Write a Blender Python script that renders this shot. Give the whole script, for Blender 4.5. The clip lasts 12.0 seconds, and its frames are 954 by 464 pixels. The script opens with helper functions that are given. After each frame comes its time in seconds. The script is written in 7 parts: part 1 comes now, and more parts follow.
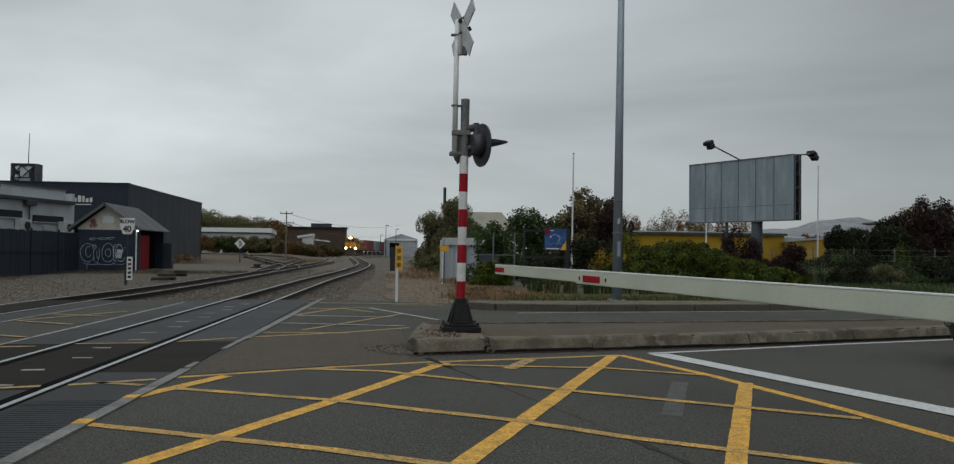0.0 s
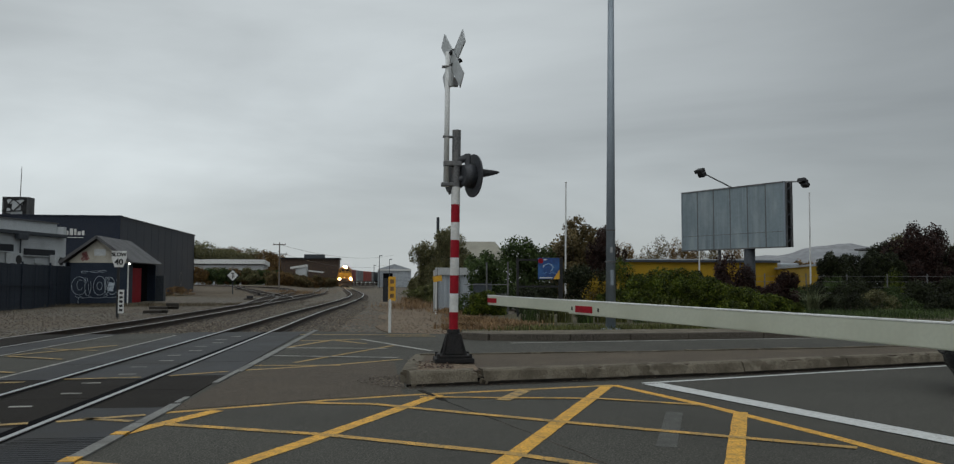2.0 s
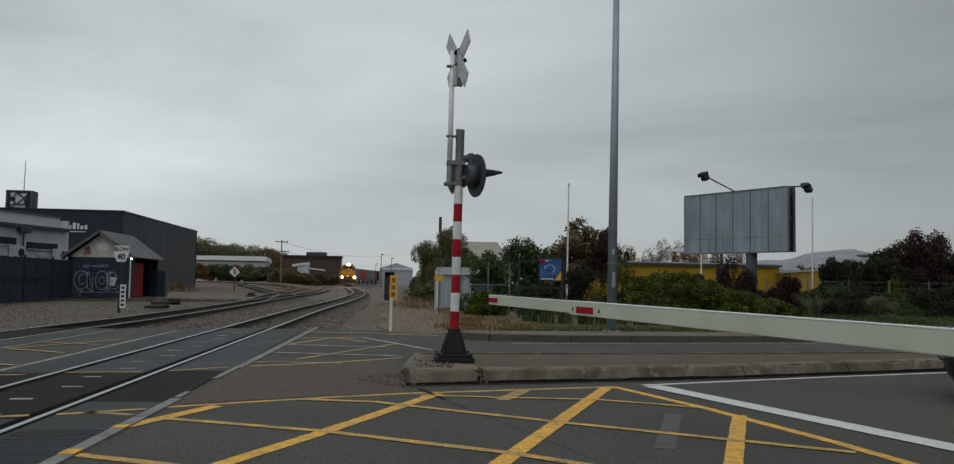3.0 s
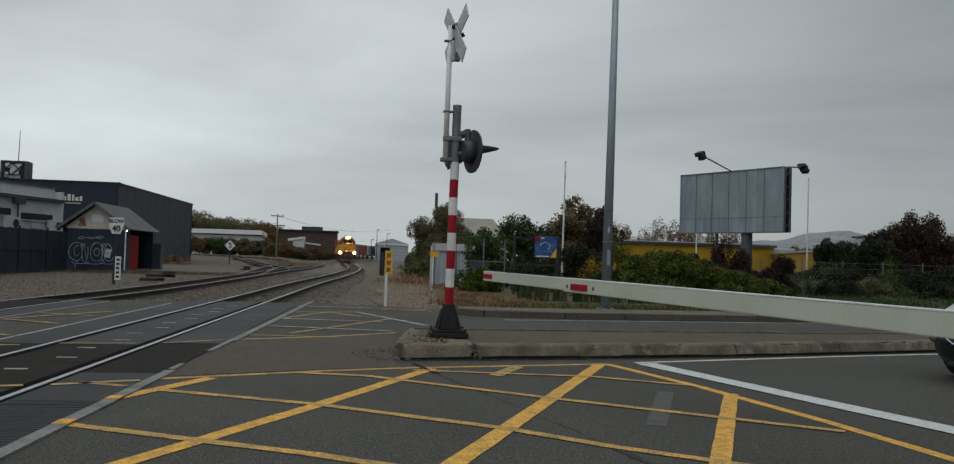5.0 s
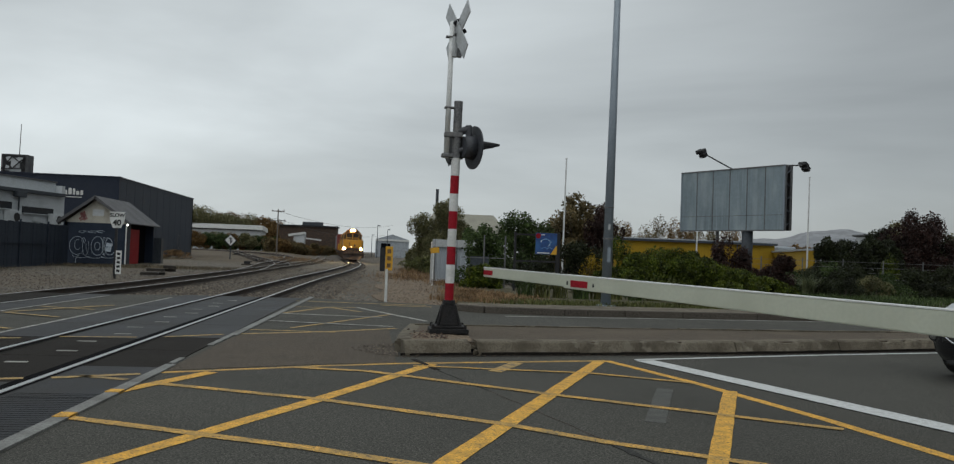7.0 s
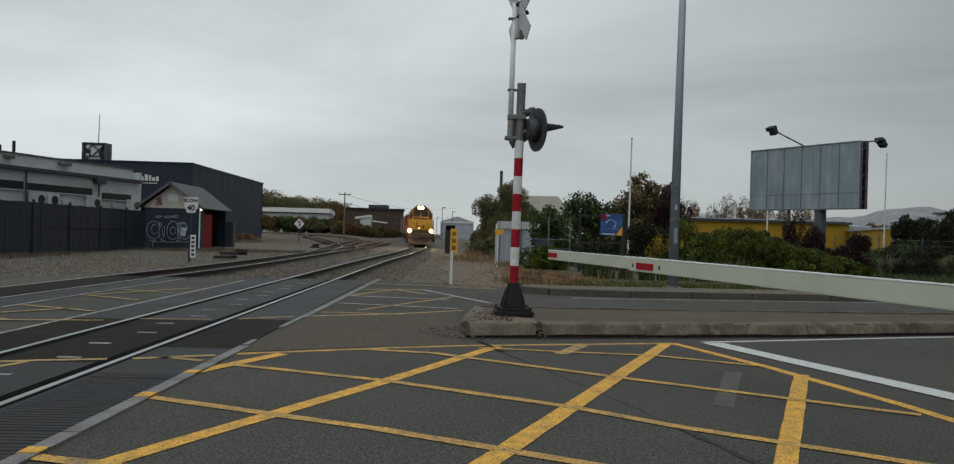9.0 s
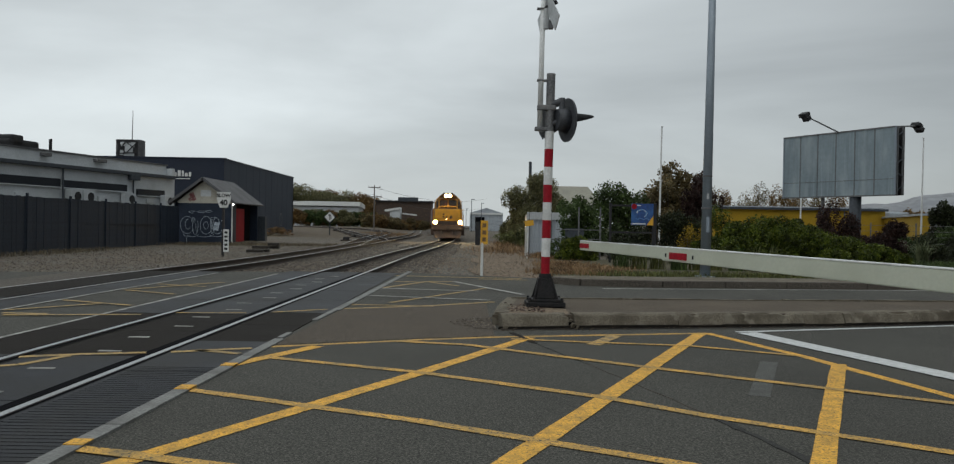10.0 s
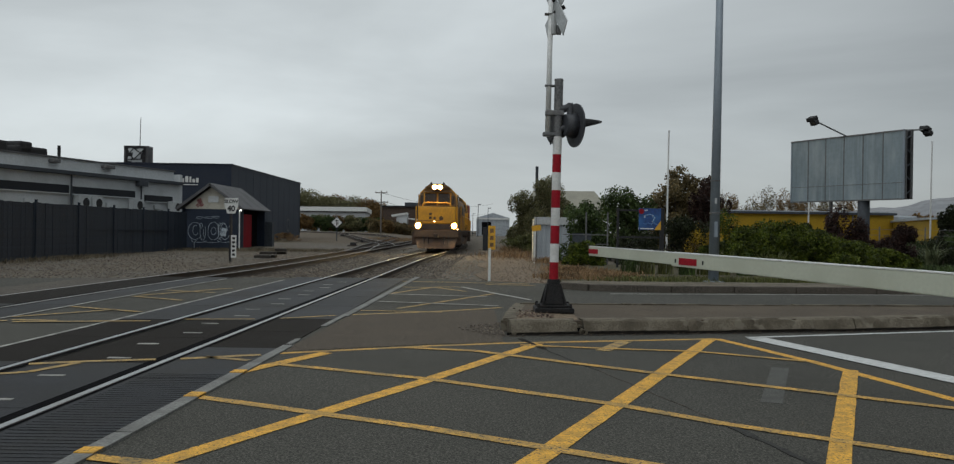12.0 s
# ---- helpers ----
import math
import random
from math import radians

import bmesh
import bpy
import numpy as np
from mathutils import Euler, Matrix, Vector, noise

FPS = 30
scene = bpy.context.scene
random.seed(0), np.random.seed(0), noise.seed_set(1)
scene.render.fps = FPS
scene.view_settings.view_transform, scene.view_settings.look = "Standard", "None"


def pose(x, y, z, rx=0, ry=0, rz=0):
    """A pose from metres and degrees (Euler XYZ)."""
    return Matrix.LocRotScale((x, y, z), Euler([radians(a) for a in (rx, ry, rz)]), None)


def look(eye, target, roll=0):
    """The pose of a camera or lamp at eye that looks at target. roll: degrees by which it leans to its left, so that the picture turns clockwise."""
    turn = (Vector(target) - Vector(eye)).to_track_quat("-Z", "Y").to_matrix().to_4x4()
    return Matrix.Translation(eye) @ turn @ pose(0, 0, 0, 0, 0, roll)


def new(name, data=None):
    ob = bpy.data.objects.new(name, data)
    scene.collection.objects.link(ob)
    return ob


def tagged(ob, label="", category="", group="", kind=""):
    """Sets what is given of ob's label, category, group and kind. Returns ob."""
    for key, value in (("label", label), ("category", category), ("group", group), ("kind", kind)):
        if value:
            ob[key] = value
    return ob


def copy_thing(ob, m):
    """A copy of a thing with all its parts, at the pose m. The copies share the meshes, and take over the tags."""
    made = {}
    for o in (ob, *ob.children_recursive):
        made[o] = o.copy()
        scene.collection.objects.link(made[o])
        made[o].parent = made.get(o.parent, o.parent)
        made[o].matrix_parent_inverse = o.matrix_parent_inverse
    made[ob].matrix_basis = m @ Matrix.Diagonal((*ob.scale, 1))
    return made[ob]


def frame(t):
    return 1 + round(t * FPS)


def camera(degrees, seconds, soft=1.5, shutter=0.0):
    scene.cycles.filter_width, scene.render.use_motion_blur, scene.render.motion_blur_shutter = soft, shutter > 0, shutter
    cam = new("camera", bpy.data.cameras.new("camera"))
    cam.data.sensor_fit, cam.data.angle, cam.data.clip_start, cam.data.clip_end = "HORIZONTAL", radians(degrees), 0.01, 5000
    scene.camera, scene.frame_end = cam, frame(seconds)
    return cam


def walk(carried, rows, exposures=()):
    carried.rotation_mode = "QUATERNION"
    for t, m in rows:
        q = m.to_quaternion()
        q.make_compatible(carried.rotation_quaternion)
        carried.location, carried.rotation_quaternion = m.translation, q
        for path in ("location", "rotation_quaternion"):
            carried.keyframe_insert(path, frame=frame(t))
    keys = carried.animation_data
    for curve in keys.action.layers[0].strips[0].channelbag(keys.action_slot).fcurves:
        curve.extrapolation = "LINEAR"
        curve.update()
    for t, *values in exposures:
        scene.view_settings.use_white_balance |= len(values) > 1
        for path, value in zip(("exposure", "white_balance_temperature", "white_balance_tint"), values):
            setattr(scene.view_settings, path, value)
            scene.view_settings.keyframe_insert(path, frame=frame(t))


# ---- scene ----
CLIP = 12.0
cam = camera(59.5, CLIP, soft=1.25)
PATH = [
    (0, look((0.017, 0.017, 1.167), (1.111, 9.954, 1.419), 0.65)),
    (0.5, look((0.011, 0.017, 1.172), (1.095, 9.953, 1.492), 0.63)),
    (1, look((0.031, 0.036, 1.177), (1.159, 9.957, 1.721), 0.48)),
    (1.5, look((0.019, 0.040, 1.180), (1.187, 9.953, 1.779), 0.44)),
    (2, look((0.035, 0.025, 1.181), (1.202, 9.938, 1.785), 0.12)),
    (2.5, look((0.034, 0.011, 1.174), (1.201, 9.925, 1.774), 0.27)),
    (3, look((0.035, 0.011, 1.173), (1.175, 9.927, 1.780), 0.98)),
    (5, look((0.041, 0.017, 1.168), (1.237, 9.940, 1.497), 1.71)),
    (5.5, look((0.038, 0.016, 1.161), (1.230, 9.939, 1.485), 2.00)),
    (6, look((0.037, 0.014, 1.166), (1.229, 9.938, 1.471), 1.95)),
    (6.5, look((0.038, 0.013, 1.165), (1.234, 9.937, 1.457), 2.04)),
    (8.5, look((0.050, -0.005, 1.170), (1.151, 9.933, 1.356), 1.70)),
    (9, look((0.042, -0.010, 1.181), (0.471, 9.980, 1.219), 1.63)),
    (9.5, look((0.031, -0.014, 1.187), (0.135, 9.985, 1.212), 1.33)),
    (10, look((0.021, -0.016, 1.183), (0.101, 9.983, 1.110), 0.97)),
    (10.5, look((0.017, -0.015, 1.185), (0.122, 9.985, 1.125), 0.91)),
    (11, look((0.012, -0.015, 1.184), (0.129, 9.984, 1.121), 0.85)),
    (11.5, look((0.005, -0.007, 1.190), (0.116, 9.992, 1.127), 0.66)),
    (12, look((0.000, 0.000, 1.192), (0.000, 10.000, 1.177), 0.82)),
]
walk(cam, PATH, [(0, -0.12), (5.5, -0.10), (6.5, -0.01), (8.5, -0.02), (9.5, 0.0), (10.5, 0.06), (11.2, 0.05), (12, -0.08)])

# ---- overcast light ----
SUN_EL, SUN_ROT = 48, 200
world = bpy.data.worlds.new("overcast_sky")
scene.world = world
world.use_nodes = True
wn, wl = world.node_tree.nodes, world.node_tree.links
wn.clear()
w_out, w_bg = wn.new("ShaderNodeOutputWorld"), wn.new("ShaderNodeBackground")
w_sky, w_mix = wn.new("ShaderNodeTexSky"), wn.new("ShaderNodeMix")
w_sky.sky_type, w_sky.sun_disc = "NISHITA", False
w_sky.sun_elevation, w_sky.sun_rotation = radians(SUN_EL), radians(SUN_ROT)
w_scale = wn.new("ShaderNodeVectorMath")
w_scale.operation, w_scale.inputs["Scale"].default_value = "SCALE", 0.08
w_co, w_map = wn.new("ShaderNodeTexCoord"), wn.new("ShaderNodeMapping")
w_map.inputs["Scale"].default_value = (1.0, 1.0, 3.6)
w_map.inputs["Location"].default_value = (3.1, 0.4, 0.2)
w_noise, w_ramp = wn.new("ShaderNodeTexNoise"), wn.new("ShaderNodeValToRGB")
w_noise.inputs["Scale"].default_value, w_noise.inputs["Detail"].default_value = 1.7, 6
w_noise.inputs["Roughness"].default_value, w_noise.inputs["Distortion"].default_value = 0.5, 0.35
w_ramp.color_ramp.elements[0].position, w_ramp.color_ramp.elements[0].color = 0.30, (0.352, 0.380, 0.388, 1)
w_ramp.color_ramp.elements[1].position, w_ramp.color_ramp.elements[1].color = 0.72, (0.582, 0.628, 0.640, 1)
w_sep, w_grad, w_mul = wn.new("ShaderNodeSeparateXYZ"), wn.new("ShaderNodeValToRGB"), wn.new("ShaderNodeMix")
for spot, tone in ((0.0, 1.12), (0.12, 1.09), (0.30, 0.94), (0.55, 0.90), (1.0, 1.15)):
    e = w_grad.color_ramp.elements.new(spot) if spot not in (0.0, 1.0) else w_grad.color_ramp.elements[int(spot)]
    e.color = (tone / 2, tone / 2, tone / 2, 1)
w_mul.data_type, w_mul.blend_type, w_mul.inputs["Factor"].default_value = "RGBA", "MULTIPLY", 1.0
w_dbl = wn.new("ShaderNodeVectorMath")
w_dbl.operation, w_dbl.inputs["Scale"].default_value = "SCALE", 2.0
w_mix.data_type, w_mix.inputs["Factor"].default_value = "RGBA", 0.92
wl.new(w_co.outputs["Generated"], w_map.inputs["Vector"])
wl.new(w_map.outputs[0], w_noise.inputs["Vector"])
wl.new(w_noise.outputs[0], w_ramp.inputs[0])
wl.new(w_co.outputs["Generated"], w_sep.inputs[0])
wl.new(w_sep.outputs["Z"], w_grad.inputs[0])
wl.new(w_ramp.outputs[0], w_mul.inputs["A"])
wl.new(w_grad.outputs[0], w_mul.inputs["B"])
w_side, w_side_mul = wn.new("ShaderNodeMapRange"), wn.new("ShaderNodeVectorMath")
w_side.inputs["From Min"].default_value, w_side.inputs["From Max"].default_value = -0.30, 0.8
w_side.inputs["To Min"].default_value, w_side.inputs["To Max"].default_value = 1.13, 0.32
w_side_mul.operation = "SCALE"
w_tilt = wn.new("ShaderNodeMath")
w_tilt.operation, w_tilt.inputs[1].default_value = "MULTIPLY_ADD", -0.8
wl.new(w_sep.outputs["Z"], w_tilt.inputs[0])
wl.new(w_sep.outputs["X"], w_tilt.inputs[2])
wl.new(w_tilt.outputs[0], w_side.inputs["Value"])
wl.new(w_side.outputs[0], w_side_mul.inputs["Scale"])
wl.new(w_mul.outputs["Result"], w_side_mul.inputs[0])
wl.new(w_side_mul.outputs[0], w_dbl.inputs[0])
wl.new(w_sky.outputs[0], w_scale.inputs[0])
wl.new(w_scale.outputs[0], w_mix.inputs["A"])
wl.new(w_dbl.outputs[0], w_mix.inputs["B"])
wl.new(w_mix.outputs["Result"], w_bg.inputs[0])
w_bg.inputs["Strength"].default_value = 1.15
wl.new(w_bg.outputs[0], w_out.inputs[0])
sun = new("sun", bpy.data.lights.new("sun", "SUN"))
sun.data.energy, sun.data.angle, sun.data.color = 0.35, radians(40), (1.0, 0.97, 0.93)
sun.matrix_world = pose(0, 0, 50, 90 - SUN_EL, 0, 180 - SUN_ROT)


# ---- materials ----
def mat(name, base, rough=0.7, metal=0.0, vary=0.25, scale=4.0, fine=60.0, bump=0.15, other=None, wear=0.5, island=0.0, single=0.0, spec=0.5, detail=5, speck=None, chips=None):
    """A painted or raw surface: base colour, broad stains towards `other`, fine grain, bump."""
    m = bpy.data.materials.new(name)
    m.use_nodes = True
    n, l = m.node_tree.nodes, m.node_tree.links
    b = n["Principled BSDF"]
    b.inputs["Roughness"].default_value, b.inputs["Metallic"].default_value = rough, metal
    b.inputs["Specular IOR Level"].default_value = spec
    co = n.new("ShaderNodeTexCoord")
    big, small = n.new("ShaderNodeTexNoise"), n.new("ShaderNodeTexNoise")
    big.inputs["Scale"].default_value, big.inputs["Detail"].default_value = scale, detail
    small.inputs["Scale"].default_value, small.inputs["Detail"].default_value = fine, 3
    l.new(co.outputs["Object"], big.inputs["Vector"])
    l.new(co.outputs["Object"], small.inputs["Vector"])
    dark = tuple(c * (1 - vary) for c in base)
    lite = tuple(min(1, c * (1 + vary)) for c in base)
    r1 = n.new("ShaderNodeValToRGB")
    r1.color_ramp.elements[0].position, r1.color_ramp.elements[1].position = 0.38, 0.62
    r1.color_ramp.elements[0].color, r1.color_ramp.elements[1].color = (*dark, 1), (*lite, 1)
    l.new(small.outputs[0], r1.inputs[0])
    out = r1.outputs[0]
    if other:
        r2, mx = n.new("ShaderNodeValToRGB"), n.new("ShaderNodeMix")
        r2.color_ramp.elements[0].position, r2.color_ramp.elements[1].position = 0.62 - 0.25 * wear, 0.78 - 0.1 * wear
        l.new(big.outputs[0], r2.inputs[0])
        mx.data_type = "RGBA"
        l.new(r2.outputs[0], mx.inputs["Factor"])
        l.new(out, mx.inputs["A"])
        mx.inputs["B"].default_value = (*other, 1)
        out = mx.outputs["Result"]
    if speck:
        spots, r3, m3 = n.new("ShaderNodeTexNoise"), n.new("ShaderNodeValToRGB"), n.new("ShaderNodeMix")
        spots.inputs["Scale"].default_value, spots.inputs["Detail"].default_value = speck[0], 2
        l.new(co.outputs["Object"], spots.inputs["Vector"])
        r3.color_ramp.elements[0].position, r3.color_ramp.elements[1].position = 0.57, 0.66
        l.new(spots.outputs[0], r3.inputs[0])
        m3.data_type = "RGBA"
        l.new(r3.outputs[0], m3.inputs["Factor"])
        l.new(out, m3.inputs["A"])
        m3.inputs["B"].default_value = (*speck[1], 1)
        out = m3.outputs["Result"]
    if chips:
        cells, m4, h4 = n.new("ShaderNodeTexVoronoi"), n.new("ShaderNodeMapRange"), n.new("ShaderNodeHueSaturation")
        cells.inputs["Scale"].default_value = chips[0]
        l.new(co.outputs["Object"], cells.inputs["Vector"])
        m4.inputs["To Min"].default_value, m4.inputs["To Max"].default_value = 1 - chips[1], 1 + chips[1]
        l.new(cells.outputs["Color"], m4.inputs["Value"])
        l.new(m4.outputs[0], h4.inputs["Value"])
        l.new(out, h4.inputs["Color"])
        out = h4.outputs[0]
    if island or single:
        geo = n.new("ShaderNodeNewGeometry") if island else n.new("ShaderNodeObjectInfo")
        hsv, mr = n.new("ShaderNodeHueSaturation"), n.new("ShaderNodeMapRange")
        amount = island or single
        mr.inputs["To Min"].default_value, mr.inputs["To Max"].default_value = 1 - amount, 1 + amount
        l.new(geo.outputs["Random Per Island"] if island else geo.outputs["Random"], mr.inputs["Value"])
        l.new(mr.outputs[0], hsv.inputs["Value"])
        l.new(out, hsv.inputs["Color"])
        out = hsv.outputs[0]
    l.new(out, b.inputs["Base Color"])
    if bump:
        bp = n.new("ShaderNodeBump")
        bp.inputs["Strength"].default_value, bp.inputs["Distance"].default_value = bump, 0.01
        l.new(small.outputs[0], bp.inputs["Height"])
        l.new(bp.outputs[0], b.inputs["Normal"])
    rr = n.new("ShaderNodeMapRange")
    rr.inputs["To Min"].default_value, rr.inputs["To Max"].default_value = max(0.04, rough - 0.12), min(1, rough + 0.12)
    l.new(big.outputs[0], rr.inputs["Value"])
    l.new(rr.outputs[0], b.inputs["Roughness"])
    return m


def glow(name, colour, strength):
    m = bpy.data.materials.new(name)
    m.use_nodes = True
    b = m.node_tree.nodes["Principled BSDF"]
    b.inputs["Base Color"].default_value = (*colour, 1)
    b.inputs["Emission Color"].default_value, b.inputs["Emission Strength"].default_value = (*colour, 1), strength
    return m


def leafmat(name, a, c, tint=0.35, clump=1.6):
    """Foliage: leaf by leaf between two colours, a little light through the leaf."""
    m = bpy.data.materials.new(name)
    m.use_nodes = True
    n, l = m.node_tree.nodes, m.node_tree.links
    b = n["Principled BSDF"]
    geo, rp = n.new("ShaderNodeNewGeometry"), n.new("ShaderNodeValToRGB")
    rp.color_ramp.elements[0].color, rp.color_ramp.elements[1].color = (*a, 1), (*c, 1)
    l.new(geo.outputs["Random Per Island"], rp.inputs[0])
    co, nz, hsv, mr = n.new("ShaderNodeTexCoord"), n.new("ShaderNodeTexNoise"), n.new("ShaderNodeHueSaturation"), n.new("ShaderNodeMapRange")
    nz.inputs["Scale"].default_value, nz.inputs["Detail"].default_value = clump, 4
    mr.inputs["From Min"].default_value, mr.inputs["From Max"].default_value = 0.32, 0.68
    l.new(co.outputs["Object"], nz.inputs["Vector"])
    mr.inputs["To Min"].default_value, mr.inputs["To Max"].default_value = 1 - 1.9 * tint, 1 + 1.9 * tint
    l.new(nz.outputs[0], mr.inputs["Value"])
    l.new(mr.outputs[0], hsv.inputs["Value"])
    l.new(rp.outputs[0], hsv.inputs["Color"])
    l.new(hsv.outputs[0], b.inputs["Base Color"])
    b.inputs["Roughness"].default_value = 0.6
    b.inputs["Specular IOR Level"].default_value = 0.25
    tr, ad = n.new("ShaderNodeBsdfTranslucent"), n.new("ShaderNodeMixShader")
    l.new(hsv.outputs[0], tr.inputs["Color"])
    ad.inputs[0].default_value = 0.25
    l.new(b.outputs[0], ad.inputs[1])
    l.new(tr.outputs[0], ad.inputs[2])
    l.new(ad.outputs[0], n["Material Output"].inputs[0])
    return m


def streaked(name, base, dark, pale):
    """Weathered sheet metal: upright water streaks, pale blooms, dull gloss."""
    m = mat(name, base, 0.55, 0.15, vary=0.05, scale=0.6, fine=6, bump=0.05, single=0.10)
    n, l = m.node_tree.nodes, m.node_tree.links
    b = n["Principled BSDF"]
    src = b.inputs["Base Color"].links[0].from_socket
    co = n.new("ShaderNodeTexCoord")
    for stretch, tone, lo, hi, seed in (((5.0, 5.0, 0.35), dark, 0.50, 0.78, 0.0), ((1.6, 1.6, 0.5), pale, 0.48, 0.75, 7.0), ((11.0, 11.0, 0.22), pale, 0.58, 0.80, 3.0)):
        mp, nz, rp, mx = n.new("ShaderNodeMapping"), n.new("ShaderNodeTexNoise"), n.new("ShaderNodeMapRange"), n.new("ShaderNodeMix")
        mp.inputs["Scale"].default_value, mp.inputs["Location"].default_value = stretch, (seed, seed, seed)
        nz.inputs["Scale"].default_value, nz.inputs["Detail"].default_value = 1.0, 5
        rp.inputs["From Min"].default_value, rp.inputs["From Max"].default_value, rp.inputs["To Max"].default_value = lo, hi, 0.75
        mx.data_type = "RGBA"
        l.new(co.outputs["Object"], mp.inputs[0]), l.new(mp.outputs[0], nz.inputs["Vector"]), l.new(nz.outputs[0], rp.inputs["Value"])
        l.new(rp.outputs[0], mx.inputs["Factor"]), l.new(src, mx.inputs["A"])
        mx.inputs["B"].default_value = (*tone, 1)
        src = mx.outputs["Result"]
    l.new(src, b.inputs["Base Color"])
    return m


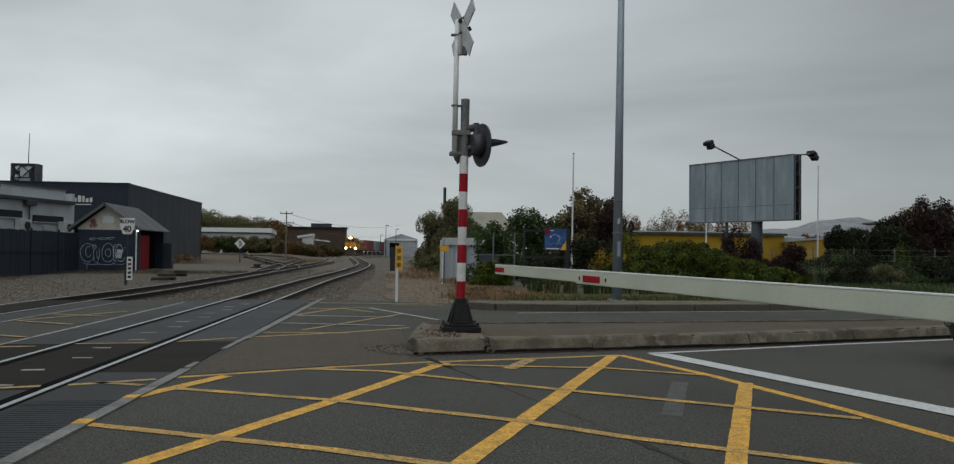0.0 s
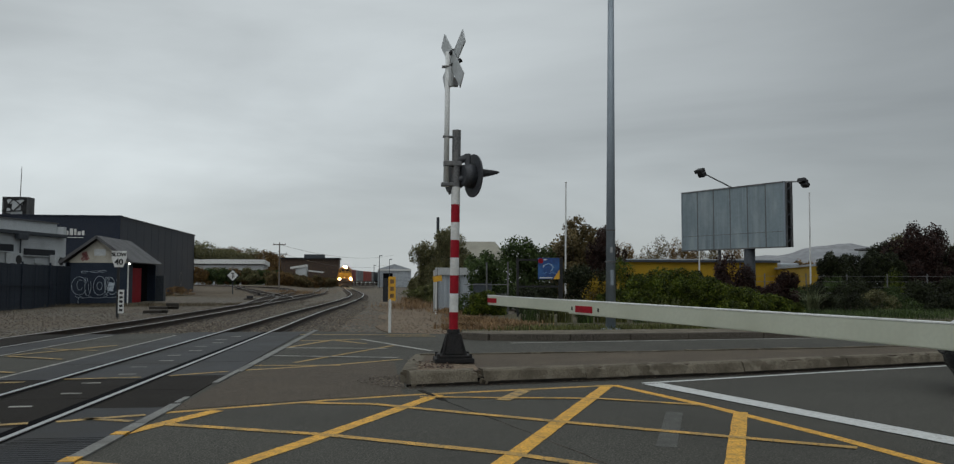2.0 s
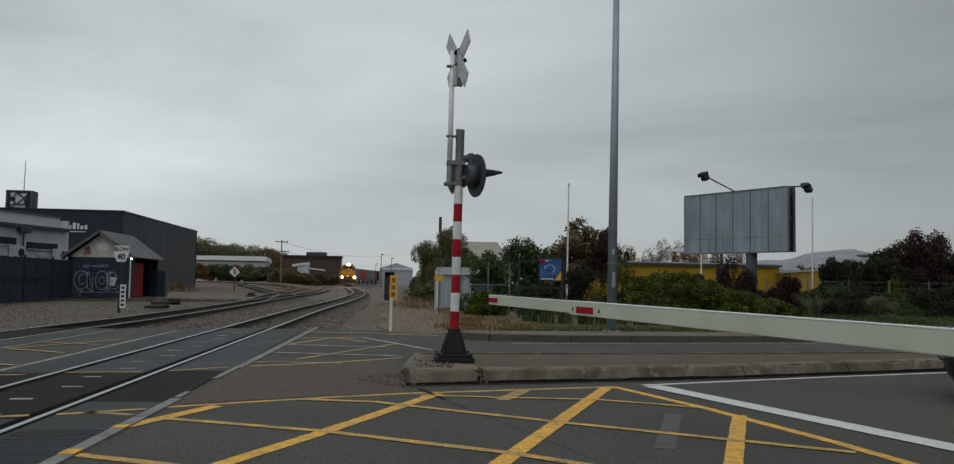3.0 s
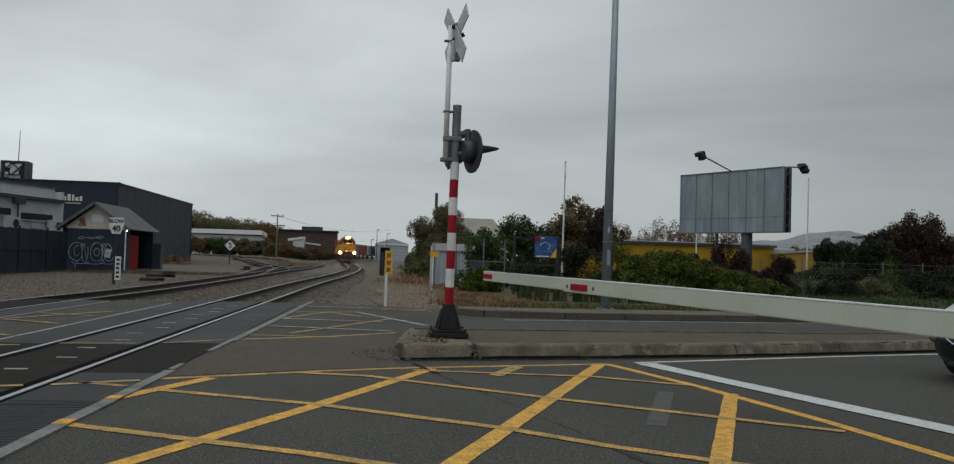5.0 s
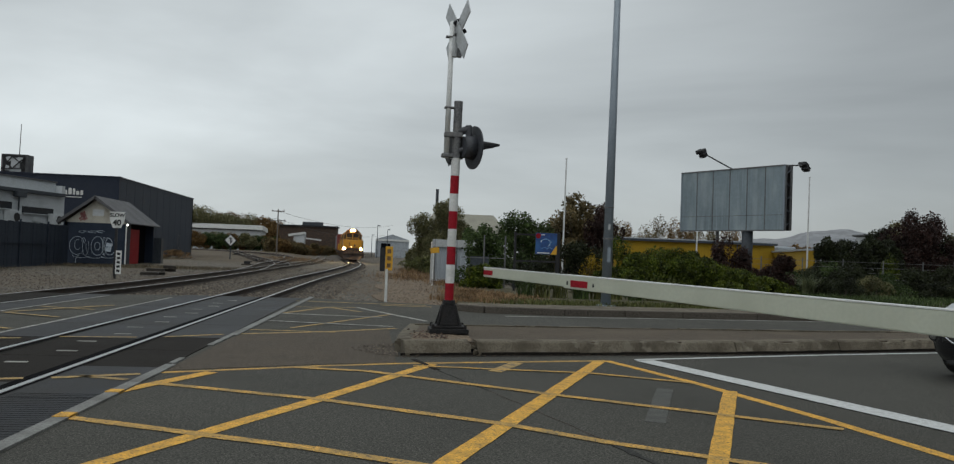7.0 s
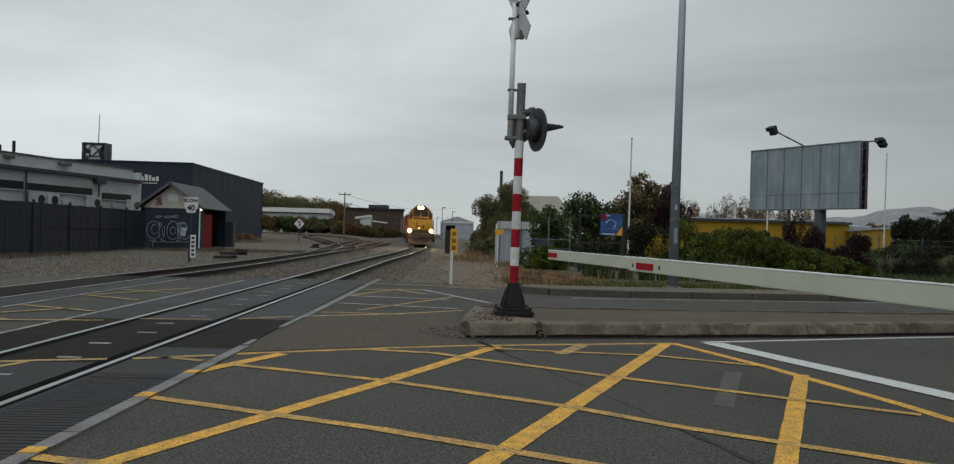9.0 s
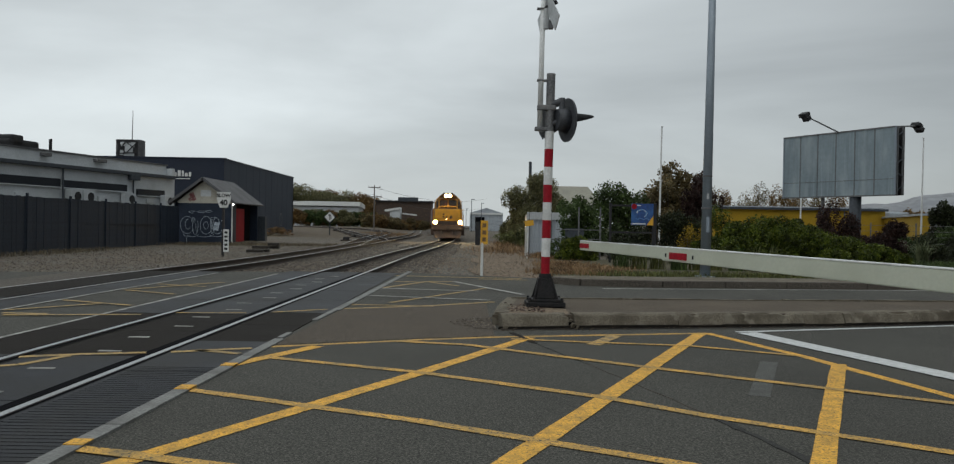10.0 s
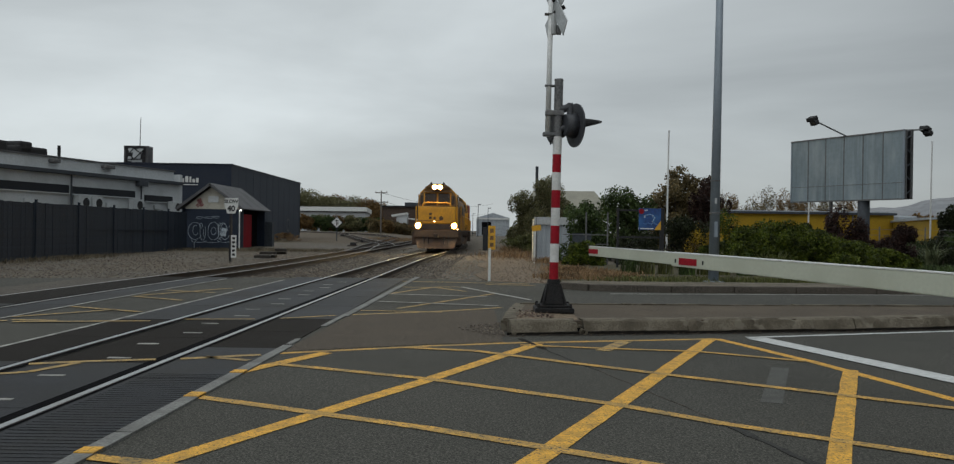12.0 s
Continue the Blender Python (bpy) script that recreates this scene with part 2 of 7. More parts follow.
M = dict(
    asphalt=mat("asphalt", (0.0525, 0.0508, 0.0432), 0.9, vary=0.45, scale=0.5, fine=60, bump=0.05, spec=0.2, other=(0.0425, 0.0412, 0.0358), wear=0.62, speck=(95, (0.102, 0.097, 0.082)), chips=(120, 0.62)),
    # Near-black brown for the painted shadow at the kerb foot
    silt=mat("kerb_foot_shade", (0.012, 0.010, 0.008), 0.8, vary=0.5, scale=6, fine=50, bump=0.4, other=(0.026, 0.021, 0.016), wear=0.5, spec=0.15),
    tar=mat("tar_seal", (0.031, 0.0305, 0.028), 0.85, vary=0.5, scale=4, fine=80, bump=0.1, other=(0.040, 0.039, 0.036), wear=0.7, spec=0.2),
    asphalt_old=mat("asphalt_old", (0.072, 0.062, 0.051), 0.9, vary=0.5, scale=1.2, fine=55, bump=0.2, spec=0.2, other=(0.092, 0.080, 0.066), wear=0.6, speck=(70, (0.11, 0.10, 0.088)), chips=(90, 0.45)),
    # Old brown asphalt, warmed further to hold the headlamp glow
    asphalt_brown=mat("asphalt_brown", (0.064, 0.051, 0.038), 0.9, vary=0.5, scale=1.4, fine=55, bump=0.2, spec=0.2, other=(0.080, 0.065, 0.049), wear=0.6, speck=(60, (0.11, 0.092, 0.074)), chips=(80, 0.5)),
    ghost=mat("ghost_line", (0.066, 0.066, 0.058), 0.9, vary=0.6, scale=6, fine=120, bump=0.2, other=(0.052, 0.051, 0.046), wear=0.8),
    panel=mat("rubber_panel", (0.0205, 0.0217, 0.0246), 0.60, vary=0.3, scale=0.9, fine=60, bump=0.2, other=(0.0300, 0.0285, 0.0262), wear=0.7, single=0.10, spec=0.12, detail=8),
    panel_dark=mat("bitumen_infill", (0.0160, 0.0135, 0.0112), 0.8, vary=0.4, scale=0.8, fine=70, bump=0.4, other=(0.0241, 0.0216, 0.0191), wear=0.5, spec=0.07),
    yellow=mat("road_yellow", (0.66, 0.345, 0.036), 0.8, vary=0.22, scale=9, fine=90, bump=0.3, other=(0.40, 0.230, 0.046), wear=0.8, detail=7, speck=(52, (0.17, 0.105, 0.036))),
    yellow_mid=mat("road_yellow_rubbed", (0.52, 0.290, 0.050), 0.8, vary=0.35, scale=5, fine=85, bump=0.3, other=(0.235, 0.165, 0.062), wear=0.9, detail=8, speck=(46, (0.062, 0.054, 0.042))),
    yellow_worn=mat("road_yellow_worn", (0.42, 0.27, 0.082), 0.8, vary=0.35, scale=12, fine=110, bump=0.3, other=(0.16, 0.125, 0.075), wear=0.8, speck=(70, (0.072, 0.064, 0.052))),
    white_line=mat("road_white", (0.4894, 0.4982, 0.4894), 0.7, vary=0.15, scale=22, fine=85, bump=0.3, other=(0.3146, 0.3146, 0.3059), wear=0.55),
    white_worn=mat("road_white_worn", (0.36, 0.35, 0.32), 0.8, vary=0.3, scale=5, fine=80, bump=0.3, other=(0.15, 0.145, 0.135), wear=0.9),
    concrete=mat("concrete", (0.132, 0.114, 0.086), 0.9, vary=0.25, scale=2.6, fine=60, bump=0.7, other=(0.066, 0.055, 0.040), wear=0.85, spec=0.2, detail=9, speck=(7, (0.152, 0.134, 0.104))),
    concrete_pale=mat("concrete_beam", (0.170, 0.170, 0.160), 0.85, vary=0.25, scale=3, fine=50, bump=0.4, other=(0.105, 0.102, 0.094), wear=0.75, detail=8),
    gravel=mat("yard_gravel", (0.094, 0.083, 0.068), 0.95, vary=0.75, scale=0.22, fine=11, bump=0.9, other=(0.092, 0.067, 0.043), wear=0.8, spec=0.2, detail=9, speck=(16, (0.165, 0.152, 0.133))),
    ballast=mat("ballast_stone", (0.118, 0.098, 0.078), 0.9, vary=0.4, scale=2, fine=20, bump=0.3, island=0.55),
    yard_dirt=mat("yard_dirt", (0.082, 0.064, 0.046), 0.95, vary=0.6, scale=0.18, fine=7, bump=0.5, other=(0.112, 0.086, 0.056), wear=0.8, spec=0.15, detail=8, speck=(5, (0.135, 0.118, 0.10))),
    path_stone=mat("path_stone", (0.165, 0.125, 0.090), 0.9, vary=0.4, scale=2, fine=20, bump=0.3, island=0.6),
    path_dirt=mat("path_dirt", (0.150, 0.113, 0.080), 0.95, vary=0.5, scale=0.9, fine=14, bump=0.7, other=(0.112, 0.088, 0.064), wear=0.65, spec=0.15, speck=(18, (0.20, 0.165, 0.125))),
    verge_soil=mat("verge_soil", (0.066, 0.060, 0.036), 0.95, vary=0.5, scale=1.2, fine=22, bump=0.7, other=(0.095, 0.078, 0.048), wear=0.7, spec=0.15, detail=8),
    dirt=mat("dry_dirt", (0.078, 0.062, 0.046), 0.95, vary=0.5, scale=1.6, fine=60, bump=0.6, other=(0.104, 0.083, 0.061), wear=0.7, spec=0.2, detail=8),
    brick_crumb=mat("brick_crumb", (0.098, 0.064, 0.048), 0.9, vary=0.4, scale=6, fine=40, bump=0.4, island=0.6),
    rail=mat("rail_steel", (0.030, 0.022, 0.017), 0.8, 0.2, vary=0.3, scale=3, fine=40, bump=0.2, other=(0.052, 0.029, 0.018), wear=0.5),
    rail_top=mat("rail_head", (0.3910, 0.3995, 0.4080), 0.36, 1.0, vary=0.12, scale=1.5, fine=30, bump=0.03, other=(0.3060, 0.2975, 0.2890), wear=0.4),
    rail_dull=mat("dull_rail_head", (0.30, 0.29, 0.28), 0.42, 0.9, vary=0.2, scale=1.5, fine=30, bump=0.05, other=(0.19, 0.165, 0.14), wear=0.6),
    sleeper=mat("sleeper_wood", (0.062, 0.050, 0.040), 0.95, vary=0.4, scale=3, fine=30, bump=0.6, single=0.35),
    old_timber=mat("old_black_timber", (0.026, 0.022, 0.018), 0.95, vary=0.4, scale=3, fine=30, bump=0.6, single=0.3),
    black=mat("black_paint", (0.019, 0.019, 0.021), 0.6, vary=0.4, scale=5, fine=50, bump=0.15, spec=0.3, other=(0.034, 0.033, 0.032), wear=0.5),
    lamp_case=mat("lamp_case_paint", (0.036, 0.039, 0.046), 0.55, vary=0.3, scale=6, fine=40, bump=0.1, other=(0.056, 0.059, 0.065), wear=0.5),
    cast=mat("cast_iron_black", (0.012, 0.0115, 0.012), 0.7, 0.0, vary=0.5, scale=8, fine=60, bump=0.4, spec=0.25, other=(0.022, 0.019, 0.018), wear=0.5),
    galv=mat("galvanised_steel", (0.245, 0.285, 0.325), 0.5, 0.3, vary=0.05, scale=1.5, fine=25, bump=0.04, other=(0.205, 0.24, 0.275), wear=0.6),
    grey_steel=mat("weathered_grey_steel", (0.13, 0.132, 0.135), 0.6, 0.4, vary=0.3, scale=6, fine=40, bump=0.2, other=(0.19, 0.185, 0.18), wear=0.5),
    white=mat("white_paint", (0.62, 0.63, 0.62), 0.55, vary=0.08, scale=3, fine=40, bump=0.08, other=(0.42, 0.42, 0.40), wear=0.5),
    cream=mat("cream_boom_paint", (0.46, 0.485, 0.400), 0.45, vary=0.03, scale=1.6, fine=35, bump=0.02, other=(0.40, 0.42, 0.34), wear=0.6, detail=8),
    red=mat("red_band", (0.285, 0.006, 0.016), 0.55, vary=0.15, scale=4, fine=40, bump=0.08, other=(0.20, 0.009, 0.015), wear=0.5, spec=0.2),
    plate=mat("sign_back_aluminium", (0.42, 0.435, 0.44), 0.5, 0.4, vary=0.1, scale=5, fine=30, bump=0.05, other=(0.33, 0.34, 0.34), wear=0.5),
    board=streaked("billboard_sheet", (0.205, 0.255, 0.282), (0.125, 0.158, 0.180), (0.345, 0.395, 0.415)),
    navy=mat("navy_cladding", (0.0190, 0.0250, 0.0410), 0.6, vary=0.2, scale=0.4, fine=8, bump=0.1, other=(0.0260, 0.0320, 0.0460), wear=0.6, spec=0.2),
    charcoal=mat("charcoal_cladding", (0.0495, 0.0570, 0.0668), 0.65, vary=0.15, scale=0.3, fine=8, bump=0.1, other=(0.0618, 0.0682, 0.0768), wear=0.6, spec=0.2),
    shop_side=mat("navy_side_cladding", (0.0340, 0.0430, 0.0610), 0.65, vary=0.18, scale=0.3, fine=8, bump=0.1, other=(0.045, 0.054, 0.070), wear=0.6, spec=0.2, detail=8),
    fence=mat("charcoal_fence_board", (0.0220, 0.0290, 0.0420), 0.7, vary=0.3, scale=1.5, fine=20, bump=0.3, other=(0.030, 0.037, 0.050), wear=0.5, single=0.08, spec=0.2),
    pale_wall=mat("pale_grey_panel", (0.475, 0.500, 0.515), 0.8, vary=0.08, scale=0.6, fine=12, bump=0.1, other=(0.375, 0.395, 0.405), wear=0.6, detail=8),
    dark_band=mat("dark_glazing_band", (0.020, 0.023, 0.028), 0.5, vary=0.2, scale=1, fine=15, bump=0.0, spec=0.15),
    slate=mat("grey_roofing", (0.1080, 0.1080, 0.1120), 0.85, vary=0.2, scale=1.0, fine=15, bump=0.3, other=(0.0800, 0.0800, 0.0840), wear=0.6, spec=0.2),
    shed_blue=mat("shed_blue_board", (0.019, 0.027, 0.044), 0.7, vary=0.25, scale=1.5, fine=20, bump=0.2, other=(0.028, 0.037, 0.054), wear=0.5, spec=0.2),
    shed_cream=mat("shed_cream_gable", (0.42, 0.40, 0.34), 0.8, vary=0.12, scale=2, fine=20, bump=0.2, other=(0.30, 0.28, 0.24), wear=0.6),
    door_red=mat("red_door", (0.21, 0.006, 0.012), 0.7, vary=0.2, scale=2, fine=20, bump=0.1, spec=0.1),
    spray_red=mat("faded_red_spray", (0.20, 0.060, 0.060), 0.8, vary=0.3, scale=8, fine=30, bump=0.0, other=(0.36, 0.30, 0.26), wear=0.7),
    # Near-black that paints the shade inside recesses, grooves and gaps
    shade_black=mat("recess_shade", (0.006, 0.006, 0.007), 1.0, vary=0.3, scale=2, fine=20, bump=0.1, spec=0.02),
    chalk=mat("pale_spray_paint", (0.42, 0.48, 0.54), 0.7, vary=0.3, scale=8, fine=40, bump=0.0, other=(0.16, 0.2, 0.24), wear=0.6),
    roof_beige=mat("beige_roof", (0.235, 0.225, 0.180), 0.8, vary=0.12, scale=0.7, fine=10, bump=0.2, other=(0.20, 0.19, 0.155), wear=0.5),
    zinc=mat("corrugated_zinc", (0.3600, 0.3960, 0.4320), 0.5, 0.4, vary=0.12, scale=1.4, fine=14, bump=0.05, other=(0.2640, 0.2760, 0.2880), wear=0.6),
    ochre=mat("yellow_wall_paint", (0.330, 0.205, 0.005), 0.8, vary=0.10, scale=0.7, fine=10, bump=0.1, other=(0.270, 0.165, 0.006), wear=0.6),
    sign_yellow=mat("sign_yellow", (0.62, 0.33, 0.02), 0.55, vary=0.1, scale=5, fine=30, bump=0.03, other=(0.45, 0.25, 0.03), wear=0.5),
    loco_yellow=mat("loco_yellow", (0.60, 0.285, 0.014), 0.5, vary=0.12, scale=1.5, fine=15, bump=0.05, other=(0.42, 0.20, 0.020), wear=0.55),
    loco_dark=mat("loco_underframe", (0.050, 0.033, 0.024), 0.8, vary=0.4, scale=2, fine=20, bump=0.3, other=(0.095, 0.058, 0.036), wear=0.6),
    loco_roof=mat("loco_brown", (0.155, 0.085, 0.034), 0.7, vary=0.25, scale=1.5, fine=15, bump=0.1, other=(0.23, 0.125, 0.04), wear=0.6),
    glass=mat("dark_glass", (0.015, 0.017, 0.018), 0.12, vary=0.1, scale=1, fine=10, bump=0.0),
    # The brown in this glass is headlamp bloom put into the colour
    loco_glass=mat("loco_bloom_glass", (0.040, 0.026, 0.016), 0.25, vary=0.15, scale=2, fine=10, bump=0.0),
    box_red=mat("container_red", (0.24, 0.045, 0.035), 0.65, vary=0.15, scale=1, fine=12, bump=0.1, other=(0.16, 0.05, 0.04), wear=0.5, single=0.3),
    box_grey=mat("container_grey", (0.20, 0.21, 0.22), 0.65, vary=0.15, scale=1, fine=12, bump=0.1, single=0.3),
    blue=mat("poster_blue", (0.0140, 0.0525, 0.1890), 0.45, vary=0.25, scale=2.2, fine=12, bump=0.0, other=(0.0280, 0.1120, 0.2940), wear=0.6),
    poster_pale=mat("poster_pale_blue", (0.10, 0.24, 0.46), 0.45, vary=0.2, scale=9, fine=30, bump=0.0, other=(0.22, 0.38, 0.56), wear=0.6),
    bark=mat("bark", (0.085, 0.068, 0.052), 0.95, vary=0.4, scale=4, fine=25, bump=0.7),
    wood_pole=mat("pole_timber", (0.15, 0.13, 0.115), 0.9, vary=0.3, scale=2, fine=20, bump=0.3),
    car_black=mat("car_black_paint", (0.012, 0.013, 0.015), 0.22, vary=0.1, scale=3, fine=20, bump=0.0),
    car_sheen=mat("bonnet_sky_sheen", (0.45, 0.47, 0.49), 0.3, 0.5, vary=0.05, scale=3, fine=20, bump=0.0),
    rubber=mat("tyre_rubber", (0.018, 0.018, 0.018), 0.85, vary=0.3, scale=5, fine=40, bump=0.2),
    chrome=mat("chrome", (0.7, 0.71, 0.72), 0.12, 1.0, vary=0.05, scale=3, fine=20, bump=0.0),
    hill=mat("far_hill", (0.20, 0.205, 0.215), 0.95, vary=0.15, scale=0.012, fine=0.05, bump=0.0, other=(0.165, 0.172, 0.185), wear=0.6),
    leaf_green=leafmat("leaf_green", (0.0240, 0.0400, 0.0125), (0.0680, 0.1000, 0.0290)),
    leaf_bright=leafmat("leaf_hedge", (0.014, 0.030, 0.003), (0.098, 0.116, 0.012), 0.48, 2.6),
    leaf_dark=leafmat("leaf_dark", (0.0095, 0.0130, 0.0058), (0.0350, 0.0420, 0.0160)),
    leaf_olive=leafmat("leaf_olive", (0.062, 0.066, 0.030), (0.185, 0.170, 0.080), 0.26),
    leaf_brown=leafmat("leaf_brown", (0.0608, 0.0527, 0.0243), (0.1722, 0.1256, 0.0567)),
    leaf_red=leafmat("leaf_purple", (0.0140, 0.0085, 0.0072), (0.0500, 0.0250, 0.0200)),
    leaf_rust=leafmat("leaf_rust", (0.0780, 0.0494, 0.0195), (0.1950, 0.1144, 0.0390)),
    leaf_yellow=leafmat("leaf_yellow", (0.1820, 0.1190, 0.0084), (0.3500, 0.2380, 0.0210)),
    grass_dry=leafmat("grass_dry", (0.115, 0.070, 0.034), (0.270, 0.172, 0.090)),
    grass_green=leafmat("grass_green", (0.045, 0.058, 0.016), (0.130, 0.130, 0.045)),
    flax=leafmat("flax_leaf", (0.060, 0.080, 0.040), (0.190, 0.210, 0.110)),
    grass_straw=leafmat("grass_straw", (0.075, 0.062, 0.040), (0.160, 0.132, 0.088)),
    lamp=glow("headlamp_glow", (1.0, 0.72, 0.32), 650.0),
    # Weak orange emission added as a warm halo round each lens
    lamp_halo=glow("headlamp_halo_glow", (1.0, 0.50, 0.10), 1.7),
    lamp_dim=glow("marker_glow", (1.0, 0.55, 0.25), 8.0),
    lamp_shed=glow("shed_lamp_glow", (1.0, 0.98, 0.92), 6.0),
)


# ---- shape helpers ----
def thing(name, label, category, m=None, group="", kind=""):
    ob = tagged(new(name), label, category, group, kind)
    ob.matrix_world = m or Matrix()
    return ob


def part(name, bm, material, parent=None, label="", smooth=False):
    me = bpy.data.meshes.new(name)
    bm.normal_update()
    bm.to_mesh(me)
    bm.free()
    return piece(name, me, material, parent, label, smooth)


def piece(name, me, material, parent=None, label="", smooth=False):
    if material and not me.materials:
        me.materials.append(material)
    if smooth:
        me.polygons.foreach_set("use_smooth", [len(f.vertices) < 5 for f in me.polygons])
    ob = new(name, me)
    if parent:
        ob.parent = parent
    if label:
        tagged(ob, label)
    return ob


def box(bm, c, s, rz=0.0, bevel=0.0, rx=0.0, ry=0.0):
    g = bmesh.ops.create_cube(bm, size=1.0, matrix=pose(*c, rx, ry, rz) @ Matrix.Diagonal((*s, 1)))
    if bevel:
        edges = {e for v in g["verts"] for e in v.link_edges}
        bmesh.ops.bevel(bm, geom=list(edges), offset=bevel, segments=2, affect="EDGES", profile=0.6)
    return bm


def rod(bm, a, b, r1, r2=None, seg=12):
    a, b = Vector(a), Vector(b)
    d = b - a
    m = Matrix.Translation((a + b) / 2) @ d.to_track_quat("Z", "Y").to_matrix().to_4x4()
    bmesh.ops.create_cone(bm, cap_ends=True, segments=seg, radius1=r1, radius2=r1 if r2 is None else r2, depth=d.length, matrix=m)
    return bm


def ball(bm, c, s, sub=2):
    bmesh.ops.create_icosphere(bm, subdivisions=sub, radius=1.0, matrix=Matrix.Translation(c) @ Matrix.Diagonal((*s, 1)))
    return bm


def slab(bm, pts, z0, z1):
    """A flat plate from an outline given counter-clockwise."""
    lo = [bm.verts.new((x, y, z0)) for x, y in pts]
    hi = [bm.verts.new((x, y, z1)) for x, y in pts]
    bm.faces.new(hi)
    bm.faces.new(lo[::-1])
    for i in range(len(pts)):
        j = (i + 1) % len(pts)
        bm.faces.new((lo[i], lo[j], hi[j], hi[i]))
    return bm


def loft(bm, profile, ys, scales=None):
    """Extrudes an x-z outline along y; scales shrink single rings."""
    rings = []
    for k, y in enumerate(ys):
        s = scales[k] if scales else 1
        rings.append([bm.verts.new((x * s, y, z)) for x, z in profile])
    n = len(profile)
    for a, b in zip(rings, rings[1:]):
        for i in range(n):
            bm.faces.new((a[i], a[(i + 1) % n], b[(i + 1) % n], b[i]))
    bm.faces.new(rings[0][::-1])
    bm.faces.new(rings[-1])
    bmesh.ops.recalc_face_normals(bm, faces=bm.faces)
    return bm


def B():
    return bmesh.new()


def lettering(name, text, size, m, material, parent, label=""):
    """Raised letters lying in the x-y plane of the pose m."""
    cu = bpy.data.curves.new(name, "FONT")
    cu.body, cu.size, cu.align_x, cu.align_y, cu.extrude = text, size, "CENTER", "CENTER", 0.003
    cu.offset = size * 0.035
    tmp = bpy.data.objects.new("letters_source", cu)
    scene.collection.objects.link(tmp)
    me = bpy.data.meshes.new_from_object(tmp.evaluated_get(bpy.context.evaluated_depsgraph_get()))
    bpy.data.objects.remove(tmp)
    me.materials.clear()
    ob = piece(name, me, material, parent, label)
    ob.matrix_local = m
    return ob


def hermite(knots, y):
    """A smooth line through (y, x) knots."""
    i = max(0, min(len(knots) - 2, sum(1 for k in knots if k[0] <= y) - 1))
    (y0, x0), (y1, x1) = knots[i], knots[i + 1]
    def slope(k):
        lo, hi = max(0, k - 1), min(len(knots) - 1, k + 1)
        return (knots[hi][1] - knots[lo][1]) / (knots[hi][0] - knots[lo][0])
    h = y1 - y0
    t = (y - y0) / h
    a, b = slope(i) * h, slope(i + 1) * h
    return (2 * t**3 - 3 * t**2 + 1) * x0 + (t**3 - 2 * t**2 + t) * a + (3 * t**2 - 2 * t**3) * x1 + (t**3 - t**2) * b


# Centre lines of the tracks, (y, x)
MAIN = [(-30, -3.93), (0, -3.41), (20, -3.06), (35, -2.74), (46, -2.27), (55, -2.02), (65, -1.84), (75, -1.86), (85, -2.06), (97, -2.6),
        (110, -3.35), (142, -5.25), (170, -6.9), (190, -7.0), (212, -5.2), (240, -1.2), (280, 5.5), (400, 26)]
SIDE = [(-30, -7.6), (0, -7.4), (13, -7.25), (19, -7.05), (25, -6.75), (35, -6.55), (50, -6.5), (66, -6.45), (90, -6.5), (115, -7.5), (140, -8.9), (207, -12.8), (300, -20)]
SPUR = [(44, -6.53), (50, -6.9), (57, -7.5), (66, -8.2), (81, -9.2), (107, -10.9), (123, -12.4), (133.7, -14.0), (142.5, -16.6), (149, -20.2), (157, -25.8), (166, -33), (176, -42)]
LEFT = [(60, -6.5), (66, -7.15), (72.2, -8.05), (89, -11.5), (113.6, -16.3), (137.5, -21.6), (165, -27.7), (185, -32.5)]


def climb(x, y):
    """The main line rises a little in the distance."""
    t = max(0.0, min(1.0, (y - 85) / 90))
    return 0.42 * t * t * (3 - 2 * t)



# ---- ground, road, crossing ----
def ground():
    bm = B()
    slab(bm, [(-1800, -300), (1800, -300), (1800, 3000), (-1800, 3000)], -0.6, -0.195)
    tagged(part("ground", bm, M["gravel"]), "grey-brown gravel yard with dry dirt, reaching the horizon", "ground", kind="structure")


FAR_EDGE = [(60, 24.5), (16, 19.6), (9, 18.6), (3, 18.3), (1.2, 19.4), (-1.4, 20.5), (-5, 20.0), (-10.3, 18.4), (-30, 12.0), (-60, 2.0)]


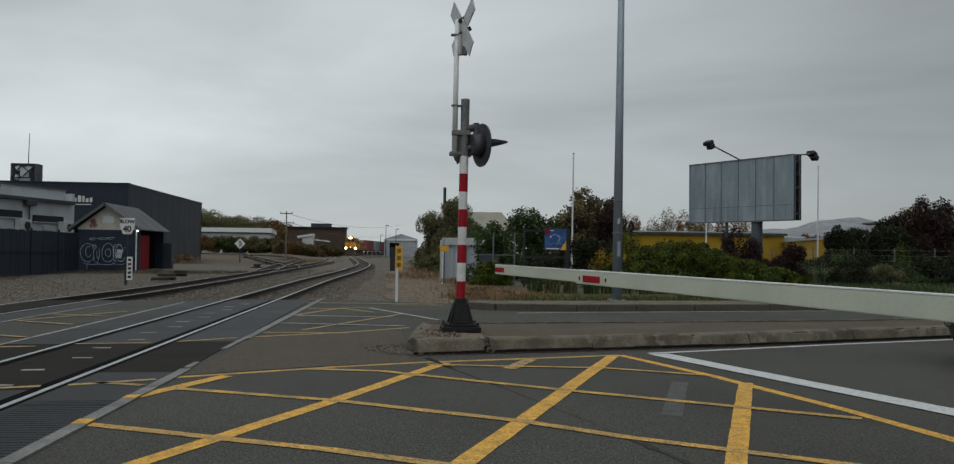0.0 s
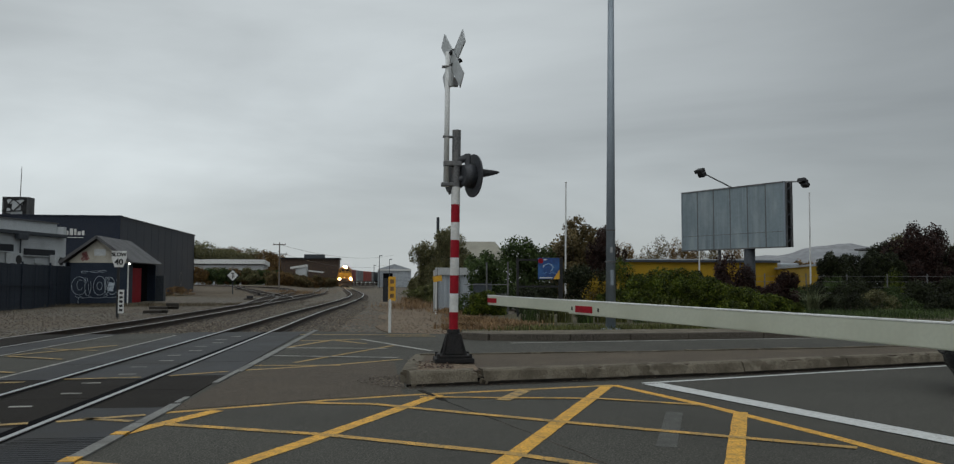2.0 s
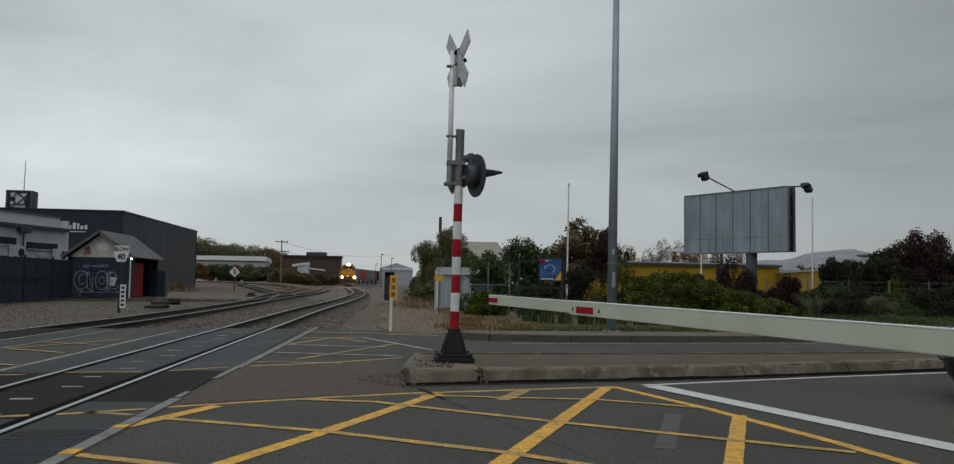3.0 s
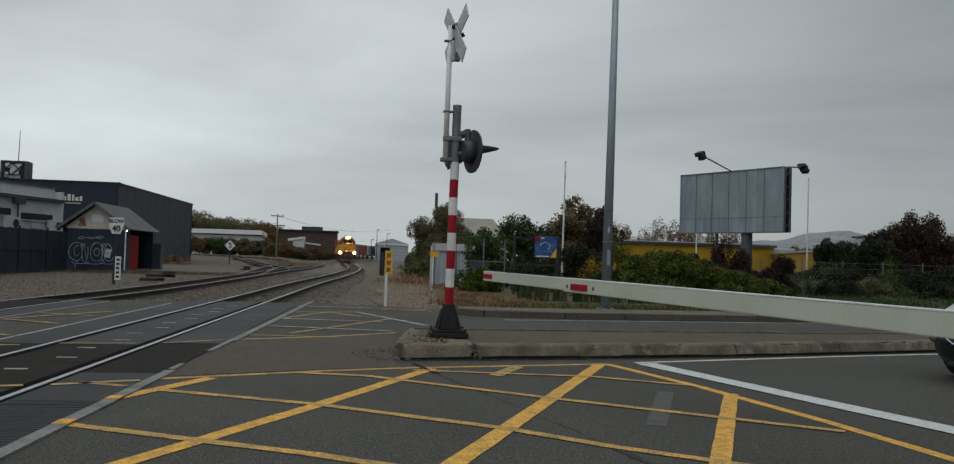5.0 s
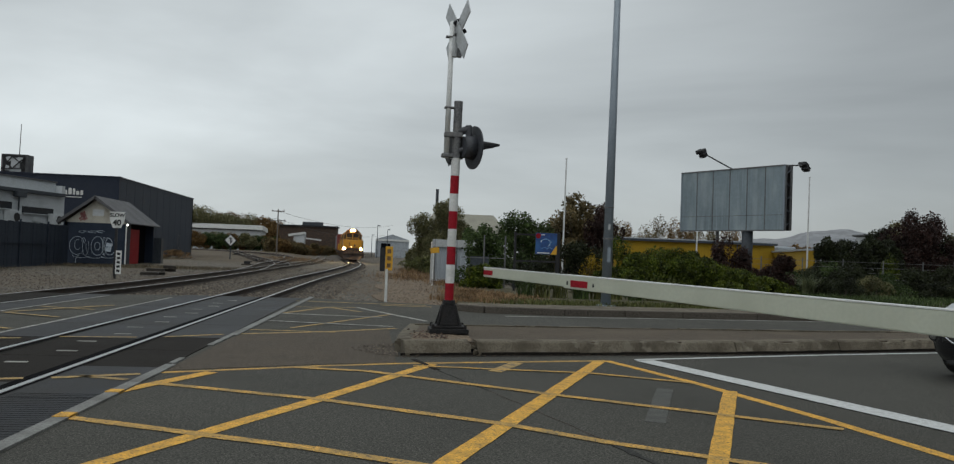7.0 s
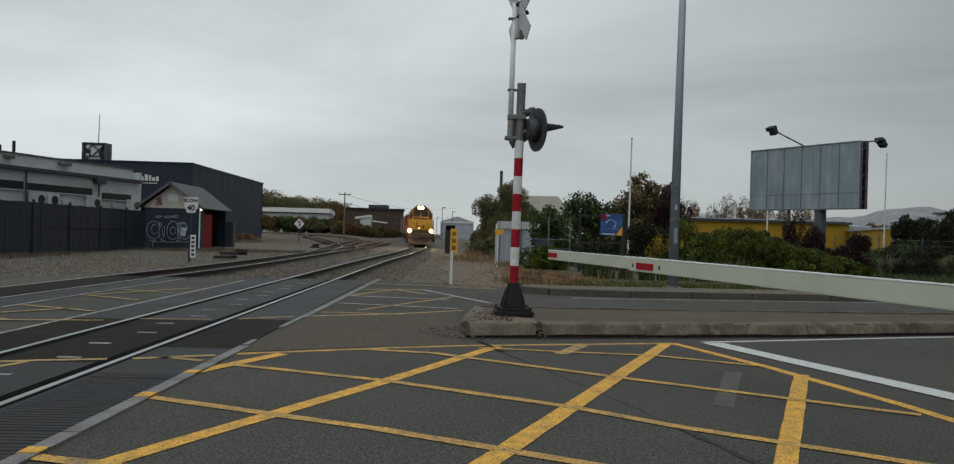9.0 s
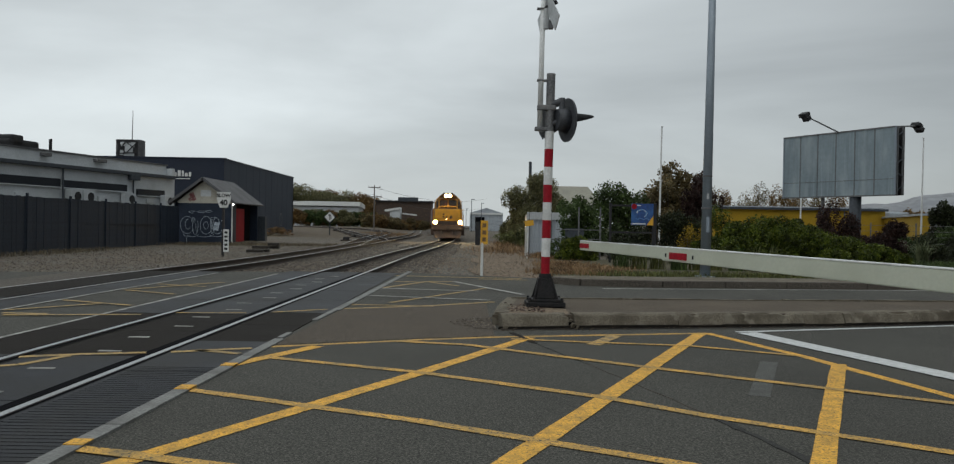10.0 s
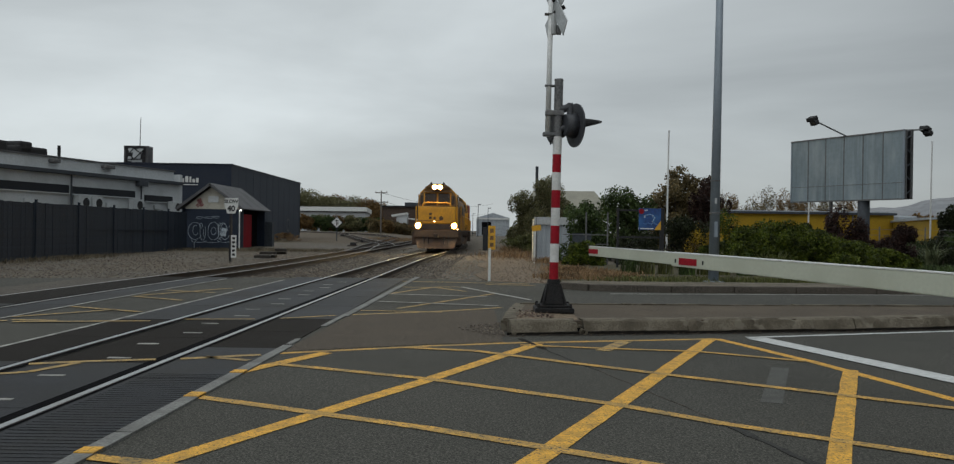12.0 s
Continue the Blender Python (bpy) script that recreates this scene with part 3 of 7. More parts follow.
def road():
    rd = thing("road", "worn grey asphalt road over the level crossing", "road", kind="structure")
    part("surface", slab(B(), [(-60, -40), (60, -40)] + FAR_EDGE, -0.5, 0.0), M["asphalt"], rd)
    # older patch between the kerb beam and the island; its brown includes headlamp warmth
    part("patch", slab(B(), [(-1.86, 8.05), (-0.5, 8.68), (0.3, 8.95), (0.28, 12.6), (-0.75, 12.3), (-1.74, 11.4)], -0.05, 0.004), M["asphalt_brown"], rd)
    # tar-sealed cracks and repair squares
    def seam(a, b, w, mt):
        a, b = Vector((*a, 0)), Vector((*b, 0))
        d = b - a
        box_bm = box(B(), (*((a + b) / 2).to_2d(), 0.001), (d.length, w, 0.008), math.degrees(math.atan2(d.y, d.x)))
        part("crack", box_bm, mt, rd)
    seam((0.50, 9.25), (0.70, 8.45), 0.06, M["panel_dark"])
    rnd = random.Random(31)
    line = [(0.70, 8.45), (1.06, 7.2), (1.292, 6.334), (1.586, 5.171), (1.766, 4.39), (1.86, 3.7)]
    for (ax, ay), (bx, by) in zip(line, line[1:]):
        px, py = ax, ay
        for k in range(1, 7):
            qx, qy = ax + (bx - ax) * k / 6 + rnd.uniform(-0.012, 0.012) * (k < 6), ay + (by - ay) * k / 6
            seam((px, py), (qx, qy), rnd.uniform(0.003, 0.008) if ay > 5.2 else rnd.uniform(0.03, 0.07), M["asphalt_old" if 5.2 < ay < 7.3 else "tar"])
            px, py = qx, qy
    seam((-4.0, 3.2), (-2.1, 4.6), 0.005, M["asphalt_old"])
    part("patch", box(B(), (2.42, 6.7, -0.001), (0.15, 1.7, 0.008), -22), M["ghost"], rd)


def strip(bm, a, b, w, z=0.006, wobble=0.004):
    a, b = Vector(a), Vector(b)
    d = (b - a).normalized()
    nrm = Vector((-d.y, d.x)) * w / 2
    steps = max(2, int((b - a).length / 0.25))
    lo, hi = [], []
    for k in range(steps + 1):
        p = a.lerp(b, k / steps)
        lo.append(bm.verts.new((*(p - nrm * (1 + random.uniform(-1, 1) * wobble / w * 2)), z)))
        hi.append(bm.verts.new((*(p + nrm * (1 + random.uniform(-1, 1) * wobble / w * 2)), z)))
    for k in range(steps):
        bm.faces.new((lo[k], lo[k + 1], hi[k + 1], hi[k]))
    return bm


def markings():
    near = thing("yellow_box_marking", "worn yellow hatched box painted on asphalt", "road marking", kind="structure")
    lines = [
        # border along the island and down the stop line
        ((-1.86, 7.92), (-0.51, 8.55), 0.10), ((-0.51, 8.55), (0.3, 8.86), 0.10), ((0.3, 8.86), (2.74, 9.48), 0.11),
        ((2.74, 9.48), (3.19, 7.82), 0.11), ((3.19, 7.82), (3.52, 6.13), 0.11), ((3.52, 6.13), (3.75, 4.4), 0.11),
        # diagonals away from the track
        ((-1.98, 4.28), (-1.56, 4.17), 0.11), ((-2.03, 3.3), (-0.38, 6.61), 0.135), ((-0.38, 6.61), (0.67, 8.86), 0.135),
        ((-0.02, 3.6), (0.985, 5.78), 0.14), ((0.985, 5.78), (2.64, 9.41), 0.14), ((1.55, 3.6), (3.33, 7.40), 0.125),
        ((-1.93, 6.88), (-1.42, 7.99), 0.14),
        # diagonals across
        ((-2.03, 5.88), (-0.29, 5.01), 0.11), ((-0.29, 5.01), (1.5, 3.92), 0.11),
        ((-1.80, 7.32), (-0.39, 6.67), 0.11), ((-0.39, 6.67), (0.97, 5.78), 0.11), ((0.97, 5.78), (1.57, 5.23), 0.11), ((1.57, 5.23), (2.9, 4.27), 0.11),
        ((-0.72, 8.42), (-0.01, 8.25), 0.11), ((-0.01, 8.25), (1.6, 7.03), 0.11), ((1.6, 7.03), (2.75, 6.22), 0.11), ((2.75, 6.22), (3.45, 5.72), 0.11),
        ((0.47, 8.72), (1.3, 8.55), 0.09), ((1.3, 8.55), (2.26, 8.41), 0.09), ((2.26, 8.41), (3.12, 7.87), 0.09),
        ((-1.98, 4.28), (0.2, 3.55), 0.11),
    ]
    for k, (a, b, w) in enumerate(lines):
        rubbed = w < 0.12 and k not in (3, 4, 5)
        part("line", strip(B(), a, b, w * (0.92 if rubbed else 1.0), 0.003 + 0.0002 * k), M["yellow_mid" if rubbed else "yellow"], near)
    part("line", strip(B(), (1.28, 8.38), (1.63, 9.12), 0.15, 0.006), M["yellow_worn"], near, "faded yellow line")
    far = thing("yellow_box_marking", "faded yellow and white hatching between track and far lane", "road marking", kind="structure")
    pale = [
        ((-1.76, 11.54), (-0.58, 12.16), 0.10), ((-0.58, 12.16), (0.40, 12.95), 0.10), ((-1.69, 12.17), (-1.47, 12.16), 0.09), ((-1.47, 12.16), (-0.49, 12.08), 0.08),
        ((-1.67, 15.21), (-0.87, 17.37), 0.10), ((-0.87, 17.37), (-0.31, 17.50), 0.11), ((-1.62, 17.20), (-0.78, 17.20), 0.10), ((-1.81, 19.24), (1.20, 18.86), 0.14), ((0.2, 18.5), (1.3, 18.4), 0.12),
        ((-0.78, 17.20), (-0.20, 16.28), 0.10), ((-1.17, 12.55), (0.33, 15.76), 0.08),
    ]
    for k, (a, b, w) in enumerate(pale):
        part("line", strip(B(), a, b, w, 0.006 + 0.0006 * (k % 7)), M["yellow_worn"], far)
    for a, b, w in [((-1.73, 13.75), (0.35, 13.20), 0.09), ((-1.69, 15.36), (0.19, 15.01), 0.10), ((-0.31, 17.50), (0.95, 14.4), 0.10)]:
        part("line", strip(B(), a, b, w, 0.011), M["white_worn"], far, "faded white line")
    mid = thing("yellow_box_marking", "worn yellow lines across the rubber panels between the tracks", "road marking", kind="structure")
    for a, b, w in [((-3.77, 7.05), (-3.38, 7.22), 0.10), ((-3.38, 7.22), (-2.83, 7.39), 0.10), ((-2.63, 7.44), (-1.99, 7.74), 0.10), ((-2.46, 7.58), (-2.01, 7.41), 0.09), ((-4.2, 6.3), (-3.57, 6.67), 0.09), ((-3.57, 6.67), (-3.40, 7.15), 0.08),
                    ((-9.5, 9.3), (-5.73, 10.20), 0.12), ((-5.73, 10.31), (-5.16, 10.29), 0.10), ((-5.61, 10.10), (-4.87, 10.23), 0.10), ((-4.87, 10.23), (-4.05, 10.38), 0.09), ((-3.70, 10.63), (-2.85, 10.77), 0.08), ((-2.55, 10.88), (-1.91, 11.36), 0.08),
                    ((-5.84, 12.08), (-4.60, 11.46), 0.09), ((-5.90, 10.62), (-5.06, 11.74), 0.08), ((-5.76, 14.00), (-4.68, 13.34), 0.09), ((-5.73, 14.14), (-4.73, 16.15), 0.09), ((-5.74, 15.44), (-4.69, 14.97), 0.08), ((-8.5, 10.2), (-7.9, 9.9), 0.1)]:
        part("line", strip(B(), a, b, w, 0.0145), M["yellow_worn"], mid)
    white = thing("white_stop_marking", "white painted stop line and lane edge", "road marking", kind="structure")
    part("line", strip(B(), (3.22, 9.55), (4.02, 6.85), 0.27, 0.009), M["white_line"], white)
    part("line", strip(B(), (4.02, 6.85), (5.0, 3.6), 0.27, 0.009), M["white_line"], white)
    part("line", strip(B(), (3.13, 9.62), (6.09, 10.60), 0.09, 0.006), M["white_line"], white)
    part("line", strip(B(), (6.09, 10.60), (16, 13.5), 0.09, 0.006), M["white_line"], white)
    part("line", strip(B(), (2.6, 16.2), (10.0, 17.2), 0.10, 0.006), M["white_worn"], white)
    part("line", strip(B(), (10.0, 17.2), (30, 19.6), 0.10, 0.006), M["white_worn"], white)


def panels():
    """Rubber and bitumen crossing surface, panel by panel, with the concrete edge beam."""
    xs = thing("crossing_surface", "dark rubber level crossing panels beside the rails", "crossing", kind="structure")
    def row(knots, off0, off1, y0, y1, step, mt, z, gap=0.012):
        y = y0
        while y < y1 - 0.01:
            e = min(y + step, y1)
            pts = [(hermite(knots, y) + off0, y + gap), (hermite(knots, y) + off1, y + gap), (hermite(knots, e) + off1, e), (hermite(knots, e) + off0, e)]
            part("panel", slab(B(), pts, -0.05, z), mt, xs)
            y = e
    # outside, inside and far side of the main track
    row(MAIN, 0.635, 1.37, -2.0, 8.2, 1.7, M["panel"], 0.010)
    row(MAIN, 0.635, 1.37, 8.2, 10.9, 1.35, M["panel_dark"], 0.008)
    row(MAIN, 0.635, 1.37, 10.9, 20.2, 1.86, M["panel"], 0.010)
    row(MAIN, -0.44, 0.43, 7.2, 10.6, 1.7, M["panel_dark"], 0.008)
    row(MAIN, -0.44, 0.43, -2.0, 7.2, 1.84, M["panel"], 0.010)
    row(MAIN, -0.44, 0.43, 10.6, 20.2, 1.92, M["panel"], 0.010)
    row(MAIN, -1.27, -0.625, -2.0, 7.2, 1.84, M["panel"], 0.010)
    row(MAIN, -1.27, -0.625, 7.2, 10.6, 1.7, M["panel_dark"], 0.008)
    row(MAIN, -1.27, -0.625, 10.6, 20.2, 1.92, M["panel"], 0.010)
    row(SIDE, 0.62, 1.30, -2.0, 19.6, 1.8, M["panel"], 0.010)
    row(SIDE, -0.44, 0.43, -2.0, 12.4, 1.8, M["panel"], 0.010)
    row(SIDE, -0.44, 0.43, 12.4, 19.6, 1.8, M["panel_dark"], 0.008)
    row(SIDE, -1.7, -0.625, -2.0, 18.8, 1.8, M["asphalt_old"], 0.010)
    # flat black strips stand in for the shaded flangeways beside the rails
    for knots, end in ((MAIN, 20.2), (SIDE, 19.4)):
        for off in (-0.485, 0.485, 0.62, -0.615):
            y = -2.0
            while y < end - 0.1:
                e = min(y + 3.7, end)
                w = 0.10 if off == 0.485 else 0.045 if off == -0.485 else 0.03
                part("flangeway", strip(B(), (hermite(knots, y) + off, y), (hermite(knots, e) + off, e), w, 0.0125, 0.002), M["shade_black"], xs, "flat black strip for the shaded flangeway groove")
                y = e
    # ribs across the nearest panels
    bm = B()
    for k in range(45):
        y = 3.6 + k * 0.07
        x0 = hermite(MAIN, y) + 0.66
        box(bm, (x0 + 0.33, y, 0.0095), (0.62, 0.012, 0.006))
    tagged(part("ribs", bm, M["panel"], xs), kind="stuff")
    # concrete edge beam in three lengths
    def beam(y0, y1, w=0.105):
        pts = [(-2.205 + 0.0325 * (y0), y0), (-2.205 + 0.0325 * y0 + w, y0), (-2.205 + 0.0325 * y1 + w, y1), (-2.205 + 0.0325 * y1, y1)]
        part("edge_beam", slab(B(), pts, -0.1, 0.016), M["concrete_pale"], xs, "pale concrete edge beam")
    beam(-1.0, 4.75), beam(4.77, 7.3), beam(7.32, 8.4, 0.10), beam(8.5, 8.9, 0.06), beam(10.1, 11.3, 0.07), beam(11.3, 20.9, 0.11)
    for y0, y1 in ((4.3, 4.42), (5.78, 5.93), (6.75, 6.88)):
        part("line", slab(B(), [(-2.205 + 0.0325 * y0, y0), (-2.1 + 0.0325 * y0, y0), (-2.1 + 0.0325 * y1, y1), (-2.205 + 0.0325 * y1, y1)], 0.0, 0.021), M["yellow"], xs, "yellow paint on the beam")
    # joints beside the far edge of the panels
    for k0, off in ((SIDE, 1.33), (MAIN, -1.3)):
        y = -2.0
        while y < 19:
            a, b = (hermite(k0, y) + off, y), (hermite(k0, y + 3) + off, y + 3)
            part("edge_beam", strip(B(), a, b, 0.05, 0.012), M["white_worn"], xs, "thin worn joint")
            y += 3.02
    # small pale fixing plates along the middle of the main track
    for k in range(16):
        y = 4.7 + k * 0.92
        part("plate", box(B(), (hermite(MAIN, y) - 0.02 + 0.12 * (k % 2), y, 0.011), (0.20, 0.055, 0.006), random.uniform(-4, 4)), M["white_worn"], xs, "pale worn fixing plate")


RAIL_PROFILE = [(-0.065, -0.15), (0.065, -0.15), (0.065, -0.138), (0.012, -0.125), (0.012, -0.04), (0.035, -0.03), (0.035, -0.004), (-0.035, -0.004), (-0.035, -0.03), (-0.012, -0.04), (-0.012, -0.125), (-0.065, -0.138)]


def ease(t):
    t = max(0.0, min(1.0, t))
    return t * t * (3 - 2 * t)


def rise(x, y):
    """The yard climbs gently away from the tracks."""
    return 0.66 * ease((y - 90) / 110) * ease((hermite(SIDE, y) - 1.5 - x) / 9)


def rising_yard():
    bm = B()
    rows = []
    for j in range(45):
        y = 80 + j * 8
        edge = hermite(SIDE, min(y, 299)) - 1.4
        rows.append([bm.verts.new((edge - u, y, -0.2 + 0.012 + rise(edge - u, y))) for u in (0, 1.5, 3, 5, 7, 9.5, 14, 25, 60, 160)])
    for a, b in zip(rows, rows[1:]):
        for i in range(9):
            bm.faces.new((a[i], b[i], b[i + 1], a[i + 1]))
    bmesh.ops.recalc_face_normals(bm, faces=bm.faces)
    tagged(part("yard_ground", bm, M["yard_dirt"]), "gently rising gravel ground beyond the siding", "ground", kind="structure")


def track(knots, y0, y1, label, sleepers, z=0.018, lift=None):
    tr = thing("railway_track", label, "railway track", kind="structure")
    for side in (-1, 1):
        ys = []
        y = y0
        while y < y1:
            ys.append(y)
            y += 1.0 if y < 80 else 2.0
        bm, cap = B(), B()
        rings, tops = [], []
        for y in ys:
            slope = hermite(knots, min(y + 0.4, knots[-1][0])) - hermite(knots, y - 0.4)
            cs, sn = 0.8 / math.hypot(0.8, slope), -slope / math.hypot(0.8, slope)
            c = hermite(knots, y)
            h = z + (lift(c, y) if lift else 0)
            rings.append([bm.verts.new((c + cs * (px + side * 0.569), y + sn * (px + side * 0.569), pz + h)) for px, pz in RAIL_PROFILE])
            tops.append([cap.verts.new((c + cs * (px + side * 0.569), y + sn * (px + side * 0.569), h + pz)) for px, pz in ((-0.024, -0.004), (-0.018, 0.001), (0.018, 0.001), (0.024, -0.004))])
        n = len(RAIL_PROFILE)
        for a, b in zip(rings, rings[1:]):
            for i in range(n):
                bm.faces.new((a[i], b[i], b[(i + 1) % n], a[(i + 1) % n]))
        for a, b in zip(tops, tops[1:]):
            for i in range(3):
                cap.faces.new((a[i], a[i + 1], b[i + 1], b[i]))
        bmesh.ops.recalc_face_normals(bm, faces=bm.faces)
        rl = part("rail", bm, M["rail"], tr)
        part("rail_head", cap, M["rail_top" if knots is MAIN else "rail_dull"], rl, "polished running surface")
    me = None
    y = max(y0, 20.6)
    pitch = 0.62 if y < 30 else 0.8
    for k in range(sleepers):
        if me is None:
            bm = box(B(), (0, 0, 0), (2.1, 0.22, 0.12), 0, 0.012)
            sl = part("sleeper", bm, M["sleeper"], tr)
            me = sl.data
        else:
            sl = piece("sleeper", me, None, tr)
        s = (hermite(knots, y + 0.5) - hermite(knots, y - 0.5))
        sl.matrix_local = pose(hermite(knots, y), y, -0.205 + (lift(hermite(knots, y), y) if lift else 0) + random.uniform(-0.01, 0.01), 0, 0, -math.degrees(math.atan(s)) + random.uniform(-1, 1))
        y += pitch
    return tr


def stones(name, label, area, count, smin, smax, material, seed, keep=None, z=-0.16):
    """Loose stones, one mesh."""
    rnd = random.Random(seed)
    verts, faces = [], []
    base = [(1, 0, -.3), (-.5, .87, -.3), (-.5, -.87, -.3), (.5, .5, .6), (-.7, 0, .5), (.3, -.6, .5)]
    tris = [(0, 1, 3), (1, 4, 3), (1, 2, 4), (2, 5, 4), (2, 0, 5), (0, 3, 5), (3, 4, 5)]
    x0, x1, y0, y1 = area
    made = 0
    while made < count:
        y = y0 + (y1 - y0) * rnd.random() ** 1.8
        x = x0 + (x1 - x0) * rnd.random()
        if keep and not keep(x, y):
            made += 0.2
            continue
        s = rnd.uniform(smin, smax)
        an = rnd.uniform(0, 6.28)
        ca, sa = math.cos(an), math.sin(an)
        o = len(verts)
        hz = rnd.uniform(0.5, 0.9)
        for bx, by, bz in base:
            bx, by = bx * rnd.uniform(.7, 1.2), by * rnd.uniform(.7, 1.2)
            verts.append((x + s * (bx * ca - by * sa), y + s * (bx * sa + by * ca), z + s * bz * hz))
        faces += [tuple(o + i for i in t) for t in tris]
        made += 1
    me = bpy.data.meshes.new(name)
    me.from_pydata(verts, [], faces)
    return tagged(piece(name, me, material), label, "gravel", kind="stuff")


def ballast_bed():
    """A low raised bed of stone under each track beyond the road."""
    for knots, name in ((MAIN, "main"), (SIDE, "side")):
        bm = B()
        prev = None
        y = 19.2
        while y < 260:
            c = hermite(knots, y)
            wob = 0.12 * math.sin(y * 0.9) + 0.1 * math.sin(y * 2.3)
            up = climb(c, y) if knots is MAIN else 0
            ring = [bm.verts.new((c + px, y, pz + up)) for px, pz in ((-2.1 + wob, -0.20), (-1.35, -0.155), (-0.5, -0.165), (0.5, -0.165), (1.35, -0.155), (2.1 - wob, -0.20))]
            if prev:
                for i in range(5):
                    bm.faces.new((prev[i], prev[i + 1], ring[i + 1], ring[i]))
            prev = ring
            y += 0.8 if y < 60 else 4
        tagged(part("ballast_bed", bm, M["gravel"]), "grey-brown stone ballast bed under the rails", "ballast", kind="structure")


def island():
    isl = thing("traffic_island", "low concrete-kerbed traffic island with a dirty top", "traffic island", kind="structure")
    front = [(0.36, 9.60), (2.54, 10.02), (4.76, 10.50), (6.5, 11.02), (12, 12.6), (24, 16.0)]
    back = [(0.62, 12.15), (2.11, 12.25), (4.7, 12.50), (7.25, 12.75), (12, 13.9), (24, 17.4)]
    part("fill", slab(B(), [(p[0] + 0.1, p[1] + 0.1) for p in front] + back[::-1], -0.1, 0.148), M["dirt"], isl, "dirty brown paved top")
    def kerb_run(pts, out, n_each):
        for (a, b) in zip(pts, pts[1:]):
            a, b = Vector(a), Vector(b)
            n = max(1, int((b - a).length / n_each))
            for k in range(n):
                p, q = a.lerp(b, k / n), a.lerp(b, (k + 1) / n)
                d = (q - p).normalized()
                nn = Vector((d.y, -d.x)) * out
                gap = d * 0.006
                bm = B()
                sec = [(0.03, -0.1), (0.035, 0.03), (-0.012, 0.140), (-0.045, 0.160), (-0.19, 0.163), (-0.19, -0.1)]
                rings = []
                jig, steps = random.uniform(-0.008, 0.008), max(3, int((q - p).length / 0.11))
                for j in range(steps + 1):
                    e = (p + gap).lerp(q - gap, j / steps)
                    chip = 0.022 * (random.random() < 0.14)
                    wear = [0, random.uniform(-0.006, 0.006), -chip + random.uniform(-0.008, 0.006), -chip * 1.2 + random.uniform(-0.008, 0.005), random.uniform(-0.004, 0.004), 0]
                    rings.append([bm.verts.new((e.x + nn.x * (o + jig + w), e.y + nn.y * (o + jig + w), h + jig + w)) for (o, h), w in zip(sec, wear)])
                for r0, r1 in zip(rings, rings[1:]):
                    for i in range(6):
                        bm.faces.new((r0[i], r0[(i + 1) % 6], r1[(i + 1) % 6], r1[i]))
                bm.faces.new(rings[0][::-1])
                bm.faces.new(rings[-1])
                bmesh.ops.recalc_face_normals(bm, faces=bm.faces)
                part("kerb_stone", bm, M["concrete"], isl)
    kerb_run([(1.255, 9.785), (2.54, 10.02), (4.76, 10.50), (6.5, 11.02), (12, 12.6), (24, 16.0)], 1, 1.9)
    kerb_run([(0.40, 9.60), (1.205, 9.772)], 1, 0.7)
    kerb_run(back, -1, 1.2)
    # broken nose: end kerb and the chipped first stone
    # Black slab set into the broken gap paints its shade
    part("crack", slab(B(), [(1.19, 9.74), (1.27, 9.76), (1.28, 9.96), (1.20, 9.94)], -0.1, 0.075), M["shade_black"], isl, "black slab for the shade in the broken kerb gap")
    for cx, cy, cz, r, a in ((1.24, 9.735, 0.035, 0.055, 30), (1.29, 9.70, 0.02, 0.035, 70), (1.215, 9.76, 0.085, 0.04, 10)):
        part("broken_chunk", box(B(), (cx, cy, cz), (r, r * 0.8, r * 1.3), a, r * 0.25, 20, 15), M["concrete"], isl)
    part("rubble_fill", slab(B(), [(0.44, 9.75), (1.22, 9.93), (1.24, 10.5), (0.50, 10.9)], -0.1, 0.152), M["path_dirt"], isl, "crumbling dirt behind the nose kerb")
    bm = slab(B(), [(0.30, 9.92), (0.52, 9.97), (0.60, 11.0), (0.40, 11.05)], -0.1, 0.155)
    bmesh.ops.bevel(bm, geom=[e for e in bm.edges if all(v.co.z > 0 for v in e.verts)], offset=0.025, segments=2, affect="EDGES")
    part("kerb_stone", bm, M["concrete"], isl)
    bm = slab(B(), [(0.42, 11.1), (0.60, 11.06), (0.74, 12.2), (0.58, 12.2)], -0.1, 0.150)
    part("kerb_stone", bm, M["concrete"], isl)
    # undercut shadow along the foot of the kerb, painted as dark strips and blocks
    for a, b in zip(front, front[1:]):
        a, b = Vector(a), Vector(b)
        off = Vector(((b - a).y, -(b - a).x)).normalized() * 0.085
        part("silt", strip(B(), a + off, b + off, 0.11, 0.004, 0.03), M["silt"], isl, "painted shadow line along the kerb foot")
        d = b - a
        for k in range(max(1, int(d.length / 0.5))):
            n = max(1, int(d.length / 0.5))
            c = a + d * ((k + 0.5) / n) + off * (0.030 / 0.085)
            part("kerb_foot", box(B(), (c.x, c.y, 0.012), (d.length / n + 0.01, 0.03, 0.036 + random.uniform(0, 0.018)), math.degrees(math.atan2(d.y, d.x)), 0.006), M["silt"], isl, "dark block painted as shade under the kerb")
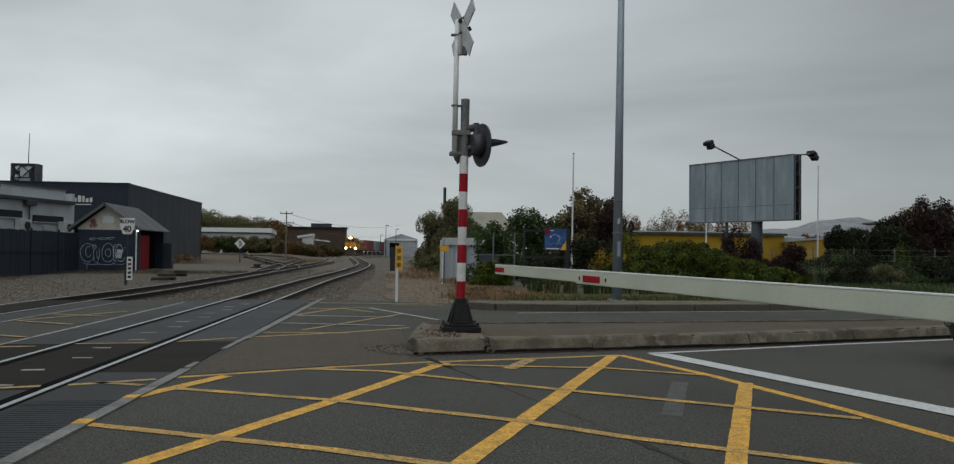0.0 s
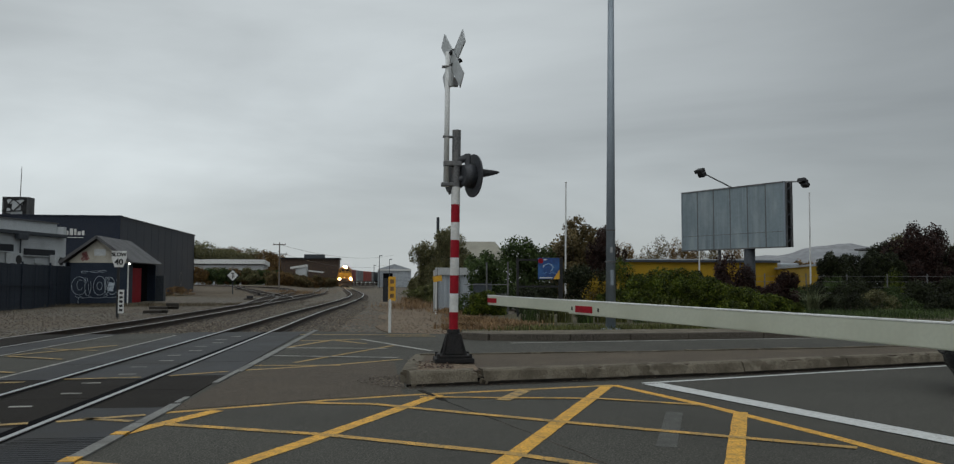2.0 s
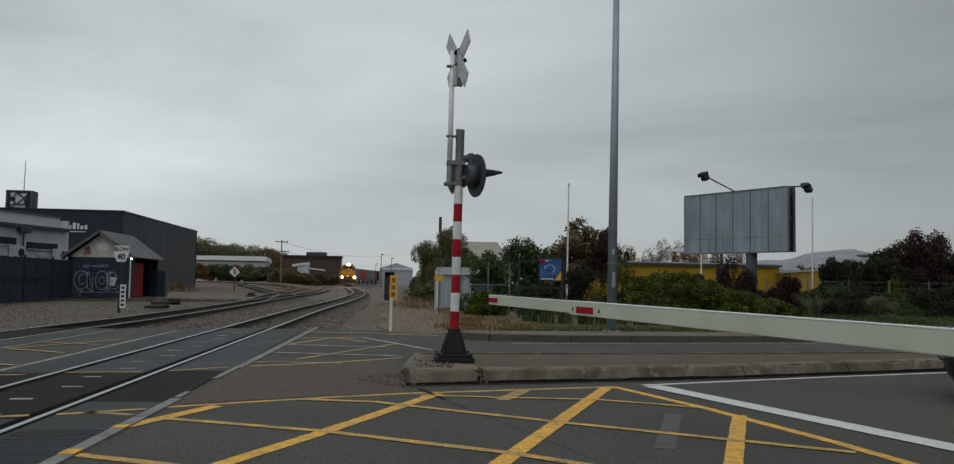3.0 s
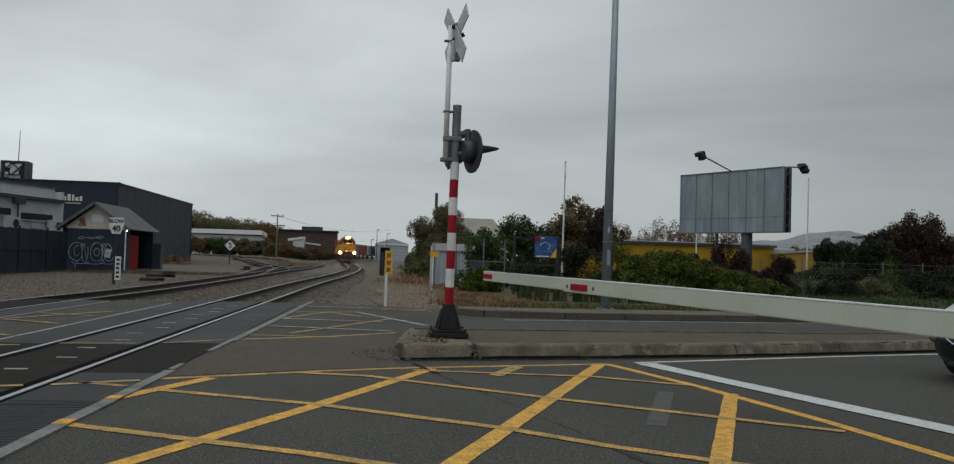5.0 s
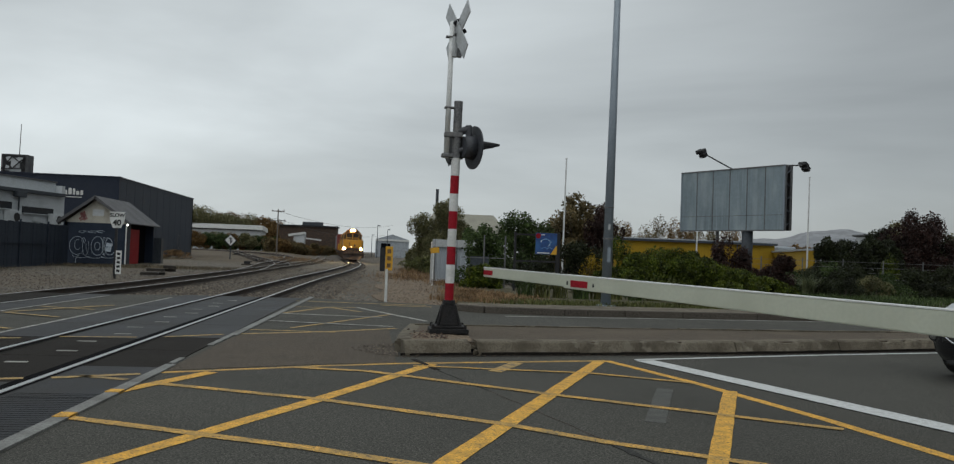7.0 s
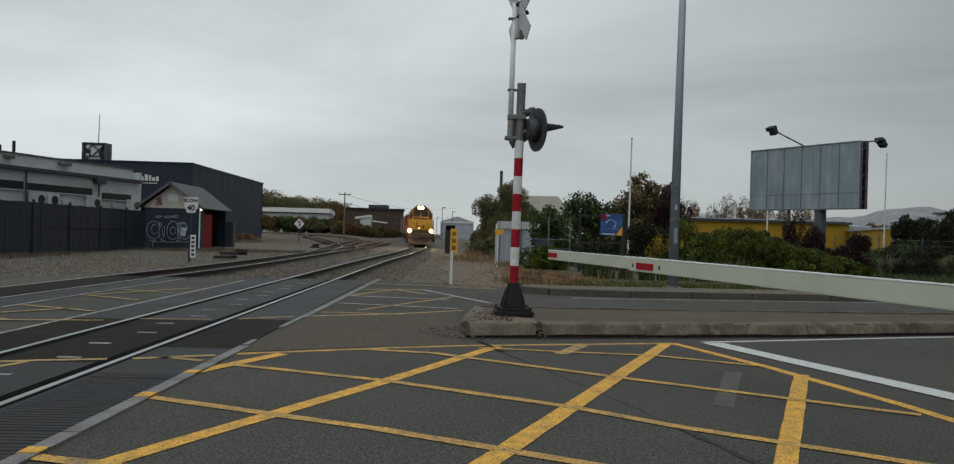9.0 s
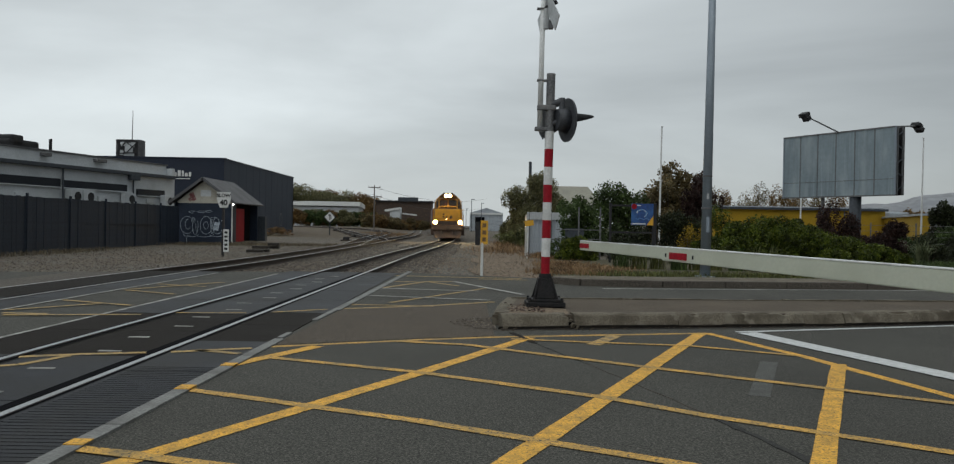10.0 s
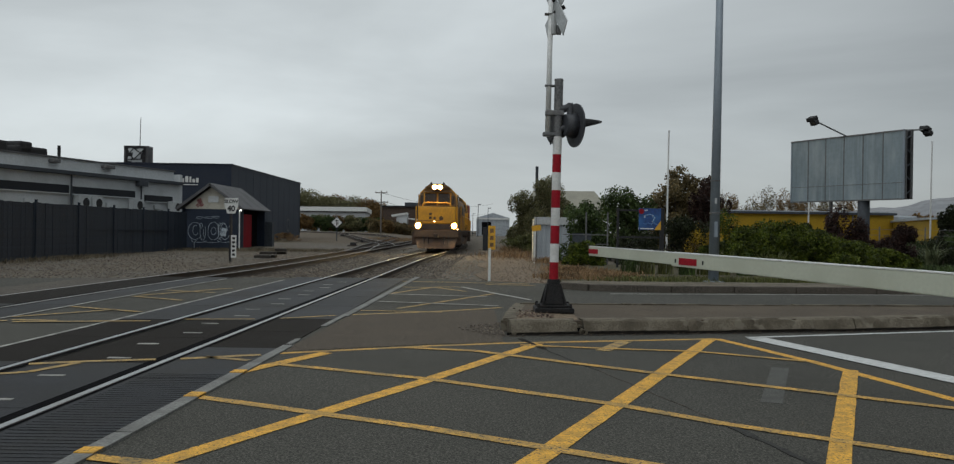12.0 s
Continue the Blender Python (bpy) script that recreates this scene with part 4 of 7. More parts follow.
    stones("grit", "grit and small stones along the kerb foot", (0.3, 7.0, 9.3, 11.2), 900, 0.004, 0.014, M["dirt"], 7, keep=lambda x, y: abs(y - (9.53 + 0.205 * (x - 0.36) + 0.012 * max(0, x - 2.5) ** 2) + 0.07) < 0.09, z=0.006)
    stones("rubble", "broken concrete crumbs by the island nose", (-0.25, 0.33, 9.55, 10.9), 420, 0.005, 0.020, M["ballast"], 5, keep=lambda x, y: ((x - 0.32) / (0.42 + 0.12 * math.sin(31 * y))) ** 2 + ((y - 10.15) / 0.62) ** 2 < 1, z=0.01)
    stones("rubble", "broken brick and dirt round the signal base", (0.5, 0.95, 10.05, 11.1), 90, 0.008, 0.026, M["brick_crumb"], 6, z=0.165)


def footpath():
    fp = thing("pavement", "grey asphalt footpath with a low dark kerb", "pavement", kind="structure")
    edge = [(1.75, 17.45), (2.3, 16.95), (3.92, 16.75), (6.51, 17.0), (9.97, 17.35), (16, 18.1), (40, 21.0)]
    back = [(1.9, 18.2), (5.53, 18.55), (8.26, 18.75), (16, 19.8), (40, 23.0)]
    part("surface", slab(B(), [(x, y + 0.13) for x, y in edge] + back[::-1], -0.1, 0.125), M["concrete"], fp)
    for a, b in zip(edge, edge[1:]):
        a, b = Vector(a), Vector(b)
        n = max(1, int((b - a).length / 1.2))
        for k in range(n):
            p, q = a.lerp(b, k / n), a.lerp(b, (k + 1) / n)
            d = q - p
            c = (p + q) / 2
            part("kerb_stone", box(B(), (c.x, c.y + 0.06, 0.03), (d.length - 0.012, 0.13, 0.22), math.degrees(math.atan2(d.y, d.x)), 0.02), M["asphalt_old"], fp)
    vg = slab(B(), [(1.9, 18.22), (5.53, 18.57), (8.26, 18.77), (16, 19.82), (40, 23.02), (40, 34), (2.9, 30), (2.1, 21)], -0.3, 0.03)
    tagged(part("verge", vg, M["verge_soil"]), "dry dirt verge behind the footpath", "verge", kind="structure")
    left, right = [], []
    for k in range(24):
        y = 20.2 + k * 2.0
        left.append((0.15 + 0.25 * math.sin(k * 1.7) + 0.008 * k, y))
        right.append((2.9 + 0.12 * math.sin(k * 2.1), y))
    dirt = slab(B(), left[::-1] + right, -0.3, -0.172)
    tagged(part("dirt_path", dirt, M["path_dirt"]), "brown trodden dirt path beside the ballast", "path", kind="structure")


ground()
road()
markings()
panels()
track(MAIN, -8, 400, "straight then curving railway track with polished rails", 170, lift=climb)
track(SIDE, -8, 300, "second railway track with rusty rails over ballast", 130)
rising_yard()
track(SPUR, 45, 175, "diverging turnout track with rusty rails", 130, 0.026, rise)
track(LEFT, 61, 184, "rusty yard track crossing the turnout", 90, 0.026, rise)
ballast_bed()
island()
footpath()


# ---- crossing signal, boom, posts ----
def signal_mast():
    o = thing("crossing_signal", "red and white banded crossing signal mast on a black cast base", "signal", pose(1.005, 10.85, 0.158))
    bm = B()
    box(bm, (0, 0, 0.03), (0.50, 0.46, 0.06), 0, 0.012)
    box(bm, (0, 0, 0.080), (0.42, 0.39, 0.035), 0, 0.01)
    part("base_plate", bm, M["cast"], o)
    bm = B()
    lower = [bm.verts.new((0.140 * sx, 0.138 * sy, 0.09)) for sx, sy in ((-1, -1), (1, -1), (1, 1), (-1, 1))]
    upper = [bm.verts.new((0.084 * sx, 0.084 * sy, 0.38)) for sx, sy in ((-1, -1), (1, -1), (1, 1), (-1, 1))]
    for i in range(4):
        bm.faces.new((lower[i], lower[(i + 1) % 4], upper[(i + 1) % 4], upper[i]))
    bm.faces.new(upper)
    bm.faces.new(lower[::-1])
    bmesh.ops.bevel(bm, geom=list(bm.edges), offset=0.018, segments=2, affect="EDGES")
    part("pedestal", bm, M["cast"], o)
    part("collar", rod(B(), (0, 0, 0.37), (0, 0, 0.42), 0.088, 0.078, 20), M["cast"], o)
    for a in range(4):
        sx, sy = ((-1, -1), (1, -1), (1, 1), (-1, 1))[a]
        part("rib", rod(B(), (0.150 * sx, 0.148 * sy, 0.09), (0.080 * sx, 0.080 * sy, 0.36), 0.016, 0.012, 8), M["cast"], o)
        part("bolt", rod(B(), (0.205 * sx, 0.185 * sy, 0.06), (0.205 * sx, 0.185 * sy, 0.115), 0.022, 0.018, 8), M["cast"], o)
    bands = [(0.40, 0.64, "red"), (0.64, 0.88, "white"), (0.88, 1.115, "red"), (1.115, 1.345, "white"), (1.345, 1.575, "red"), (1.575, 1.805, "white"), (1.805, 2.04, "red"), (2.04, 2.27, "white")]
    def lean(z):
        return 0.0127 * (z - 0.4)
    for a, b, c in bands:
        part("band", rod(B(), (lean(a), 0, a), (lean(b), 0, b), 0.0575, None, 32), M[c], o, f"{c} band of the mast")
    part("pole_top", rod(B(), (lean(2.27), 0, 2.27), (lean(3.0), 0, 3.00), 0.0565, None, 32), M["grey_steel"], o, "bare grey steel pole top")
    part("cap", rod(B(), (lean(3.0), 0, 3.00), (lean(3.0), 0, 3.02), 0.060, 0.055, 20), M["grey_steel"], o)
    # signal heads: round hooded targets seen edge on
    n = Vector((0.95, 0.31, 0.0))
    c = Vector((0.255, 0.0, 2.42))
    hd = part("target", rod(B(), c - n * 0.012, c + n * 0.012, 0.285, 0.28, 36), M["lamp_case"], o, "black round target plate")
    part("lamp_case", rod(B(), c - n * 0.16, c - n * 0.012, 0.135, 0.165, 28), M["lamp_case"], hd, "grey-black lamp case", True)
    bm = B()
    side = Vector((-n.y, n.x, 0))
    hood = []
    for u, r, lift in ((0.0, 0.15, -0.02), (0.18, 0.12, 0.0), (0.32, 0.065, 0.035), (0.37, 0.025, 0.06)):
        hood.append([bm.verts.new(c + n * u + side * (r * math.cos(radians(18 * j))) + Vector((0, 0, lift + r * 0.8 * math.sin(radians(18 * j))))) for j in range(11)])
    for r0, r1 in zip(hood, hood[1:]):
        for j in range(10):
            bm.faces.new((r0[j], r0[j + 1], r1[j + 1], r1[j]))
    bmesh.ops.solidify(bm, geom=bm.faces[:], thickness=0.008)
    part("hood", bm, M["black"], hd)
    n2, c2 = Vector((0.93, 0.36, 0.0)), Vector((-0.015, 0.15, 2.40))
    tg = part("target", rod(B(), c2 - n2 * 0.012, c2 + n2 * 0.012, 0.205, 0.20, 32), M["black"], o, "black round target behind the mast")
    part("lamp_case", rod(B(), c2 + n2 * 0.012, c2 + n2 * 0.14, 0.15, 0.12, 24), M["lamp_case"], tg, "", True)
    part("bracket", rod(B(), (0, 0, 2.60), (0.19, -0.03, 2.66), 0.05, None, 14), M["lamp_case"], o)
    part("bracket", rod(B(), (0.175, -0.03, 2.70), (0.18, -0.05, 2.50), 0.042, None, 14), M["lamp_case"], o)
    part("bracket", box(B(), (-0.02, 0, 2.575), (0.24, 0.12, 0.07), 0, 0.012), M["grey_steel"], o)
    part("bracket", rod(B(), (0.03, 0, 2.36), (0.14, -0.02, 2.39), 0.045, None, 14), M["lamp_case"], o)
    bm = B()
    for j in range(8):
        ball(bm, (-0.01 - 0.055 * math.cos(j / 7 * 3.1), -0.03, 2.18 + 0.24 * j / 7), (0.014, 0.014, 0.022), 1)
    part("cable", bm, M["black"], o)
    # thin white pipe with the crossing plates, clamped to the mast
    part("pipe", rod(B(), (-0.105, 0.0, 2.27), (-0.085, 0.0, 4.06), 0.036, 0.032, 16), M["white"], o, "white painted pipe", True)
    part("clamp", box(B(), (-0.05, 0, 2.30), (0.24, 0.10, 0.05), 0, 0.012), M["grey_steel"], o)
    part("clamp", box(B(), (-0.05, 0, 2.93), (0.20, 0.07, 0.025), 0, 0.006), M["grey_steel"], o)
    part("clamp", box(B(), (-0.10, 0, 3.86), (0.13, 0.08, 0.02), 0, 0.006), M["grey_steel"], o)
    part("clamp", rod(B(), (-0.05, 0, 3.60), (-0.05, 0, 3.86), 0.045, None, 12), M["plate"], o)
    part("clamp", box(B(), (0.02, 0.0, 3.66), (0.06, 0.08, 0.12), 0, 0.01), M["grey_steel"], o)
    # crossed plates turned nearly edge on
    facing = pose(-0.03, -0.02, 3.95, 0, 0, -76)
    for ang, off, ln in ((43, 0.0, 1.06), (-29, 0.02, 0.92)):
        p = part("crossbuck_plate", box(B(), (0, 0, 0), (ln, 0.012, 0.215), 0, 0.003, 0, ang), M["plate"], o, "bare aluminium back of a crossing plate")
        p.matrix_local = facing @ pose(0, off, 0)
    for dz in (0.05, -0.13):
        part("bracket", rod(B(), (-0.08, 0, 3.98 + dz), (0.09, -0.05, 4.08 + dz), 0.030, None, 10), M["black"], o)


def boom_gate():
    o = thing("boom_barrier", "lowered cream boom gate arm with red reflective patches", "barrier")
    tip, far_end = Vector((1.22, 9.0, 1.04)), Vector((3.40, 4.50, 0.945))
    d = (far_end - tip)
    ln = d.length
    yaw = math.degrees(math.atan2(d.y, d.x))
    tilt = math.degrees(math.atan2(-d.z, Vector((d.x, d.y)).length))
    m = Matrix.Translation(tip) @ pose(0, 0, 0, 0, 0, yaw) @ pose(0, 0, 0, 0, tilt, 0)
    def tapered(x0, x1, h0, h1, w):
        bm = B()
        v = []
        for x, h in ((x0, h0), (x1, h1)):
            v.append([bm.verts.new((x, sy * w / 2, z)) for sy, z in ((-1, -h), (1, -h), (1, 0), (-1, 0))])
        for i in range(4):
            bm.faces.new((v[0][i], v[0][(i + 1) % 4], v[1][(i + 1) % 4], v[1][i]))
        bm.faces.new(v[0][::-1])
        bm.faces.new(v[1])
        bmesh.ops.recalc_face_normals(bm, faces=bm.faces)
        bmesh.ops.bevel(bm, geom=list(bm.edges), offset=0.006, segments=2, affect="EDGES")
        return bm
    def put(ob):
        ob.matrix_local = m
        return ob
    put(part("arm_tip", tapered(0, 1.75, 0.098, 0.112, 0.035), M["cream"], o))
    root = put(part("arm", tapered(1.40, 8.2, 0.121, 0.188, 0.06), M["cream"], o))
    # White strips paint in the light along the top of the arm
    put(part("top_lip", box(B(), (4.80, 0.0, 0.003), (6.79, 0.064, 0.012), 0, 0.003), M["white"], o, "lit top edge of the arm, painted as a white strip"))
    put(part("top_lip", box(B(), (0.70, 0.0, 0.002), (1.39, 0.039, 0.010), 0, 0.003), M["white"], o, "lit top edge of the arm, painted as a white strip"))
    put(part("reflector", box(B(), (0.095, 0.0195, -0.049), (0.17, 0.004, 0.05), 0, 0.001), M["red"], o, "red reflective patch"))
    put(part("reflector", box(B(), (0.095, -0.0195, -0.049), (0.17, 0.004, 0.05), 0, 0.001), M["red"], o, "red reflective patch"))
    put(part("reflector", box(B(), (1.63, -0.032, -0.072), (0.24, 0.004, 0.062), 0, 0.001), M["red"], o, "red reflective patch"))
    for x in (1.46, 1.83):
        put(part("slot", box(B(), (x, -0.031, -0.070), (0.018, 0.006, 0.035), 0, 0.002), M["black"], o))
    # mechanism cabinet on the near side of the lane, out of view
    end = m @ Vector((8.0, 0, -0.09))
    part("cabinet", box(B(), (end.x, end.y, 0.55), (0.45, 0.6, 1.1), yaw, 0.03), M["grey_steel"], o)


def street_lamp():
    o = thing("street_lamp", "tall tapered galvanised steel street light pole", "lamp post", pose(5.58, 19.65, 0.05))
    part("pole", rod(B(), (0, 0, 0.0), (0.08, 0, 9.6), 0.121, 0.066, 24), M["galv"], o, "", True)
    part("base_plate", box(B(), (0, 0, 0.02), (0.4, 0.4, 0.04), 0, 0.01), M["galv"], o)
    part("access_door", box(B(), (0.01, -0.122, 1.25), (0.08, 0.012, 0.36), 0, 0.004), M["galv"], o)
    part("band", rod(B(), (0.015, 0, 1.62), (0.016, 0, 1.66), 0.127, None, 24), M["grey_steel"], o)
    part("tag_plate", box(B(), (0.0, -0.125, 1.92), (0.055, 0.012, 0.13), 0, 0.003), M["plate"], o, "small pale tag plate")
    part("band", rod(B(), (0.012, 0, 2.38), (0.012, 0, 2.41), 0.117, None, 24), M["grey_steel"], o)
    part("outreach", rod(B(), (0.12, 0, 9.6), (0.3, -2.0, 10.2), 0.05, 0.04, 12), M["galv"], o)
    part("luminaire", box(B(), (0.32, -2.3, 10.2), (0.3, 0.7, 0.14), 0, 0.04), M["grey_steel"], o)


def marker_post():
    o = thing("marker_post", "yellow trackside marker box on a white post", "marker post", pose(0.31, 20.0, -0.02))
    part("post", rod(B(), (0, 0, 0), (0, 0, 0.80), 0.032, None, 12), M["white"], o, "white post")
    part("back_box", box(B(), (-0.11, 0.05, 1.02), (0.12, 0.16, 0.56), 0, 0.01), M["black"], o, "dark equipment box")
    sg = part("sign_board", box(B(), (0.045, 0, 1.05), (0.175, 0.03, 0.57), 0, 0.008), M["sign_yellow"], o, "yellow board")
    for k in range(3):
        part("bar", box(B(), (0.045, -0.018, 0.88 + k * 0.17), (0.09, 0.006, 0.10)), M["loco_roof"], sg, "faded dark mark")


signal_mast()
boom_gate()
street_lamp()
marker_post()


# ---- buildings ----
def dark_shop():
    o = thing("shop_building", "large dark navy flat-roofed commercial building", "building", pose(-0.5, 0, -0.18), kind="structure")
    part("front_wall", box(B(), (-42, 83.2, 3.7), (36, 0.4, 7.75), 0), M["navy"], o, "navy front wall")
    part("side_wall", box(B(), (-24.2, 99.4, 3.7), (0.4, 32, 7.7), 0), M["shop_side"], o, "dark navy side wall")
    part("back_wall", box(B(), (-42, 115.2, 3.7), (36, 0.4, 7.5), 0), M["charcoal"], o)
    part("roof", box(B(), (-42, 99.3, 7.35), (35.5, 31.6, 0.3)), M["slate"], o)
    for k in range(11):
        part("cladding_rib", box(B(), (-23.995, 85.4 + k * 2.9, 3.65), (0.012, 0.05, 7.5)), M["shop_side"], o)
    part("parapet_cap", box(B(), (-42, 83.2, 7.62), (36.2, 0.55, 0.12)), M["navy"], o)
    part("parapet_cap", box(B(), (-24.2, 99.4, 7.60), (0.55, 32.2, 0.12)), M["charcoal"], o)
    # white name on the front drawn as plain bars
    sg = part("sign", box(B(), (-29.45, 82.97, 6.0), (0.10, 0.06, 0.6)), M["white"], o, "white shop name drawn as plain shapes")
    for dx, w, h in ((-0.62, 0.30, 0.36), (-0.26, 0.16, 0.40), (0.08, 0.30, 0.62), (0.44, 0.20, 0.58), (0.78, 0.28, 0.36), (1.14, 0.24, 0.44)):
        part("bar", box(B(), (-28.5 + dx, 82.96, 5.77 + h / 2), (w, 0.06, h), 0, 0.04), M["white"], sg)
    part("bar", box(B(), (-28.3, 82.96, 5.55), (1.9, 0.06, 0.07)), M["white"], sg)
    # pale spray mark low on the side wall
    bm = B()
    for k in range(14):
        a = k / 14 * 6.28
        box(bm, (-23.97, 108 + 0.65 * math.cos(a), 1.75 + 0.8 * math.sin(a)), (0.02, 0.42, 0.07), 0, 0, math.degrees(a) + 90)
    box(bm, (-23.97, 108, 1.0), (0.02, 0.7, 0.08))
    part("spray_mark", bm, M["grey_steel"], o, "grey spray-painted loop")
    rb = thing("rooftop_sign_box", "square rooftop box with black and white panels", "rooftop sign")
    part("box", box(B(), (-36.1, 88.75, 8.5), (2.5, 1.5, 2.3), 0, 0.03), M["slate"], rb)
    part("panel", box(B(), (-36.1, 87.97, 8.75), (2.1, 0.06, 1.75)), M["black"], rb)
    for dx, dz, w, h, an in ((0.15, 0.05, 0.85, 1.10, 4), (0.55, 0.45, 0.5, 0.6, 20), (-0.45, 0.5, 0.45, 0.5, -25), (-0.6, -0.5, 0.35, 0.5, 10), (0.15, -0.72, 1.1, 0.28, 0)):
        part("panel", box(B(), (-36.1 + dx, 87.93 - 0.004 * abs(an), 8.7 + 0.9 * dz), (w, 0.04, h), 0, 0.01, 0, an), M["pale_wall"], rb)
    for dx, dz, ln, an in ((-0.6, 0.2, 1.6, 52), (-0.6, 0.2, 1.6, -52), (0.5, 0.3, 1.5, 38), (0.5, 0.2, 1.5, -44), (0.0, 0.82, 2.2, 2), (0.0, -0.4, 2.2, -3)):
        part("strut", box(B(), (-36.1 + dx, 87.80, 8.6 + dz), (ln, 0.06, 0.10), 0, 0, 0, an), M["black"], rb)
    part("antenna", rod(B(), (-35.9, 88.6, 9.6), (-35.85, 88.6, 12.75), 0.05, 0.03, 8), M["grey_steel"], rb)


def grey_workshop():
    """Long pale building; its wall runs at a slant to the tracks."""
    c, an = Vector((-20.7, 58.0)), 14.0
    base = Matrix.Translation((c.x, c.y, 0)) @ pose(0, 0, 0, 0, 0, -an)
    o = thing("workshop_building", "long pale grey workshop with dark window bands", "building", base, kind="structure")
    L = 44.0
    part("wall", box(B(), (-0.15, -L / 2, 2.0), (0.3, L, 4.4)), M["pale_wall"], o)
    part("end_wall", box(B(), (-7, 0.15, 2.3), (14, 0.3, 5.0)), M["pale_wall"], o)
    part("roof", box(B(), (-7.7, -L / 2, 4.65), (14.0, L, 0.16), 0, 0, 0, 3.0), M["slate"], o)
    part("parapet", box(B(), (-0.6, -8.6, 4.52), (0.25, 17.2, 0.95)), M["pale_wall"], o, "raised pale parapet")
    part("parapet_cap", box(B(), (-0.6, -8.6, 5.02), (0.4, 17.4, 0.09)), M["slate"], o)
    part("parapet_cap", box(B(), (-0.9, -22.0, 4.95), (0.4, 9, 0.09)), M["slate"], o)
    part("gutter", box(B(), (0.10, -L / 2, 4.16), (0.34, L + 0.1, 0.22), 0, 0.03), M["charcoal"], o, "dark gutter and fascia")
    for k, (y0, y1, z, h) in enumerate(((-44, -30, 3.23, 0.46), (-29.8, -18, 3.23, 0.46), (-17.8, -10.8, 3.23, 0.46), (-10.6, -4.9, 3.2, 0.42), (-3.9, -0.9, 3.02, 0.40))):
        w = part("window_band", box(B(), (0.02, (y0 + y1) / 2, z), (0.10, y1 - y0, h), 0, 0.02), M["dark_band"], o, "dark window band")
        part("sill", box(B(), (0.06, (y0 + y1) / 2, z - h / 2 - 0.03), (0.14, y1 - y0, 0.05)), M["pale_wall"], w)
    for y in (-4.4, -24.0, -10.7):
        part("downpipe", rod(B(), (0.14, y, 0), (0.14, y, 4.08), 0.05, None, 10), M["charcoal"], o)
    part("hopper", box(B(), (0.2, -4.4, 3.92), (0.3, 0.9, 0.35), 0, 0.04), M["charcoal"], o)
    part("vent_pipe", rod(B(), (-0.9, -10.5, 4.6), (-0.9, -10.5, 5.75), 0.09, None, 10), M["black"], o)
    for y, w, z in ((-15.6, 3.4, 5.3), (-12.6, 0.9, 5.4), (-12.1, 2.2, 5.15)):
        part("roof_unit", box(B(), (-1.9, y, z), (1.4, w, 0.75), 0, 0.14), M["black"], o, "dark rooftop ventilator")
    for y, w in ((-7.0, 0.9), (-11.5, 0.6)):
        part("roof_vent", box(B(), (-0.35, y, 4.78), (0.4, w, 0.22), 0, 0.05), M["grey_steel"], o)
    for y in (-10.0, -8.9, -5.1, -1.0):
        a = part("air_conditioner", box(B(), (0.28, y, 2.50), (0.42, 0.95, 0.78), 0, 0.03), M["pale_wall"], o, "wall-mounted air conditioner")
        part("fan_grille", rod(B(), (0.49, y + 0.1, 2.50), (0.505, y + 0.1, 2.50), 0.27, None, 20), M["black"], a)
        part("bracket", box(B(), (0.2, y, 2.08), (0.5, 0.8, 0.05)), M["grey_steel"], a)
    for y in (-13.8, -7.3, -2.6):
        part("wall_vent", box(B(), (0.06, y, 2.45), (0.14, 0.7, 0.28), 0, 0.02), M["pale_wall"], o)


def yard_fence():
    o = thing("paling_fence", "tall charcoal board fence along the yard", "fence")
    me = None
    y, k = 22.0, 0
    while y < 50.2:
        x = -17.35 - 0.008 * (y - 30)
        if me is None:
            p = part("board", box(B(), (0, 0, 1.05), (0.03, 0.295, 2.28), 0, 0.004), M["fence"], o)
            me = p.data
        else:
            p = piece("board", me, None, o)
        p.matrix_local = pose(x + random.uniform(-0.012, 0.012), y, -0.14 + random.uniform(-0.02, 0.02), 0, 0, random.uniform(-1.5, 1.5))
        if k % 12 == 0:
            part("post", box(B(), (x + 0.03, y, 1.0), (0.08, 0.10, 2.36), 0, 0.01), M["fence"], o)
        y += 0.30
        k += 1
    part("rail", box(B(), (-17.40, 42.5, 1.0), (0.05, 9, 0.05)), M["fence"], o)


